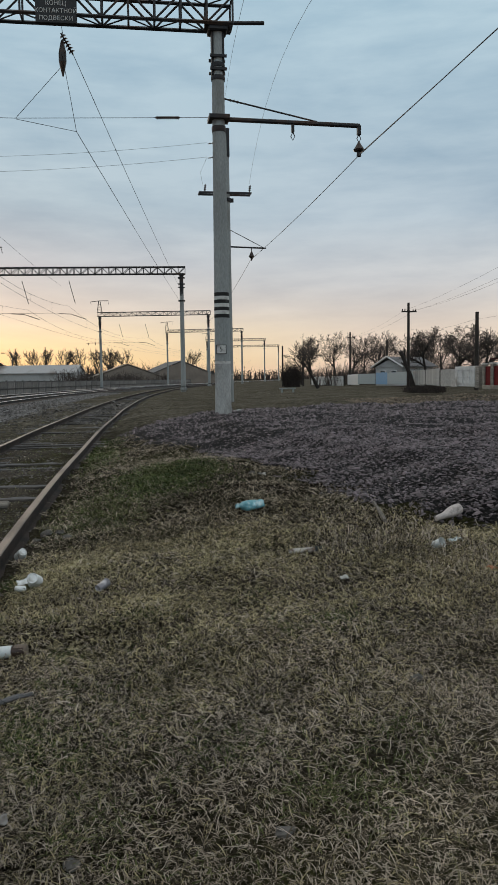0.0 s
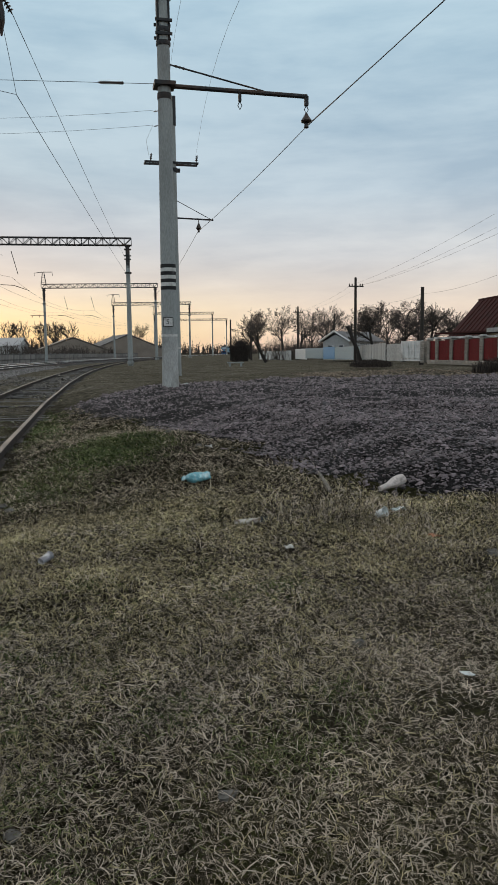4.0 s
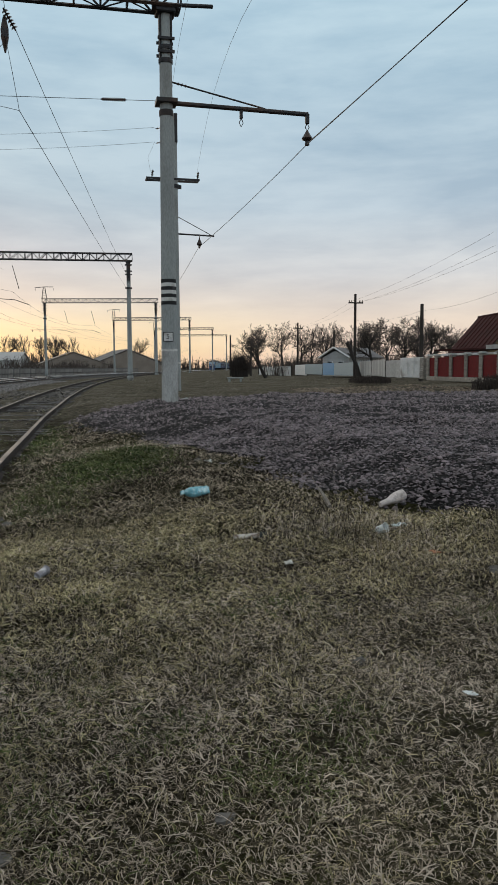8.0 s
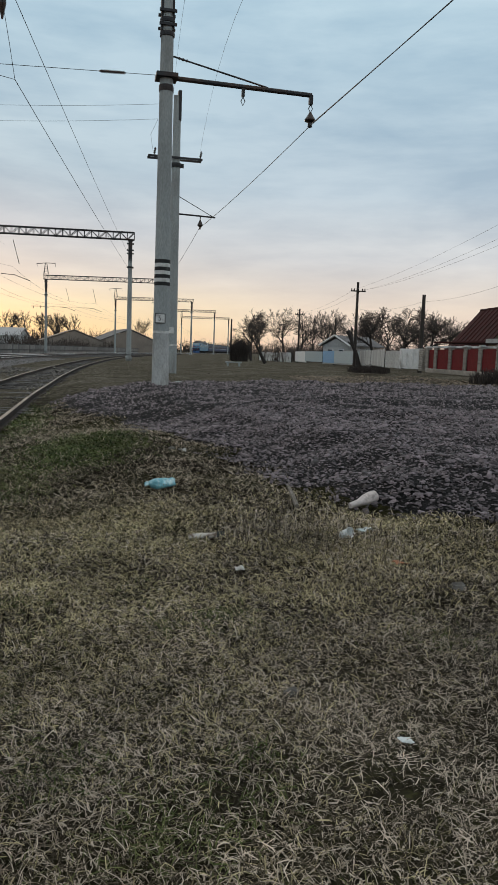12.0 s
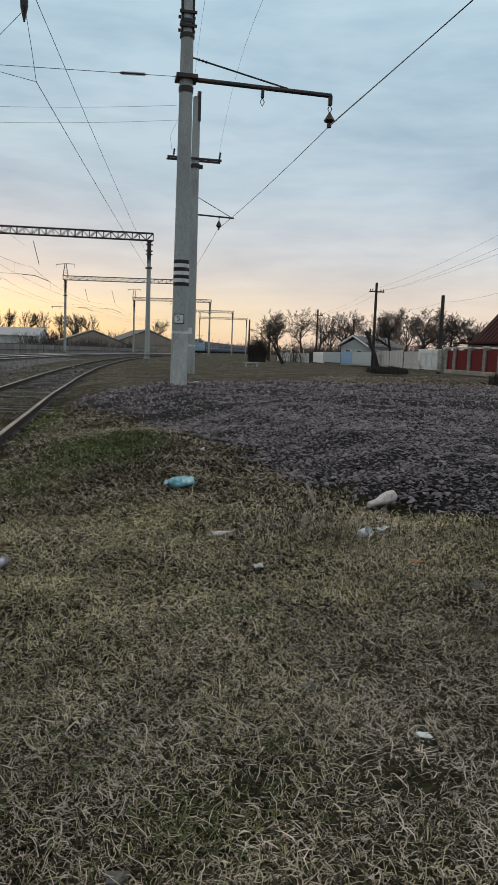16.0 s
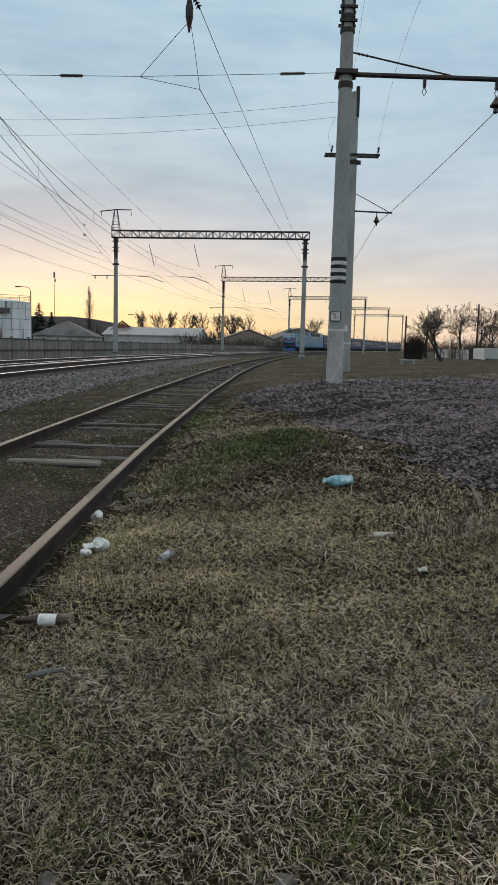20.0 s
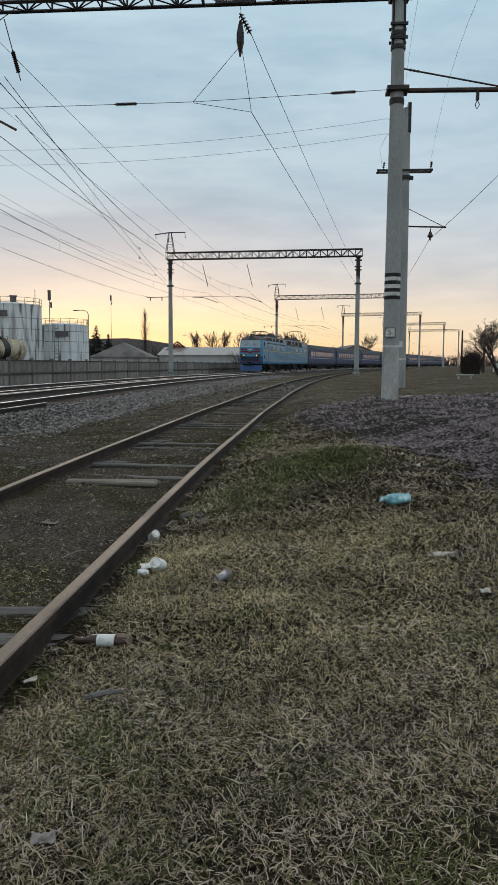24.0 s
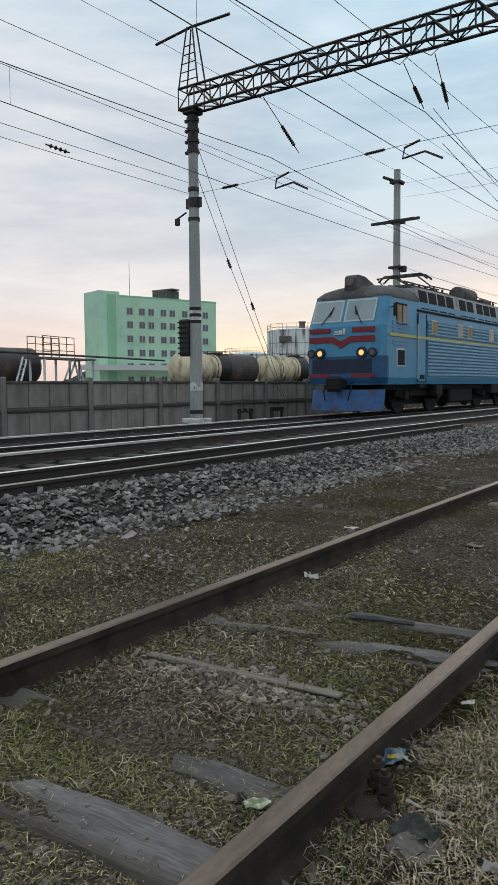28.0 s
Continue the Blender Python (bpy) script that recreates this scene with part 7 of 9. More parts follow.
for x0, x1, n in ((-13.9, -13.3, 11), (-9.2, -8.6, 11), (-4.6, -4.05, 11), (0.55, 1.15, 11)):
    zz = lambda x: np.interp(x, [-14.95, -11.9, -8.0, -2.7, 1.85], [7.43, 7.5, 7.66, 7.72, 7.9])
    part("insulator", insulator((x0, Y, float(zz(x0))), (x1, Y, float(zz(x1))), n, 0.046), MAT["porcelain"], gi)
for f in (0.56, 0.78):
    for za, zb in ((8.4, 9.3), (7.5, 8.9)):
        v = Vector((-7.2, Y, za)).lerp(Vector((-13.1, 70.8, zb)), f) - Vector((0, 0, 0.15))
        part("insulator", insulator(v, v + Vector((-0.08, 0.7, 0.02)), 5, 0.038), MAT["porcelain"], gi)
for x, z in ((-8.06, 7.6), (-11.95, 7.44)):
    part("steady_arm", Shape().line([(x + 0.42, Y, z + 0.1), (x, Y, z - 0.02), (x - 0.05, Y, z - 0.28), (x + 0.55, Y, z - 0.2), (x + 1.02, Y, z - 0.45)], 0.03, 6), MAT["steel"], gi, "bent steady arm")
for p, q in (((-15.70, 22.93, 4.56), (-15.74, 23.17, 4.28)), ((-15.40, 21.08, 5.83), (-15.45, 21.37, 5.53)), ((-16.35, 13.5, 7.72), (-16.0, 14.3, 7.7))):
    part("insulator", insulator((p[0] + (0.8 if p[1] < 14 else 0), p[1], p[2]), (q[0] + (0.45 if p[1] < 14 else 0), q[1], q[2]), 4, 0.06), MAT["porcelain"], gi)
for s in (51, 104):
    for off, z in ((0.3, 7.35), (SPACING + 0.3, 7.35)):
        x, y, h = main_line(s, off)
        part("steady_arm", Shape().line([(x - 1.5, y, z + 0.35), (x - 0.4, y, z + 0.3), (x + 0.9, y, z - 0.15)], 0.03, 5), MAT["steel"], gi)
        part("hanger_rod", Shape().rod((x - 0.5, y, 10.6), (x, y, 8.6), 0.03, n=5), MAT["steel"], gi)
    x, y, h = main_line(s, -3.3)
    part("side_bracket", Shape().rod((x, y, 7.75), (x - 2.2, y, 7.7), 0.035, n=5).rod((x - 1.9, y, 7.7), (x - 1.9, y, 7.4), 0.05, n=5).rod((x - 0.8, y, 7.7), (x - 0.8, y, 7.4), 0.05, n=5).rod((x, y, 7.75), (main_line(s, 3)[0], main_line(s, 3)[1], 7.75), 0.012, n=4), MAT["steel"], gi)

sg = thing("gantry_sign", "black enamel warning sign with worn white letters", "sign", (-1.66, 18.35, 9.98), -2)
part("board", Shape().box((0, 0, 0), (0.92, 0.03, 0.52), 0.006), MAT["signblack"], sg)


def lettering(name, text, size, at, parent, mat, rz=0.0):
    """Flat raised letters facing -y, centred at a place."""
    cu = bpy.data.curves.new(name, "FONT")
    cu.body, cu.size, cu.align_x, cu.align_y, cu.extrude = text, size, "CENTER", "CENTER", 0.002
    ob = new(name, cu)
    me = bpy.data.meshes.new_from_object(ob)
    bpy.data.objects.remove(ob)
    me.materials.clear()
    me.materials.append(mat)
    t = part(name, me, None, parent)
    t.matrix_basis = Matrix.Translation(at) @ pose(0, 0, 0, rz=rz) @ pose(0, 0, 0, rx=90)
    return t


for z, text in ((0.165, "КОНЕЦ"), (0.0, "КОНТАКТНОЙ"), (-0.165, "ПОДВЕСКИ")):
    lettering("lettering", text, 0.135, (0, -0.019, z), sg, MAT["white"])
for pl_, text, size, at in PLATES:
    lettering("numeral", text, size, at, pl_, MAT["black"])


# ---- loose stones ----
def bulk(name, V, tris, mat, label, category):
    me = bpy.data.meshes.new(name)
    n, m = len(V), len(tris)
    me.vertices.add(n)
    me.vertices.foreach_set("co", np.asarray(V, np.float32).ravel())
    me.loops.add(3 * m)
    me.loops.foreach_set("vertex_index", np.asarray(tris, np.int32).ravel())
    me.polygons.add(m)
    me.polygons.foreach_set("loop_start", np.arange(0, 3 * m, 3, dtype=np.int32))
    me.update(calc_edges=True)
    me.materials.append(mat)
    return tagged(new(name, me), label, category, kind="stuff")


def stones(name, P, size, flat, mat, label, seed, fine=True):
    """P: places (n, 3); size: (n,) half widths. Faceted pebbles, one island each."""
    rs = np.random.RandomState(seed)
    g = (1 + 5 ** 0.5) / 2
    if fine:
        base = np.array([(-1, g, 0), (1, g, 0), (-1, -g, 0), (1, -g, 0), (0, -1, g), (0, 1, g), (0, -1, -g), (0, 1, -g), (g, 0, -1), (g, 0, 1), (-g, 0, -1), (-g, 0, 1)]) / 1.9
        tri = np.array([(0, 11, 5), (0, 5, 1), (0, 1, 7), (0, 7, 10), (0, 10, 11), (1, 5, 9), (5, 11, 4), (11, 10, 2), (10, 7, 6), (7, 1, 8), (3, 9, 4), (3, 4, 2), (3, 2, 6), (3, 6, 8), (3, 8, 9), (4, 9, 5), (2, 4, 11), (6, 2, 10), (8, 6, 7), (9, 8, 1)])
    elif fine is None:
        base = np.array([(1, 0.8, 0), (-0.9, 1, 0), (-1, -0.9, 0), (0.9, -1, 0), (0.65, 0.5, 1), (-0.6, 0.7, 1), (-0.7, -0.55, 1), (0.6, -0.6, 1)]) * 0.8
        tri = np.array([(0, 1, 5), (0, 5, 4), (1, 2, 6), (1, 6, 5), (2, 3, 7), (2, 7, 6), (3, 0, 4), (3, 4, 7), (4, 5, 6), (4, 6, 7)])
    else:
        base = np.array([(1, 0, 0), (-1, 0, 0), (0, 1, 0), (0, -1, 0), (0, 0, 1)], float)
        tri = np.array([(0, 2, 4), (2, 1, 4), (1, 3, 4), (3, 0, 4)])
    n, b = len(P), len(base)
    V = base[None] * (1 + (0.38 if fine else 0.5) * rs.uniform(-1, 1, (n, b, 1))) * np.stack([size * rs.uniform(0.85, 1.55, n), size * rs.uniform(0.55, 1.0, n), size * flat * rs.uniform(0.6, 1.2, n)], 1)[:, None]
    if fine is not None and not fine:
        V[:, :4, 2] -= (0.28 * size)[:, None]
    a, t = rs.uniform(0, 6.283, n), rs.uniform(-0.5, 0.5, n)
    ca, sa, ct, st = np.cos(a)[:, None], np.sin(a)[:, None], np.cos(t)[:, None], np.sin(t)[:, None]
    x, y, z = V[..., 0], V[..., 1], V[..., 2]
    x, z = x * ct + z * st, z * ct - x * st
    V = np.stack([x * ca - y * sa, x * sa + y * ca, z], -1) + P[:, None]
    T = (tri[None] + (np.arange(n) * b)[:, None, None]).reshape(-1, 3)
    return bulk(name, V.reshape(-1, 3), T, mat, label, "stones")


def build_heap():
    xs = np.concatenate([np.arange(-1.0, 8, 0.12), np.arange(8, 30, 0.8)])
    ys = np.concatenate([np.arange(3.0, 14, 0.12), np.arange(14, 31, 0.5)])
    X, Yg = np.meshgrid(xs, ys)
    d = heap_depth(X, Yg) + 0.12 * np.sin(5 * Yg + 1.3 * X) + 0.06 * np.sin(11 * Yg)
    Z = gz(X, Yg) + relief(X, Yg) * 1.5 + 0.035 * smooth01(0.0, 0.35, d) - 0.05 * (1 - smooth01(-0.15, 0.1, d)) - 0.06 * smooth01(24, 30, Yg)
    nx = len(xs)
    sh = Shape()
    sh.v = [tuple(p) for p in zip(X.ravel().tolist(), Yg.ravel().tolist(), Z.ravel().tolist())]
    keep = (d > -0.3)
    sh.f = [(j * nx + i, j * nx + i + 1, (j + 1) * nx + i + 1, (j + 1) * nx + i) for j in range(len(ys) - 1) for i in range(nx - 1) if keep[j, i]]
    sh.mi = [0] * len(sh.f)
    tagged(part("gravel_heap", sh, MAT["gravelbed"], smooth=True), "low spread heap of dark purple gravel, its bed darkened as gap shade", "gravel", kind="structure")
    rs = np.random.RandomState(11)
    def lie(n, r0, r1, p, b0, b1):
        r = r0 + (r1 - r0) * rs.uniform(0, 1, n) ** p
        b = np.radians(rs.uniform(b0, b1, n))
        x, y = r * np.sin(b) + 0.1, r * np.cos(b)
        k = (heap_depth(x, y) + 0.12 * np.sin(5 * y + 1.3 * x) + rs.normal(0, 0.14, n) > 0.0) & (y < 26)
        return x[k], y[k], r[k]

    # angular stones on the near slope, smaller chips between and behind them
    x, y, r = lie(56000, 3.9, 11, 0.85, -4, 42)
    size = 0.0112 * np.exp(rs.normal(0, 0.40, len(x))) * np.maximum(1, r / 8.0)
    P = np.stack([x, y, gz(x, y) + relief(x, y) * 1.5 + 0.037], 1)
    stones("gravel", P, size, 0.62, MAT["gravel"], "loose dark purple-grey crushed gravel", 1, None)
    x, y, r = lie(52000, 8.0, 27, 1.1, -4, 42)
    size = 0.0105 * np.exp(rs.normal(0, 0.4, len(x))) * np.maximum(1, r / 9.0)
    P = np.stack([x, y, gz(x, y) + relief(x, y) * 1.5 + 0.04 + 0.25 * size], 1)
    stones("gravel", P, size, 0.75, MAT["gravel"], "small dark purple-grey gravel chips", 6, False)
    # stray stones on the grass and in the siding
    n = 17000
    y = 1.0 + 44 * rs.uniform(0, 1, n) ** 2.2
    x = rs.uniform(-5.9, -0.9, n) + np.maximum(0, y - 12) ** 2 / 1100
    size = 0.0085 * np.exp(rs.normal(0, 0.5, n)) * np.maximum(1, y / 9)
    P = np.stack([x, y, gz(x, y) + relief(x, y) + 0.2 * size], 1)
    stones("pebbles", P, size, 0.6, MAT["pebble"], "small grey pebbles scattered in the siding", 2, False)
    # cinders and broken stone lying thick in patches of the track bed
    n = 17000
    y = 1.1 + 11 * rs.uniform(0, 1, n) ** 1.5
    x = rs.uniform(-5.7, -1.0, n)
    k = (np.sin(1.7 * x + 0.6) * np.sin(1.3 * y + 2.2) + 0.6 * np.sin(4.1 * x - 3.3 * y) + rs.normal(0, 0.5, n) > 0.1) & (np.abs(np.abs(x + 1.92) - 0.797) > 0.09)
    x, y = x[k], y[k]
    size = (0.0085 * np.exp(rs.normal(0, 0.45, len(x)))).clip(0.004, 0.021) * np.maximum(1, y / 7)
    P = np.stack([x, y, gz(x, y) + relief(x, y) - 0.1 * size], 1)
    stones("cinders", P, size, 0.7, MAT["cinder"], "dark cinders and broken stone on the siding bed", 9, None)
    # coarser stones lying bare round the loose plank and beside the far rail
    x = np.concatenate([rs.normal(-1.95, 0.35, 650), rs.normal(-1.6, 0.2, 200), rs.normal(-3.4, 0.35, 450), rs.normal(-2.3, 0.4, 200)])
    y = np.concatenate([rs.normal(2.72, 0.10, 650), rs.normal(2.65, 0.1, 200), rs.normal(4.3, 0.35, 450), rs.normal(4.9, 0.4, 200)])
    k = np.abs(np.abs(x + 1.92) - 0.797) > 0.1
    x, y = x[k], y[k]
    size = (0.0105 * np.exp(rs.normal(0, 0.4, len(x)))).clip(0.005, 0.022)
    P = np.stack([x, y, gz(x, y) + relief(x, y) + 0.1 * size], 1)
    stones("cinders", P, size, 0.7, MAT["bedstone"], "small grey stones lying bare on the siding bed", 15, None)
    # clods of earth before the fence
    n = 8000
    x, y = rs.uniform(7, 18, n), rs.uniform(22, 38, n)
    k = (x > 7 + 0.2 * (y - 20)) & (x < 17.2)
    x, y = x[k], y[k]
    size = (0.036 * np.exp(rs.normal(0, 0.5, len(x)))).clip(0.015, 0.10)
    P = np.stack([x, y, gz(x, y) + 0.25 * size], 1)
    stones("earth_clods", P, size, 0.6, MAT["clod"], "rough brown clods of dug earth", 3, None)


MAT["pebble"] = material("dull_brown_grey_pebble", (0.10, 0.092, 0.082), 0.95, vary=0.3, fine=90, island=0.8)
MAT["cinder"] = material("brown_grey_cinder", (0.10, 0.089, 0.08), 0.95, vary=0.3, fine=90, bump=0.4, island=0.85)
MAT["bedstone"] = material("dusty_grey_bed_stone", (0.185, 0.168, 0.15), 0.95, vary=0.3, fine=90, bump=0.4, island=0.7)
MAT["clod"] = material("dug_earth", (0.17, 0.135, 0.10), 1.0, vary=0.35, fine=40, island=0.4)


def build_ballast():
    rs = np.random.RandomState(21)
    n = 44000
    s = np.where(rs.uniform(0, 1, n) < 0.5, rs.uniform(-20, 12, n), rs.uniform(0, 60, n))
    o = rs.uniform(1.35, 3.1, n) + rs.normal(0, 0.12, n)
    z0 = NEAR_Z - 0.02
    zz = z0 + np.interp(o, [1.2, 1.75, 2.75, 3.6], [-0.19, -0.19, -0.50, -0.52])
    xy = np.array([main_line(a, SPACING + q)[:2] for a, q in zip(s, o)])
    size = 0.0228 * np.exp(rs.normal(0, 0.33, n))
    P = np.column_stack([xy, np.maximum(zz, gz(xy[:, 0], xy[:, 1])) + 0.3 * size])
    near = s < 14
    stones("ballast", P[near], size[near], 0.75, MAT["ballast"], "pale grey crushed stone ballast on the bank", 4, None)
    stones("ballast", P[~near] + np.array([0, 0, 0.012]), size[~near] * 1.1, 0.9, MAT["ballast"], "pale grey crushed stone ballast on the bank", 14, False)
    n = 10000
    s = rs.uniform(-22, 60, n)
    o = rs.uniform(-2.2, SPACING + 1.6, n)
    xy = np.array([main_line(a, q)[:2] for a, q in zip(s, o)])
    size = 0.034 * np.exp(rs.normal(0, 0.3, n))
    P = np.column_stack([xy, np.full(n, z0 - 0.19) + 0.3 * size])
    stones("ballast", P, size, 0.7, MAT["ballastdark"], "oily dark ballast between the rails", 5, False)


MAT["ballastdark"] = material("oily_ballast_stone", (0.045, 0.041, 0.039), 0.95, vary=0.3, fine=90, island=0.45)
build_heap()
build_ballast()


# ---- grass ----
def grass_material(name, stops, patch, patch_amt=0.5):
    """Blades that differ one by one, with a second shade in patches."""
    m = bpy.data.materials.new(name)
    m.use_nodes = True
    nt = m.node_tree
    N, L = nt.nodes.new, nt.links.new
    b = nt.nodes["Principled BSDF"]
    b.inputs["Roughness"].default_value, b.inputs["Specular IOR Level"].default_value = 0.75, 0.12
    geo, co = N("ShaderNodeNewGeometry"), N("ShaderNodeTexCoord")
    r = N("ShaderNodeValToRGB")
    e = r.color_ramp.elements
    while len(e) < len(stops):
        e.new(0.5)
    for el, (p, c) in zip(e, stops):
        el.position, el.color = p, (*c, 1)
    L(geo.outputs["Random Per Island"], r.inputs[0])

    def patches(scale, lo, hi, a, b2):
        n, q = N("ShaderNodeTexNoise"), N("ShaderNodeValToRGB")
        n.inputs["Scale"].default_value, n.inputs["Detail"].default_value = scale, 4
        L(co.outputs["Object"], n.inputs[0])
        q.color_ramp.elements[0].position, q.color_ramp.elements[1].position = lo, hi
        q.color_ramp.elements[0].color, q.color_ramp.elements[1].color = (a, a, a, 1), (b2, b2, b2, 1)
        L(n.outputs[0], q.inputs[0])
        return q.outputs[0]

    def mix(f, a, c, blend):
        x = N("ShaderNodeMix")
        x.data_type, x.blend_type = "RGBA", blend
        L(f, x.inputs[0]) if not isinstance(f, float) else None
        if isinstance(f, float):
            x.inputs[0].default_value = f
        L(a, x.inputs[6])
        if isinstance(c, tuple):
            x.inputs[7].default_value = (*c, 1)
        else:
            L(c, x.inputs[7])
        return x.outputs[2]

    c = mix(patches(0.9, 0.42, 0.72, 0.0, patch_amt), r.outputs[0], patch, "MIX")
    c = mix(1.0, c, patches(2.6, 0.3, 0.7, 0.72, 1.28), "MULTIPLY")
    c = mix(1.0, c, patches(0.5, 0.35, 0.65, 0.85, 1.15), "MULTIPLY")
    L(c, b.inputs["Base Color"])
    return m


# about two fifths of the blades are near-black, standing in for shaded gaps
MAT["drygrass"] = grass_material("dry_blades_with_gap_shade", [(0.0, (0.010, 0.008, 0.006)), (0.40, (0.036, 0.029, 0.021)), (0.50, (0.25, 0.205, 0.158)), (0.92, (0.65, 0.56, 0.468)), (0.96, (0.24, 0.205, 0.12)), (1.0, (0.14, 0.14, 0.065))], (0.22, 0.18, 0.115), 0.3)
MAT["browngrass"] = grass_material("short_brown_blades", [(0.0, (0.02, 0.015, 0.011)), (0.30, (0.09, 0.071, 0.05)), (0.55, (0.38, 0.315, 0.23)), (1.0, (0.68, 0.58, 0.46))], (0.24, 0.205, 0.12), 0.35)
MAT["mixedgrass"] = grass_material("sparse_green_blades", [(0.0, (0.03, 0.029, 0.02)), (0.4, (0.12, 0.115, 0.068)), (0.75, (0.24, 0.22, 0.145)), (0.9, (0.50, 0.44, 0.34)), (1.0, (0.16, 0.185, 0.06))], (0.14, 0.17, 0.048), 0.8)
MAT["mossgrass"] = grass_material("yellow_green_moss_blades", [(0.0, (0.03, 0.032, 0.014)), (0.35, (0.15, 0.16, 0.05)), (0.8, (0.32, 0.31, 0.13)), (1.0, (0.56, 0.50, 0.36))], (0.12, 0.15, 0.04), 0.5)
MAT["roughgrass"] = grass_material("rough_olive_brown_blades", [(0.0, (0.055, 0.049, 0.033)), (0.5, (0.14, 0.125, 0.085)), (1.0, (0.26, 0.23, 0.17))], (0.11, 0.115, 0.045), 0.6)
MAT["olivegrass"] = grass_material("yellow_olive_blades", [(0.0, (0.05, 0.044, 0.022)), (0.3, (0.24, 0.208, 0.11)), (1.0, (0.62, 0.54, 0.32))], (0.36, 0.29, 0.19), 0.4)
MAT["greengrass"] = grass_material("fresh_green_blades", [(0.0, (0.022, 0.036, 0.010)), (0.6, (0.072, 0.105, 0.028)), (1.0, (0.18, 0.19, 0.08))], (0.18, 0.165, 0.08), 0.4)


def blades(name, x, y, length, width, lift, mat, label, seed, swirl=1.0, coarse=False):
    """Curled blades of five faces, or three, at x, y; lift: mean rise of the lowest third, in radians."""
    rs = np.random.RandomState(seed)
    n = len(x)
    az = rs.uniform(0, 6.283, n) * swirl + 3.0 * np.sin(2.1 * x + 1.3 * y) + 2.0 * np.sin(1.1 * y - 2.9 * x)
    curl = rs.normal(0, 0.55, n)
    el = np.clip(lift + rs.normal(0, 0.3, n), 0.1, 1.45)
    p = np.stack([x, y, gz(x, y) + relief(x, y) - 0.004], 1)
    floor = p[:, 2] + 0.005
    tilt = rs.normal(0, 0.35, n)
    rows = []
    for k, (share, rise_, wide) in enumerate(((0.36, np.ones(n), 0.8), (0.34, rs.uniform(-0.1, 0.75, n), 1.0), (0.30, rs.uniform(-0.8, 0.4, n), 0.85))):
        a, e = az + curl * k * 1.3, el * rise_
        side = np.stack([-np.sin(a), np.cos(a), tilt], 1) * (width * 0.5 * wide)[:, None]
        rows += [p - side, p + side]
        p = p + np.stack([np.cos(a) * np.cos(e), np.sin(a) * np.cos(e), np.sin(e)], 1) * (length * share)[:, None]
        p[:, 2] = np.maximum(p[:, 2], floor)
    if coarse:
        rows = rows[:2] + rows[4:]
    V = np.stack(rows + [p], 1)
    k = (np.arange(n) * V.shape[1])[:, None, None]
    V = V.reshape(-1, 3)
    faces = [(0, 1, 3), (0, 3, 2), (2, 3, 4)] if coarse else [(0, 1, 3), (0, 3, 2), (2, 3, 5), (2, 5, 4), (4, 5, 6)]
    T = (np.array(faces)[None] + k).reshape(-1, 3)
    return bulk(name, V, T, mat, label, "grass")


def wobble(x, y):
    return 0.16 * np.sin(3.1 * y + 0.7 * x) + 0.1 * np.sin(7.3 * y) + 0.07 * np.sin(5.1 * x - 4 * y)


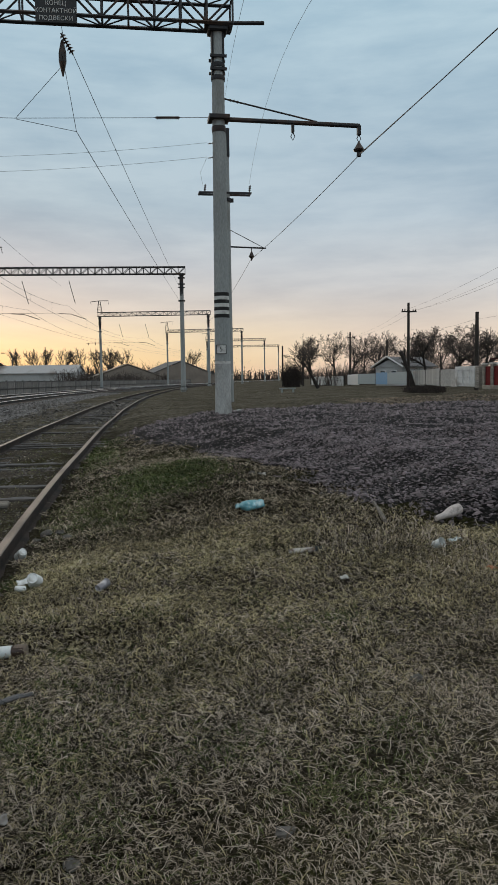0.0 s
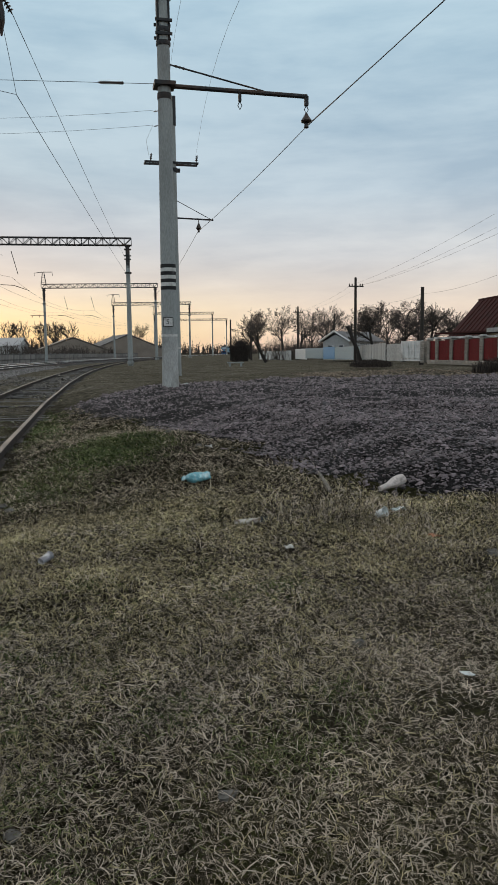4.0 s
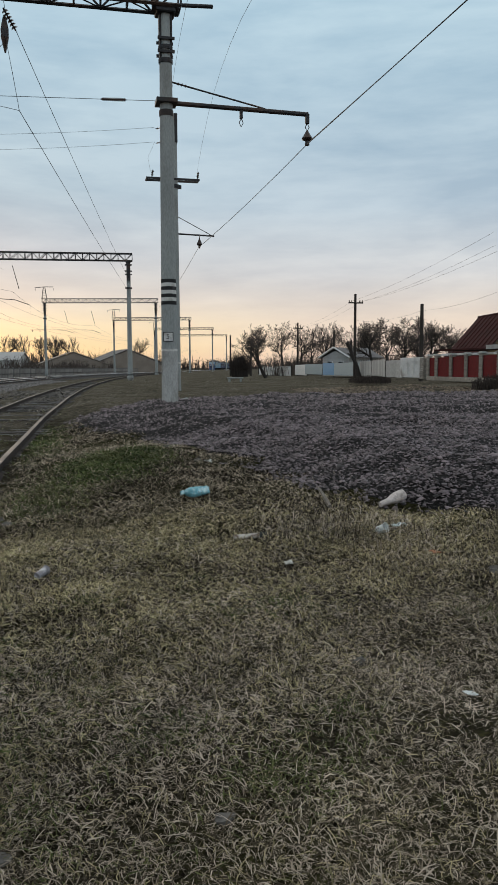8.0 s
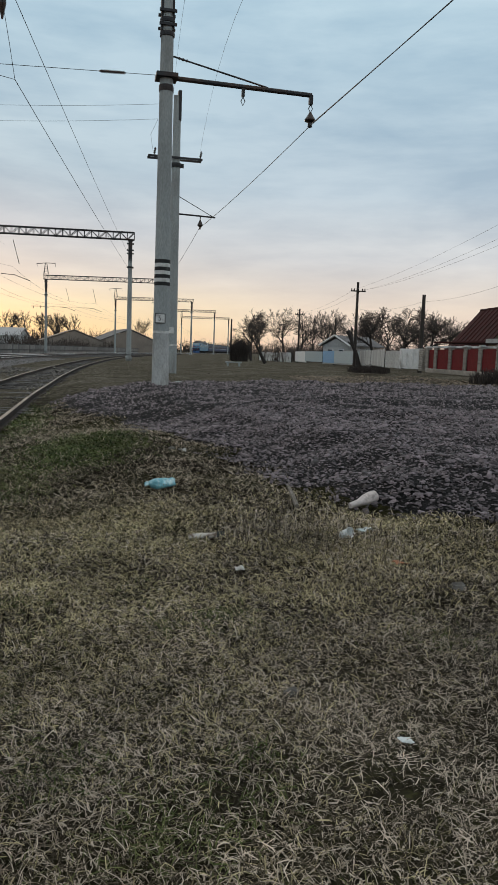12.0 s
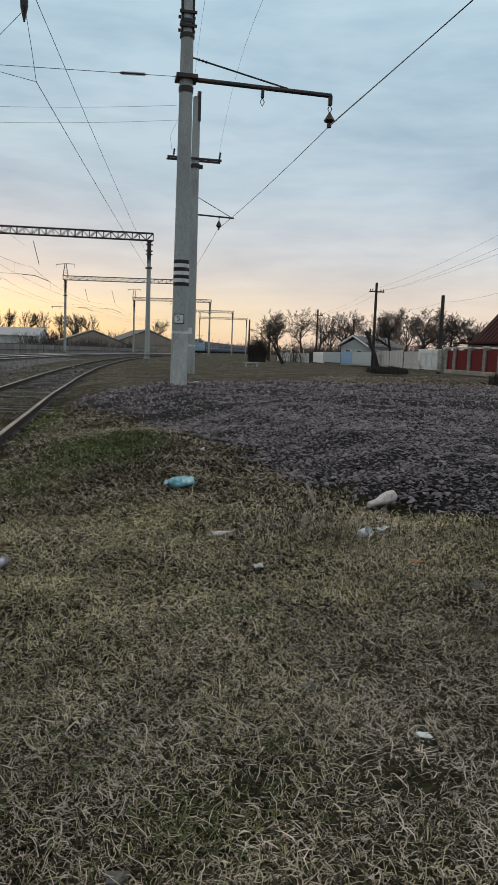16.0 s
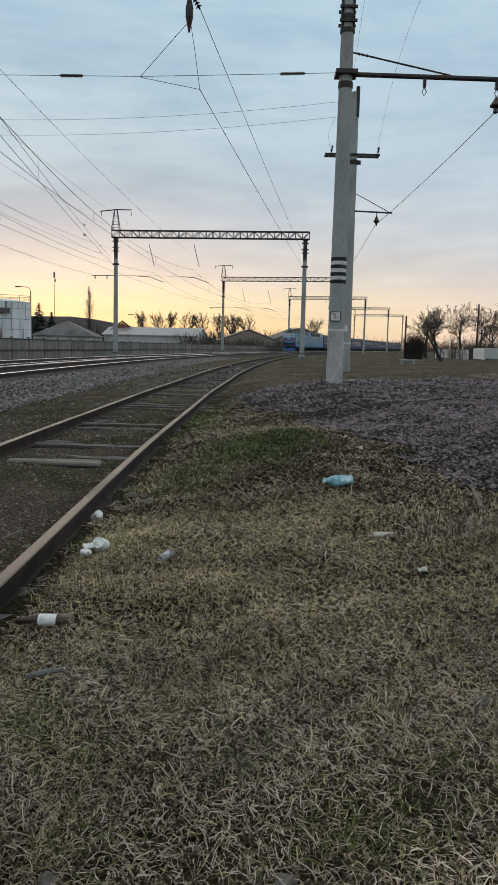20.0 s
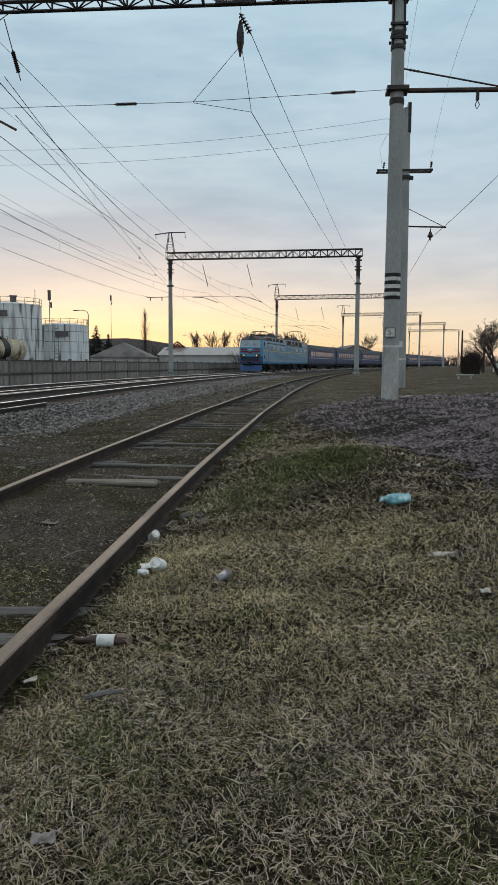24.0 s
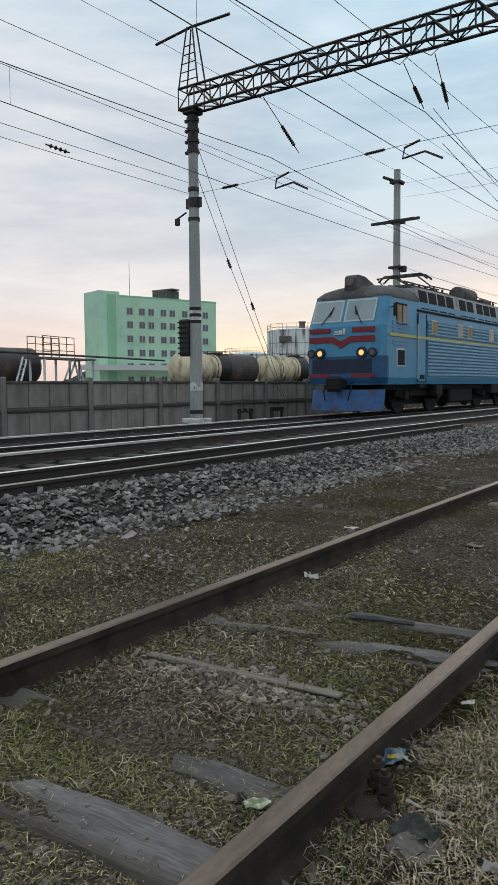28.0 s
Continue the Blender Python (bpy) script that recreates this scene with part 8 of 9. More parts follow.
def build_grass():
    rs = np.random.RandomState(31)

    def fan(n, d0, d1, p, b0, b1):
        d = d0 + (d1 - d0) * rs.uniform(0, 1, n) ** p
        b = np.radians(rs.uniform(b0, b1, n))
        return d * np.sin(b), d * np.cos(b), d

    def edge(x, y):
        sx = -1.92 + np.maximum(0, y - 5) ** 2 / 1200
        return x - sx

    def bare(x, y):
        """Thin places in the sward."""
        return np.sin(1.9 * x + 0.6) * np.sin(1.4 * y + 1.1) + 0.6 * np.sin(4.3 * x - 2.2 * y) + 0.4 * np.sin(8 * y + 3 * x)

    def thin(x, y):
        """0 where the sward is worn through, 1 where it is thick."""
        q = np.sin(5.3 * x + 1.1 * y + 0.4) * np.sin(4.7 * y - 1.7 * x) + 0.7 * np.sin(11 * x - 6 * y + 1) * np.sin(9 * y + 4 * x) + 0.5 * bare(x, y)
        return smooth01(-1.5, 0.3, q)

    # matted dry sward, thickest underfoot
    d = np.concatenate([np.sqrt(rs.uniform(0.81, 10.2, 132000)), (3.2 ** 0.35 + (17 ** 0.35 - 3.2 ** 0.35) * rs.uniform(0, 1, 290000)) ** (1 / 0.35)])
    b = np.radians(rs.uniform(-48, 40, len(d)))
    x, y = d * np.sin(b), d * np.cos(b)
    e = edge(x, y)
    keep = (e > 0.95 + 0.1 * np.sin(9 * y)) & (heap_depth(x, y) < wobble(x, y) + rs.normal(0, 0.15, len(x))) & (rs.uniform(0, 1, len(x)) < 0.72 + 0.28 * thin(x, y))
    keep &= ((x - 0.93) ** 2 / 0.02 + (y - 1.78) ** 2 / 0.012 > 1) | (rs.uniform(0, 1, len(x)) < 0.3)
    x, y, d = x[keep], y[keep], d[keep]
    far = np.maximum(1, d / 3.0)
    length = rs.gamma(4.0, 0.0098, len(x)).clip(0.016, 0.10) * far ** 0.3
    width = 0.0027 * far * rs.uniform(0.6, 1.35, len(x))
    brown = d + 0.5 * bare(x * 0.8, y * 0.8) + rs.normal(0, 0.35, len(x)) > 4.9
    for k, mat, label, seed in ((~brown, "drygrass", "matted dry straw-coloured winter grass, some blades darkened as gap shade", 1), (brown, "browngrass", "short brown winter grass before the gravel", 8)):
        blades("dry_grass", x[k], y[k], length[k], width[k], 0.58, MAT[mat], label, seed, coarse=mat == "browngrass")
    # the same sward goes on behind and beside
    x, y = rs.uniform(-1.1, 9, 20000), rs.uniform(-8, 4.6, 20000)
    b = np.degrees(np.arctan2(x, y))
    k = (edge(x, y) > 0.95) & ((np.hypot(x, y) < 0.95) | (b < -48) | (b > 40)) & (heap_depth(x, y) < 0.1)
    x, y = x[k], y[k]
    blades("dry_grass", x, y, rs.uniform(0.08, 0.19, len(x)), rs.uniform(0.012, 0.022, len(x)), 0.34, MAT["drygrass"], "matted dry straw-coloured winter grass, some blades darkened as gap shade", 7, coarse=True)
    # coarse growth of the open ground further off
    x, y, d = fan(46000, 14, 80, 1.5, -13, 30)
    k = (edge(x, y) > 1.25) & ((heap_depth(x, y) < 0.1) | (y > 25)) & (rs.uniform(0, 1, len(x)) < 0.7 - 0.3 * bare(x * 0.5, y * 0.35)) & (x < 17 + 0.1 * (y - 40))
    x, y, d = x[k], y[k], d[k]
    blades("rough_grass", x, y, rs.uniform(0.04, 0.10, len(x)), 0.0008 * d, 0.4, MAT["roughgrass"], "rough brown and olive grass on open ground", 6, coarse=True)
    # olive growth starting under the dry sward
    x, y, d = fan(120000, 2.2, 6.6, 1.0, -24, 36)
    k = (edge(x, y) > 1.0) & (heap_depth(x, y) < wobble(x, y)) & (rs.uniform(0, 1, len(x)) < np.exp(-((d - 4.3) / 1.1) ** 2) * (0.55 - 0.3 * bare(x, y)))
    x, y, d = x[k], y[k], d[k]
    blades("olive_grass", x, y, rs.uniform(0.03, 0.075, len(x)), 0.00115 * d, 0.8, MAT["olivegrass"], "short yellow-olive grass growing through dry blades", 9)
    n = 34000
    x, y = rs.uniform(-1.1, 0.9, n), 0.9 + 4.6 * rs.uniform(0, 1, n) ** 1.3
    k = (edge(x, y) > 0.95) & (rs.uniform(0, 1, n) < 0.25 + 0.75 * smooth01(-0.3, 0.8, np.sin(3.1 * x + 0.8) * np.sin(2.6 * y + 1.9 * x) + 0.5 * np.sin(7 * x - 4 * y)))
    x, y = x[k], y[k]
    d = np.hypot(x, y)
    blades("olive_grass", x, y, rs.uniform(0.03, 0.07, len(x)), 0.0025 * np.maximum(1, d / 2.6) * rs.uniform(0.7, 1.3, len(x)), 0.75, MAT["olivegrass"], "olive grass growing through the sward beside the siding", 12)
    # upright stalks near the gravel
    n = 9000
    x, y = rs.uniform(0.9, 3.4, n), rs.uniform(3.3, 5.1, n)
    k = (heap_depth(x, y) < 0.15) & (np.sin(5 * x) + np.sin(4 * y + 2 * x) + rs.normal(0, 0.6, n) > 0.3)
    x, y = x[k], y[k]
    blades("grass_stalks", x, y, rs.uniform(0.06, 0.17, len(x)), rs.uniform(0.002, 0.0045, len(x)), 1.15, MAT["drygrass"], "upright dry grass stalks beside the gravel", 2)
    # low thin growth in and beside the siding
    x, y, d = fan(90000, 1.2, 28, 2.5, -64, 2)
    x2, y2, d2 = fan(42000, 1.3, 6.0, 1.0, -62, -24)
    x, y, d = np.concatenate([x, x2]), np.concatenate([y, y2]), np.concatenate([d, d2])
    e = edge(x, y)
    g = np.sin(1.3 * x + 2.0) * np.sin(0.9 * y + 0.5) + 0.5 * np.sin(3.7 * x + 2.9 * y)
    keep = (e < 1.1) & (x > -5.75 + np.maximum(0, y - 12) ** 2 / 1100) & (np.abs(np.abs(e) - 0.797) > 0.06) & (g + rs.normal(0, 0.7, len(x)) > -0.2 - 0.6 * (d < 4.5))
    x, y, d = x[keep], y[keep], d[keep]
    far = np.maximum(1, d / 3.0)
    blades("sparse_grass", x, y, rs.uniform(0.02, 0.055, len(x)) * far ** 0.3, 0.0030 * far * rs.uniform(0.7, 1.3, len(x)), 0.5, MAT["mixedgrass"], "thin short grass and moss between the siding rails", 3, coarse=True)
    # pale dry tufts and mossy green ones between the nearest sleepers
    for mat, label, seed, spots in (
            ("drygrass", "pale dry grass between the siding sleepers", 13, ((-1.75, 2.42, 0.42, 0.16, 2600), (-2.45, 2.45, 0.25, 0.14, 1100), (-2.3, 3.15, 0.5, 0.14, 900), (-1.5, 3.15, 0.25, 0.1, 500), (-3.3, 2.6, 0.3, 0.3, 900), (-3.6, 3.6, 0.6, 0.4, 1100), (-2.0, 4.5, 0.4, 0.3, 700), (-2.4, 1.82, 0.3, 0.1, 500), (-3.4, 5.0, 0.8, 0.6, 900))),
            ("mossgrass", "yellow-green mossy grass between the siding sleepers", 14, ((-1.9, 1.8, 0.42, 0.12, 2600), (-1.4, 2.3, 0.14, 0.12, 500), (-1.5, 2.85, 0.22, 0.10, 700), (-2.35, 2.85, 0.35, 0.16, 1200), (-1.35, 3.3, 0.12, 0.2, 400), (-3.5, 3.0, 0.3, 0.25, 900), (-4.2, 3.6, 0.5, 0.3, 1100), (-1.6, 4.4, 0.25, 0.3, 600), (-3.0, 4.2, 0.5, 0.3, 700), (-1.75, 1.33, 0.4, 0.1, 700), (-4.6, 5.5, 0.7, 0.6, 1000)))):
        x = np.concatenate([rs.normal(a, p, n) for a, _, p, _, n in spots])
        y = np.concatenate([rs.normal(a, p, n) for _, a, _, p, n in spots])
        k = (np.abs(np.abs(edge(x, y)) - 0.797) > 0.07) & (edge(x, y) < 0.7) & (y > 1.0)
        for c in (1.56, 2.05, 3.4, 3.92):
            k &= (np.abs(y - c - 0.02) > 0.10) | (rs.uniform(0, 1, len(x)) < 0.25 + 0.25 * np.sin(6 * x + 2 * c)) | (x < -3.1)
        x, y = x[k], y[k]
        d = np.hypot(x, y)
        blades("sparse_grass", x, y, rs.gamma(4.0, 0.0095, len(x)).clip(0.015, 0.085), 0.0029 * np.maximum(1, d / 3.0) * rs.uniform(0.6, 1.3, len(x)), 0.6, MAT[mat], label, seed)
    # green patch on the hump, small tufts elsewhere
    n = 8000
    x, y = rs.normal(0.22, 0.30, n), rs.normal(8.3, 0.5, n)
    x2, y2 = rs.normal(-0.45, 0.25, 1800), rs.normal(7.0, 0.6, 1800)
    x3, y3 = rs.normal(-0.75, 0.2, 2600), rs.normal(13.5, 1.8, 2600)
    tx, ty = [x, x2, x3], [y, y2, y3]
    for cx, cy, r, k in ((0.35, 1.75, 0.08, 260), (-0.45, 2.35, 0.10, 300), (-0.3, 1.9, 0.09, 240), (-0.95, 1.95, 0.08, 220), (0.1, 2.1, 0.12, 200), (-1.02, 3.05, 0.06, 250), (-0.98, 4.7, 0.09, 260), (-0.62, 2.6, 0.08, 180), (0.75, 3.05, 0.08, 160), (-1.0, 1.55, 0.07, 200), (1.5, 2.6, 0.1, 140), (-0.25, 1.4, 0.09, 200)):
        tx.append(rs.normal(cx, r, k))
        ty.append(rs.normal(cy, r, k))
    for _ in range(30):
        cx, cy, r = rs.uniform(-1.0, 0.7), rs.uniform(1.1, 4.2), rs.uniform(0.04, 0.11)
        tx.append(rs.normal(cx, r, 70))
        ty.append(rs.normal(cy, r, 70))
    x, y = np.concatenate(tx), np.concatenate(ty)
    k = (edge(x, y) > 0.9) & (heap_depth(x, y) < 0.2)
    x, y = x[k], y[k]
    d = np.hypot(x, y)
    blades("green_grass", x, y, rs.uniform(0.03, 0.075, len(x)) * np.maximum(1, d / 4) ** 0.3, 0.0032 * np.maximum(1, d / 3.2), 0.8, MAT["greengrass"], "fresh green grass tufts among the dry sward", 4)


build_grass()


# ---- litter and loose pieces ----
MAT.update({
    "sparehead": material("worn_spare_rail_head", (0.30, 0.28, 0.26), 0.45, 0.6, vary=0.2),
    "foam": material("white_foam", (0.85, 0.87, 0.87), 0.6, vary=0.06, tint=(0.5, 0.5, 0.48), tint_amt=0.25, tint_scale=18),
    "smoky": material("grey_clouded_plastic", (0.24, 0.235, 0.26), 0.35, vary=0.15, tint=(0.55, 0.55, 0.58), tint_amt=0.4, tint_scale=25),
    "brownglass": material("brown_bottle_glass", (0.055, 0.035, 0.028), 0.15, vary=0.1, bump=0.0),
    "label": material("white_paper_label", (0.72, 0.76, 0.76), 0.7, vary=0.06, tint=(0.5, 0.52, 0.52), tint_amt=0.3, tint_scale=30),
    "muddy": material("muddy_glass", (0.17, 0.13, 0.10), 0.7, vary=0.3),
    "teal": material("teal_plastic_film", (0.20, 0.47, 0.55), 0.25, vary=0.25, tint=(0.62, 0.78, 0.80), tint_amt=0.4, tint_scale=22, bump=0.3),
    "paleplastic": material("dirty_white_plastic", (0.52, 0.52, 0.49), 0.5, vary=0.15, tint=(0.25, 0.24, 0.22), tint_amt=0.35, tint_scale=20),
    "pinkplastic": material("dirty_pinkish_plastic", (0.58, 0.52, 0.50), 0.5, vary=0.15, tint=(0.33, 0.29, 0.27), tint_amt=0.35, tint_scale=20),
    "scorched": material("scorched_pale_card", (0.66, 0.62, 0.57), 0.7, vary=0.3, tint=(0.14, 0.10, 0.075), tint_amt=0.5, tint_scale=28),
    "clearfilm": material("cloudy_bluish_film", (0.42, 0.50, 0.50), 0.3, vary=0.2, tint=(0.7, 0.74, 0.72), tint_amt=0.4, tint_scale=30),
    "greyfilm": material("muddy_pale_film", (0.27, 0.255, 0.24), 0.6, vary=0.25, tint=(0.10, 0.09, 0.08), tint_amt=0.5, tint_scale=30),
    "rag": material("dark_wet_rag", (0.036, 0.042, 0.042), 0.85, vary=0.3, bump=0.6),
    "blue": material("blue_wrapper", (0.07, 0.15, 0.26), 0.4, vary=0.2, tint=(0.36, 0.38, 0.30), tint_amt=0.6, tint_scale=40),
    "yellow": material("yellow_wrapper", (0.45, 0.36, 0.06), 0.5, vary=0.2),
    "green": material("pale_green_wrapper", (0.16, 0.22, 0.10), 0.5, vary=0.2, tint=(0.5, 0.5, 0.45), tint_amt=0.35, tint_scale=35),
    "stone": material("grey_field_stone", (0.13, 0.122, 0.112), 0.95, vary=0.25, fine=40, bump=0.5),
    "palewood": material("pale_split_wood", (0.19, 0.17, 0.145), 0.95, vary=0.3, stretch=(0.4, 3, 3), bump=0.5),
    "orange": material("orange_scrap", (0.40, 0.17, 0.08), 0.7, vary=0.2),
})


def ground_at(x, y):
    return float(gz(x, y) + relief(x, y))


def crumple(sh, amp, freq, seed):
    for k, p in enumerate(sh.v):
        q = Vector(p) * freq + Vector((seed * 7.3, seed * 3.1, 0))
        d = noise.noise_vector(q) + 0.5 * noise.noise_vector(q * 2.3)
        sh.v[k] = tuple(Vector(p) + d * amp)
    return sh


def sheet(w, h, amp, freq, seed, n=9, torn=0.15):
    """A crumpled flake of film or paper with a little thickness."""
    rnd = random.Random(seed)
    sh = Shape()
    jag = [[rnd.uniform(-torn, torn) for _ in range(n + 1)] for _ in range(2)]
    top = []
    for j in range(n + 1):
        for i in range(n + 1):
            u, v = i / n - 0.5, j / n - 0.5
            top.append((w * u * (1 + jag[0][j]), h * v * (1 + jag[1][i]), 0.0))
    low = [(x, y, -0.002) for x, y, z in top]
    m = n + 1
    fs = [(j * m + i, j * m + i + 1, (j + 1) * m + i + 1, (j + 1) * m + i) for j in range(n) for i in range(n)]
    fs += [tuple(k + m * m for k in reversed(f)) for f in fs]
    rim = [i for i in range(m)] + [j * m + n for j in range(1, m)] + [n * m + i for i in range(n - 1, -1, -1)] + [j * m for j in range(n - 1, 0, -1)]
    fs += [(a + m * m, b + m * m, b, a) for a, b in zip(rim, rim[1:] + rim[:1])]
    sh.add(top + low, fs)
    for k, p in enumerate(sh.v):
        q = Vector((p[0], p[1], 0)) * freq + Vector((seed * 7.3, seed * 3.1, 0))
        sh.v[k] = tuple(Vector(p) + Vector((0.6, 0.6, 1.0)) * amp * noise.noise(q) + Vector((0, 0, 0.5 * amp * noise.noise(q * 2.7))))
    return sh


def resized(sh, k):
    sh.v = [(x * k, y * k, z * k) for x, y, z in sh.v]
    return sh


def litter(name, label, category, x, y, up=0.0, rz=0.0):
    return thing(name, label, category, (x, y, ground_at(x, y) + up), rz)


def laid(ob, m):
    ob.matrix_basis = m
    return ob


def build_litter():
    # foam cups by the rail
    t = litter("foam_cup", "white foam cup lying beside the rail", "cup", -1.0, 5.52, 0.028, 25)
    laid(part("cup_wall", resized(crumple(Shape().lathe([(0.0, -0.044), (0.027, -0.044), (0.030, -0.05), (0.034, -0.05), (0.040, -0.02), (0.046, 0.03), (0.049, 0.05), (0.052, 0.054), (0.049, 0.058), (0.043, 0.03), (0.036, -0.03), (0.03, -0.044)], 20), 0.003, 14, 2), 0.82), MAT["foam"], t, smooth=True), pose(0, 0, 0.01, rx=-125))
    t = litter("foam_cup", "white foam cup broken open on the grass", "cup", -0.81, 4.56, 0.042, 20)
    laid(part("cup_wall", resized(crumple(Shape().lathe([(0.0, -0.052), (0.032, -0.052), (0.036, -0.06), (0.04, -0.06), (0.046, -0.02), (0.053, 0.04), (0.056, 0.06), (0.059, 0.065), (0.055, 0.07), (0.049, 0.04), (0.038, -0.035), (0.0, -0.04)], 22), 0.004, 12, 3), 0.82), MAT["foam"], t, smooth=True), pose(0.02, 0, 0.01, rx=-120, rz=-25))
    laid(part("broken_piece", resized(crumple(Shape().lathe([(0.0, -0.045), (0.022, -0.04), (0.026, 0.0), (0.024, 0.035), (0.012, 0.045), (0.0, 0.045)], 12), 0.006, 18, 4), 0.75), MAT["foam"], t, smooth=True), pose(-0.07, -0.025, -0.025, rx=90, rz=65))
    laid(part("broken_piece", sheet(0.07, 0.035, 0.015, 14, 6), MAT["foam"], t, smooth=True), pose(-0.04, 0.04, 0.0, rx=50, rz=10))
    t = litter("plastic_cup", "small grey translucent plastic cup on its side", "cup", -0.36, 4.23, 0.025, -25)
    laid(part("cup_wall", crumple(Shape().lathe([(0.0, -0.04), (0.020, -0.04), (0.023, 0.0), (0.026, 0.036), (0.028, 0.038), (0.024, 0.034), (0.018, -0.03), (0.0, -0.034)], 18), 0.004, 18, 5), MAT["smoky"], t, smooth=True), pose(0, 0, 0.008, rx=-75, rz=-20))
    # brown bottle
    t = litter("glass_bottle", "brown glass bottle with white label lying in grass", "bottle", -0.80, 3.39, 0.02, -6)
    prof = [(0.0, -0.12), (0.024, -0.118), (0.028, -0.11), (0.0285, 0.03), (0.028, 0.055), (0.016, 0.085), (0.0135, 0.12), (0.016, 0.122), (0.016, 0.135), (0.012, 0.137), (0.0, 0.137)]
    b = laid(part("bottle_glass", Shape().lathe(prof, 20, axis="x"), MAT["brownglass"], t, smooth=True), pose(0, 0, 0, rz=180, ry=3))
    part("paper_label", Shape().lathe([(0.0292, -0.055), (0.0292, 0.028)], 20, axis="x"), MAT["label"], b, "torn white paper label", True)
    laid(part("muddy_base", Shape().lathe([(0.0, -0.122), (0.025, -0.12), (0.0295, -0.112), (0.0295, -0.062)], 20, axis="x"), MAT["muddy"], t, "mud-stained bottom", True), pose(0.004, 0.004, 0.002, rz=180, ry=3))
    # teal bottle
    t = litter("plastic_bottle", "crushed teal plastic bottle on dry grass", "bottle", 0.80, 6.0, 0.028, 4)
    sh = Shape().lathe([(0.0, -0.16), (0.016, -0.16), (0.018, -0.13), (0.045, -0.09), (0.052, -0.04), (0.046, 0.0), (0.053, 0.04), (0.05, 0.10), (0.04, 0.135), (0.0, 0.125)], 22, axis="x")
    sh.v = [(x * 0.82, y, z * 0.95) for x, y, z in sh.v]
    part("bottle_body", crumple(resized(sh, 0.92), 0.021, 19, 7), MAT["teal"], t, smooth=True)
    laid(part("bottle_cap", Shape().lathe([(0.0, -0.012), (0.017, -0.012), (0.017, 0.01), (0.0, 0.01)], 14, axis="x"), MAT["teal"], t), pose(-0.125, 0, -0.005))
    # pale tube
    t = litter("cardboard_tube", "pale tube with a dark open end on grass", "tube", 0.90, 4.44, 0.018, 5)
    part("tube_wall", crumple(Shape().lathe([(0.0, -0.105), (0.013, -0.105), (0.015, -0.06), (0.016, 0.04), (0.018, 0.06)], 14, axis="x"), 0.007, 22, 8), MAT["scorched"], t, smooth=True)
    part("dark_end", crumple(Shape().lathe([(0.0185, 0.055), (0.022, 0.075), (0.02, 0.11), (0.0, 0.105)], 14, axis="x"), 0.005, 16, 8), MAT["rag"], t, "dark burnt end", True)
    # crumpled white bottle by the gravel
    t = litter("plastic_bottle", "crumpled dirty white plastic bottle lying on gravel", "bottle", 2.05, 4.9, 0.06, 12)
    sh = Shape().lathe([(0.0, -0.13), (0.02, -0.128), (0.024, -0.09), (0.032, -0.04), (0.044, 0.02), (0.05, 0.08), (0.046, 0.125), (0.0, 0.12)], 20, axis="x")
    laid(part("bottle_body", crumple(resized(sh, 0.82), 0.011, 13, 9), MAT["pinkplastic"], t, smooth=True), pose(0, 0, 0.02, ry=-16))
    t = litter("plastic_cup", "crushed white plastic cup in dry stalks", "cup", 1.66, 4.14, 0.035, 30)
    laid(part("cup_wall", crumple(Shape().lathe([(0.021, -0.036), (0.026, 0.0), (0.029, 0.032), (0.032, 0.034), (0.027, 0.03), (0.019, -0.028), (0.0, -0.032)], 16), 0.006, 20, 10), MAT["label"], t, smooth=True), pose(0, 0, 0.01, rx=70))
    t = litter("plastic_wrap", "crumpled clear plastic wrap beside a cup", "wrapper", 1.80, 4.22, 0.035, 10)
    part("film", sheet(0.085, 0.06, 0.035, 20, 11), MAT["clearfilm"], t, smooth=True)
    # scraps at the near end of the siding
    for name, lab, x, y, w, h, amp, mat, sd, rz in (
            ("plastic_wrap", "crumpled pale plastic wrap on grass", -0.58, 1.97, 0.08, 0.055, 0.05, "greyfilm", 21, 20), ("candy_wrapper", "blue and yellow wrapper beside the rail", -1.06, 2.43, 0.11, 0.09, 0.05, "blue", 22, 40),
            ("candy_wrapper", "pale green and white wrapper inside the rail", -1.3, 1.93, 0.09, 0.06, 0.03, "green", 23, 50), ("paper_packet", "torn dirty white paper packet on the track bed", -2.62, 4.54, 0.19, 0.09, 0.05, "paleplastic", 24, -35),
            ("paper_scrap", "small pale scrap beside the rail", -1.0, 3.0, 0.055, 0.035, 0.03, "paleplastic", 25, 30), ("paper_scrap", "orange-tan scrap in the grass", 1.76, 3.61, 0.09, 0.06, 0.03, "orange", 26, 5),
            ("paper_scrap", "tiny pale scrap of paper on the grass", 1.05, 1.95, 0.05, 0.035, 0.02, "label", 27, 5), ("paper_scrap", "tiny pale scrap of paper on the grass", 0.95, 3.72, 0.06, 0.05, 0.03, "paleplastic", 28, 5),
            ("paper_scrap", "small white scrap on earth beside the siding", -3.15, 6.2, 0.16, 0.06, 0.03, "paleplastic", 29, 15), ("paper_scrap", "small white scrap of paper between the rails", -1.98, 6.05, 0.2, 0.07, 0.03, "palewood", 30, 12), ("paper_scrap", "small pale scrap in gravel", 1.2, 7.8, 0.1, 0.08, 0.04, "paleplastic", 31, 12)):
        t = litter(name, lab, "litter", x, y, 0.022, rz)
        part("film", sheet(w * 0.8, h * 0.8, amp * 0.6, 17, sd), MAT[mat], t, smooth=True)
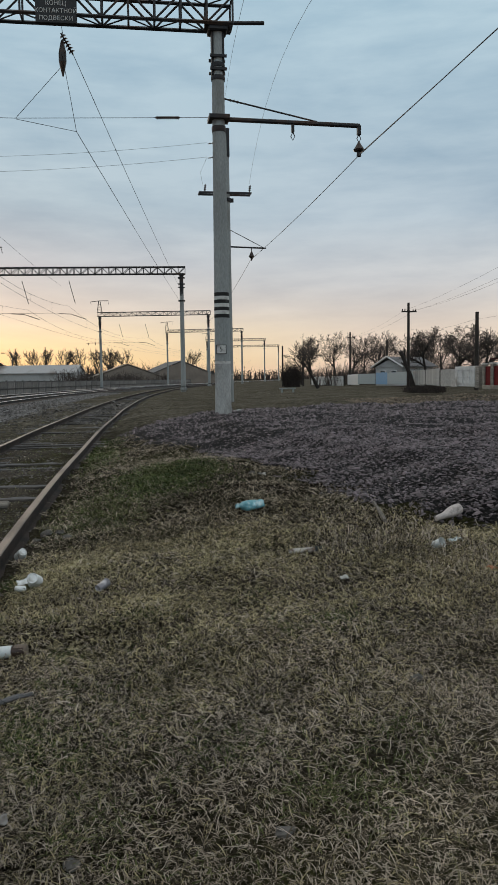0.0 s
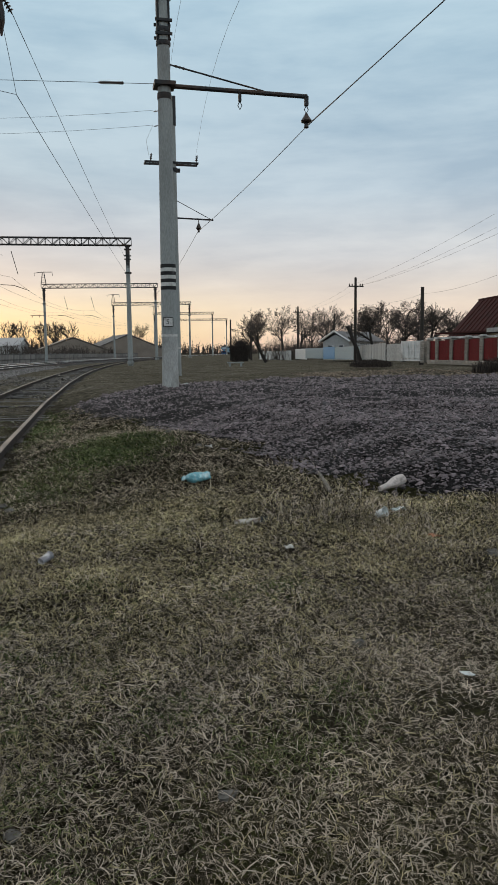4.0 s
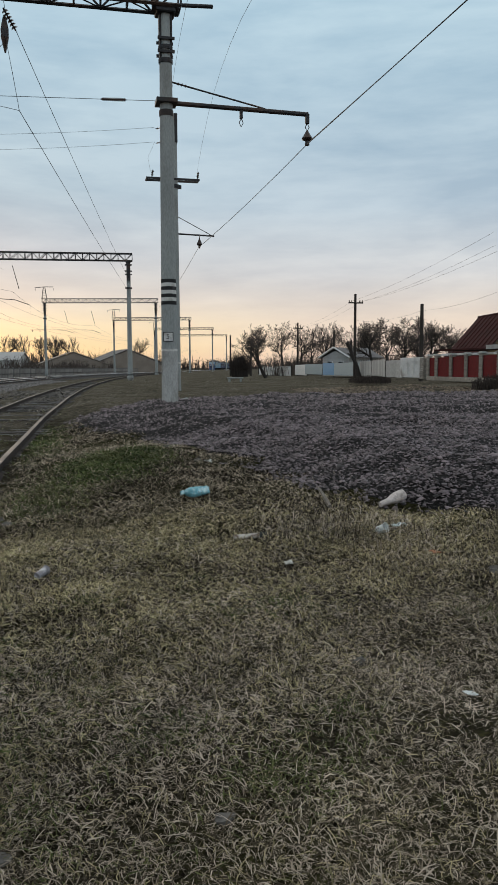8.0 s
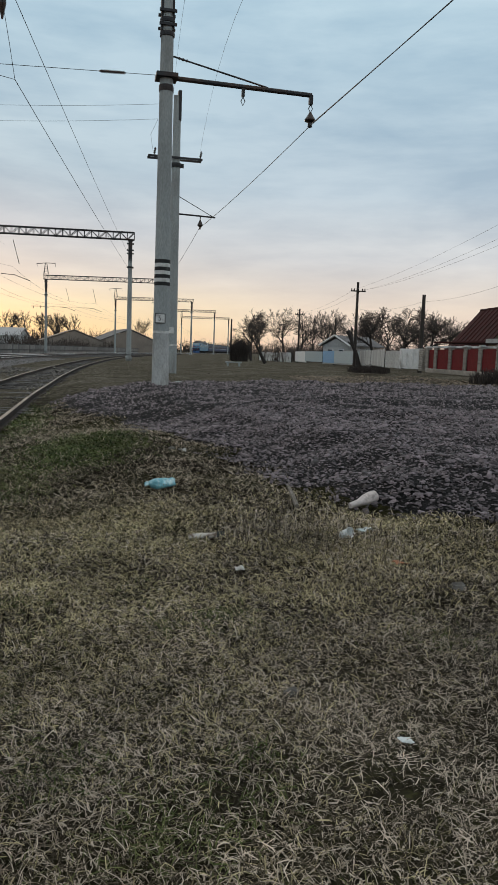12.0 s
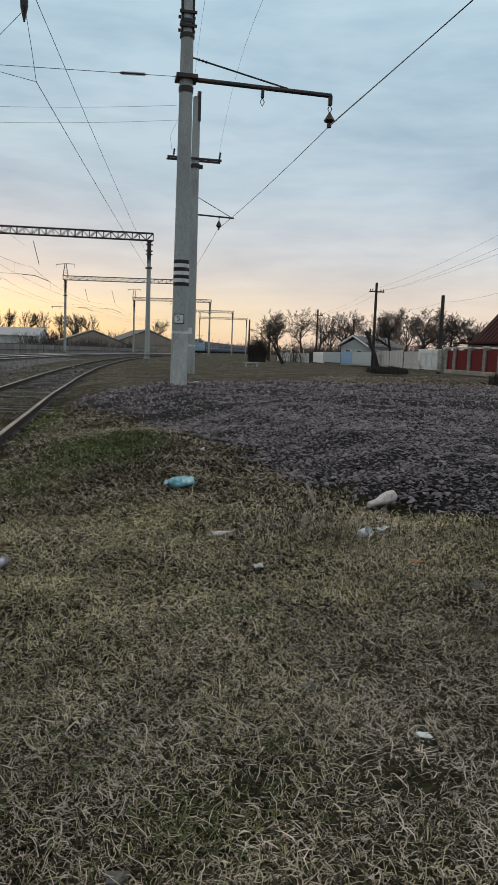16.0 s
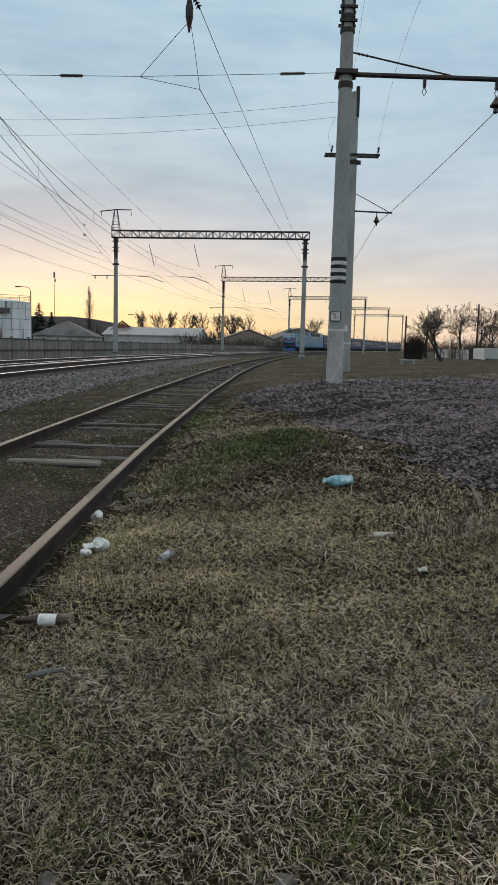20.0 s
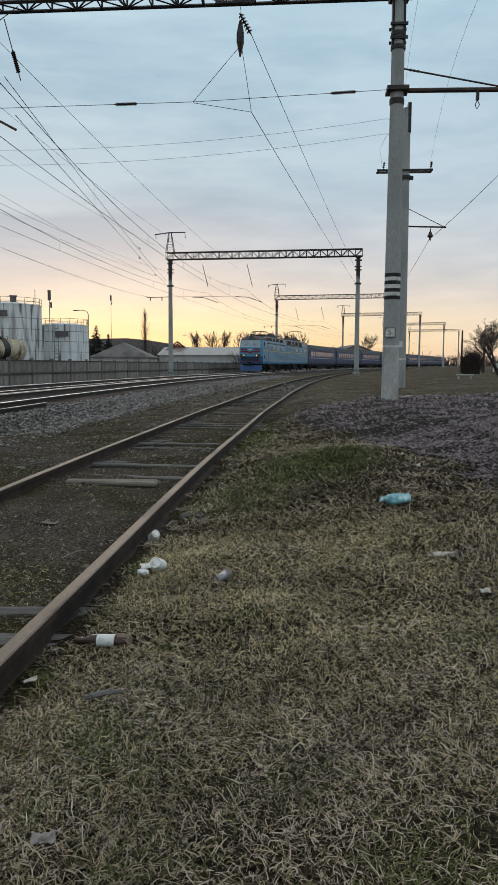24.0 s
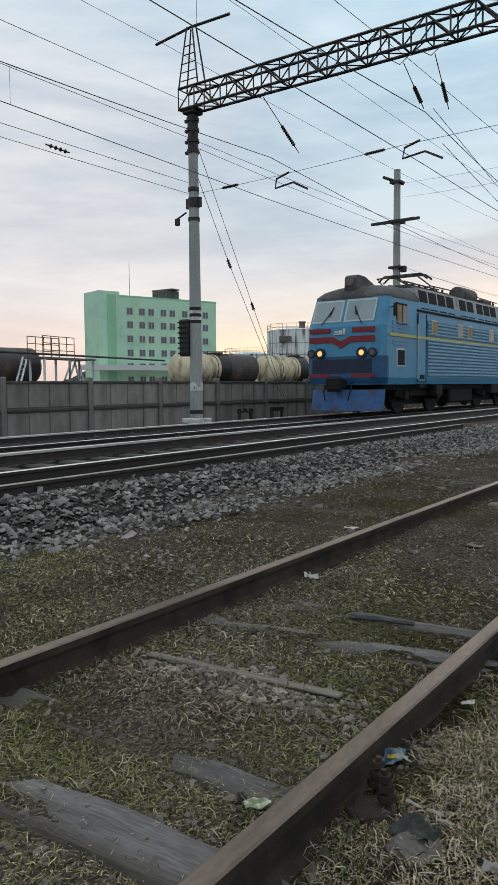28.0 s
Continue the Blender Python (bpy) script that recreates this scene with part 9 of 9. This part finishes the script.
        if name == "candy_wrapper" and mat == "blue":
            laid(part("yellow_fold", sheet(0.028, 0.018, 0.01, 20, 33), MAT["yellow"], t, "yellow folded end", True), pose(-0.02, -0.03, 0.012))
    # dark rag with pale shreds on a flat slab
    t = litter("wet_rag", "dark rag with pale plastic shreds by the rail", "rag", -0.82, 2.04, 0.03, -20)
    part("cloth", sheet(0.13, 0.085, 0.04, 16, 41, 16), MAT["rag"], t, smooth=True)
    for k, (dx, dy, a) in enumerate(((-0.06, 0.05, 20), (0.01, 0.06, -10), (0.06, 0.045, 40))):
        laid(part("plastic_shred", sheet(0.05, 0.016, 0.014, 20, 50 + k, 6), MAT["greyfilm"], t, "pale shred"), pose(dx, dy, 0.035, rz=a))
    # bolted joint on the siding rail, and fittings lying by it
    t = thing("rail_chair", "rusty rail joint plate with two bolts beside the rail", "rail fitting", (-1.0, 2.22, 0.275))
    part("chair_plate", crumple(Shape().lathe([(0.0, -0.075), (0.07, -0.072), (0.08, -0.06), (0.075, -0.05), (0.05, -0.046), (0.0, -0.046)], 16, (0.0, -0.1, 0)), 0.018, 16, 3), MAT["darkrail"], t)
    for x, y, lean_ in ((-0.03, -0.01, 0.012), (0.04, -0.075, -0.01)):
        bolt = Shape().rod((x, y, -0.06), (x + lean_, y, 0.066), 0.0105, 0.0095, 8)
        for z, r, h in ((-0.03, 0.030, 0.022), (0.0, 0.025, 0.022), (0.03, 0.020, 0.02)):
            f = (z + 0.06) / 0.126
            bolt.rod((x + lean_ * f, y, z), (x + lean_ * f, y, z + h), r, r * 0.93, 6)
        part("bolt", bolt, MAT["rustrail"], t, "rusty bolt with stacked nuts")
    slab = part("flat_stone", crumple(Shape().lathe([(0.0, -0.02), (0.06, -0.02), (0.078, -0.006), (0.074, 0.010), (0.055, 0.017), (0.03, 0.018), (0.0, 0.018)], 18), 0.02, 14, 6), MAT["stone"])
    slab.matrix_basis = pose(-0.80, 1.98, ground_at(-0.80, 1.98) + 0.002, rx=4, rz=-18)
    tagged(slab, "flat dark broken slab beside the rail joint", "stone")
    # single stones
    rnd = random.Random(8)
    for x, y, s in ((1.85, 3.16, 0.045), (0.84, 2.37, 0.03), (-4.12, 7.28, 0.08), (-3.1, 6.08, 0.06), (-0.92, 6.42, 0.07), (-0.8, 6.35, 0.05), (-0.98, 6.25, 0.045), (-3.55, 5.3, 0.05), (-2.3, 5.6, 0.05), (0.2, 1.62, 0.035), (-0.35, 1.75, 0.03), (-0.72, 6.1, 0.05), (0.9, 9.0, 0.05), (1.1, 7.9, 0.045)):
        s *= 0.8
        sh = Shape().lathe([(0.0, -0.6 * s)] + [(1.05 * s * math.sin(a), -0.6 * s * math.cos(a)) for a in (0.5, 1.0, 1.5, 2.0, 2.6)] + [(0.0, 0.6 * s)], 9)
        sh = crumple(sh, s * 0.45, 0.9 / s, rnd.uniform(0, 9))
        ob = part("stone", sh, MAT["stone"])
        ob.matrix_basis = pose(x, y, ground_at(x, y) + s * 0.12, rz=rnd.uniform(0, 360))
        tagged(ob, "single grey stone lying on the ground", "stone", group="single stones")
    # sticks and stakes
    for x, y, dx, dy, z0, z1, r, lab in ((-0.72, 2.83, 0.14, 0.02, 0.02, 0.02, 0.012, "flat dark stick lying on grass"), (1.6, 4.95, 0.03, 0.35, 0.03, 0.10, 0.016, "short wooden stake leaning on the gravel edge"), (-1.52, 4.98, 0.1, 0.16, 0.02, 0.05, 0.006, "thin pale stick between the rails"),
                                       (-1.95, 3.85, 0.35, 0.06, 0.015, 0.02, 0.02, "short splintered stick on the track bed"), (2.6, 3.6, -0.1, 0.25, 0.02, 0.06, 0.008, "thin dry twig in the grass"), (-3.4, 9.2, 0.35, 0.15, 0.03, 0.06, 0.012, "dark twig on earth")):
        a, b = Vector((x, y, ground_at(x, y) + z0)), Vector((x + dx, y + dy, ground_at(x + dx, y + dy) + z1))
        m = a.lerp(b, 0.5) + Vector((0, 0, 0.006))
        ob = part("stick", Shape().rod(a, m, r, r * 0.9, 6).rod(m, b, r * 0.9, r * 0.6, 6), MAT["palewood" if "pale" in lab or "wood" in lab else "sleeper"])
        tagged(ob, lab, "stick")
    # plank lying across the siding
    ob = part("loose_plank", crumple(Shape().box((0, 0, 0), (1.02, 0.045, 0.018), 0.006), 0.008, 5, 2), MAT["palewood"])
    ob.matrix_basis = pose(-1.97, 2.77, 0.226, rz=3.5)
    tagged(ob, "thin pale plank lying between the rails", "plank")
    ob = part("loose_plank", crumple(Shape().box((0, 0, 0), (1.0, 0.16, 0.05), 0.015), 0.03, 3, 5), MAT["palewood"])
    ob.matrix_basis = pose(-2.0, 8.1, 0.235, rz=-2)
    tagged(ob, "pale broken sleeper half lying in the siding", "plank")
    # rubble at the foot of the mast
    rnd = random.Random(12)
    for k in range(13):
        x, y, s = rnd.uniform(2.6, 4.0), rnd.uniform(22.4, 24.2), rnd.uniform(0.1, 0.28)
        sh = crumple(Shape().box((0, 0, 0), (s * 2.2, s * 1.4, s * 0.5), 0.02), 0.03, 4, k)
        ob = part("concrete_rubble", sh, MAT["concrete"])
        ob.matrix_basis = pose(x, y, ground_at(x, y) + s * 0.12, rx=rnd.uniform(-8, 8), ry=rnd.uniform(-8, 8), rz=rnd.uniform(0, 360))
        tagged(ob, "broken pale concrete slab beside the mast", "rubble", group="rubble by the mast")
    t = thing("concrete_bench", "low grey concrete bench on open ground", "bench", (12.0, 59, ground_at(12.0, 59)), -8)
    part("seat", Shape().box((0, 0, 0.3), (1.3, 0.4, 0.1), 0.02), MAT["concrete"], t)
    for dx in (-0.45, 0.45):
        part("leg", Shape().box((dx, 0, 0.1), (0.16, 0.34, 0.34), 0.02), MAT["concrete"], t)


build_litter()

# an old rail left lying beside the near main track
sr = rail([((-6.35, y, 0.55), (1, 0)) for y in (-24, -10, 0, 9, 18.5)], MAT["darkrail"], MAT["sparehead"], "spare_rail", "", None)
tagged(sr, "old dark rail lying along the ballast edge", "rail")


motions()
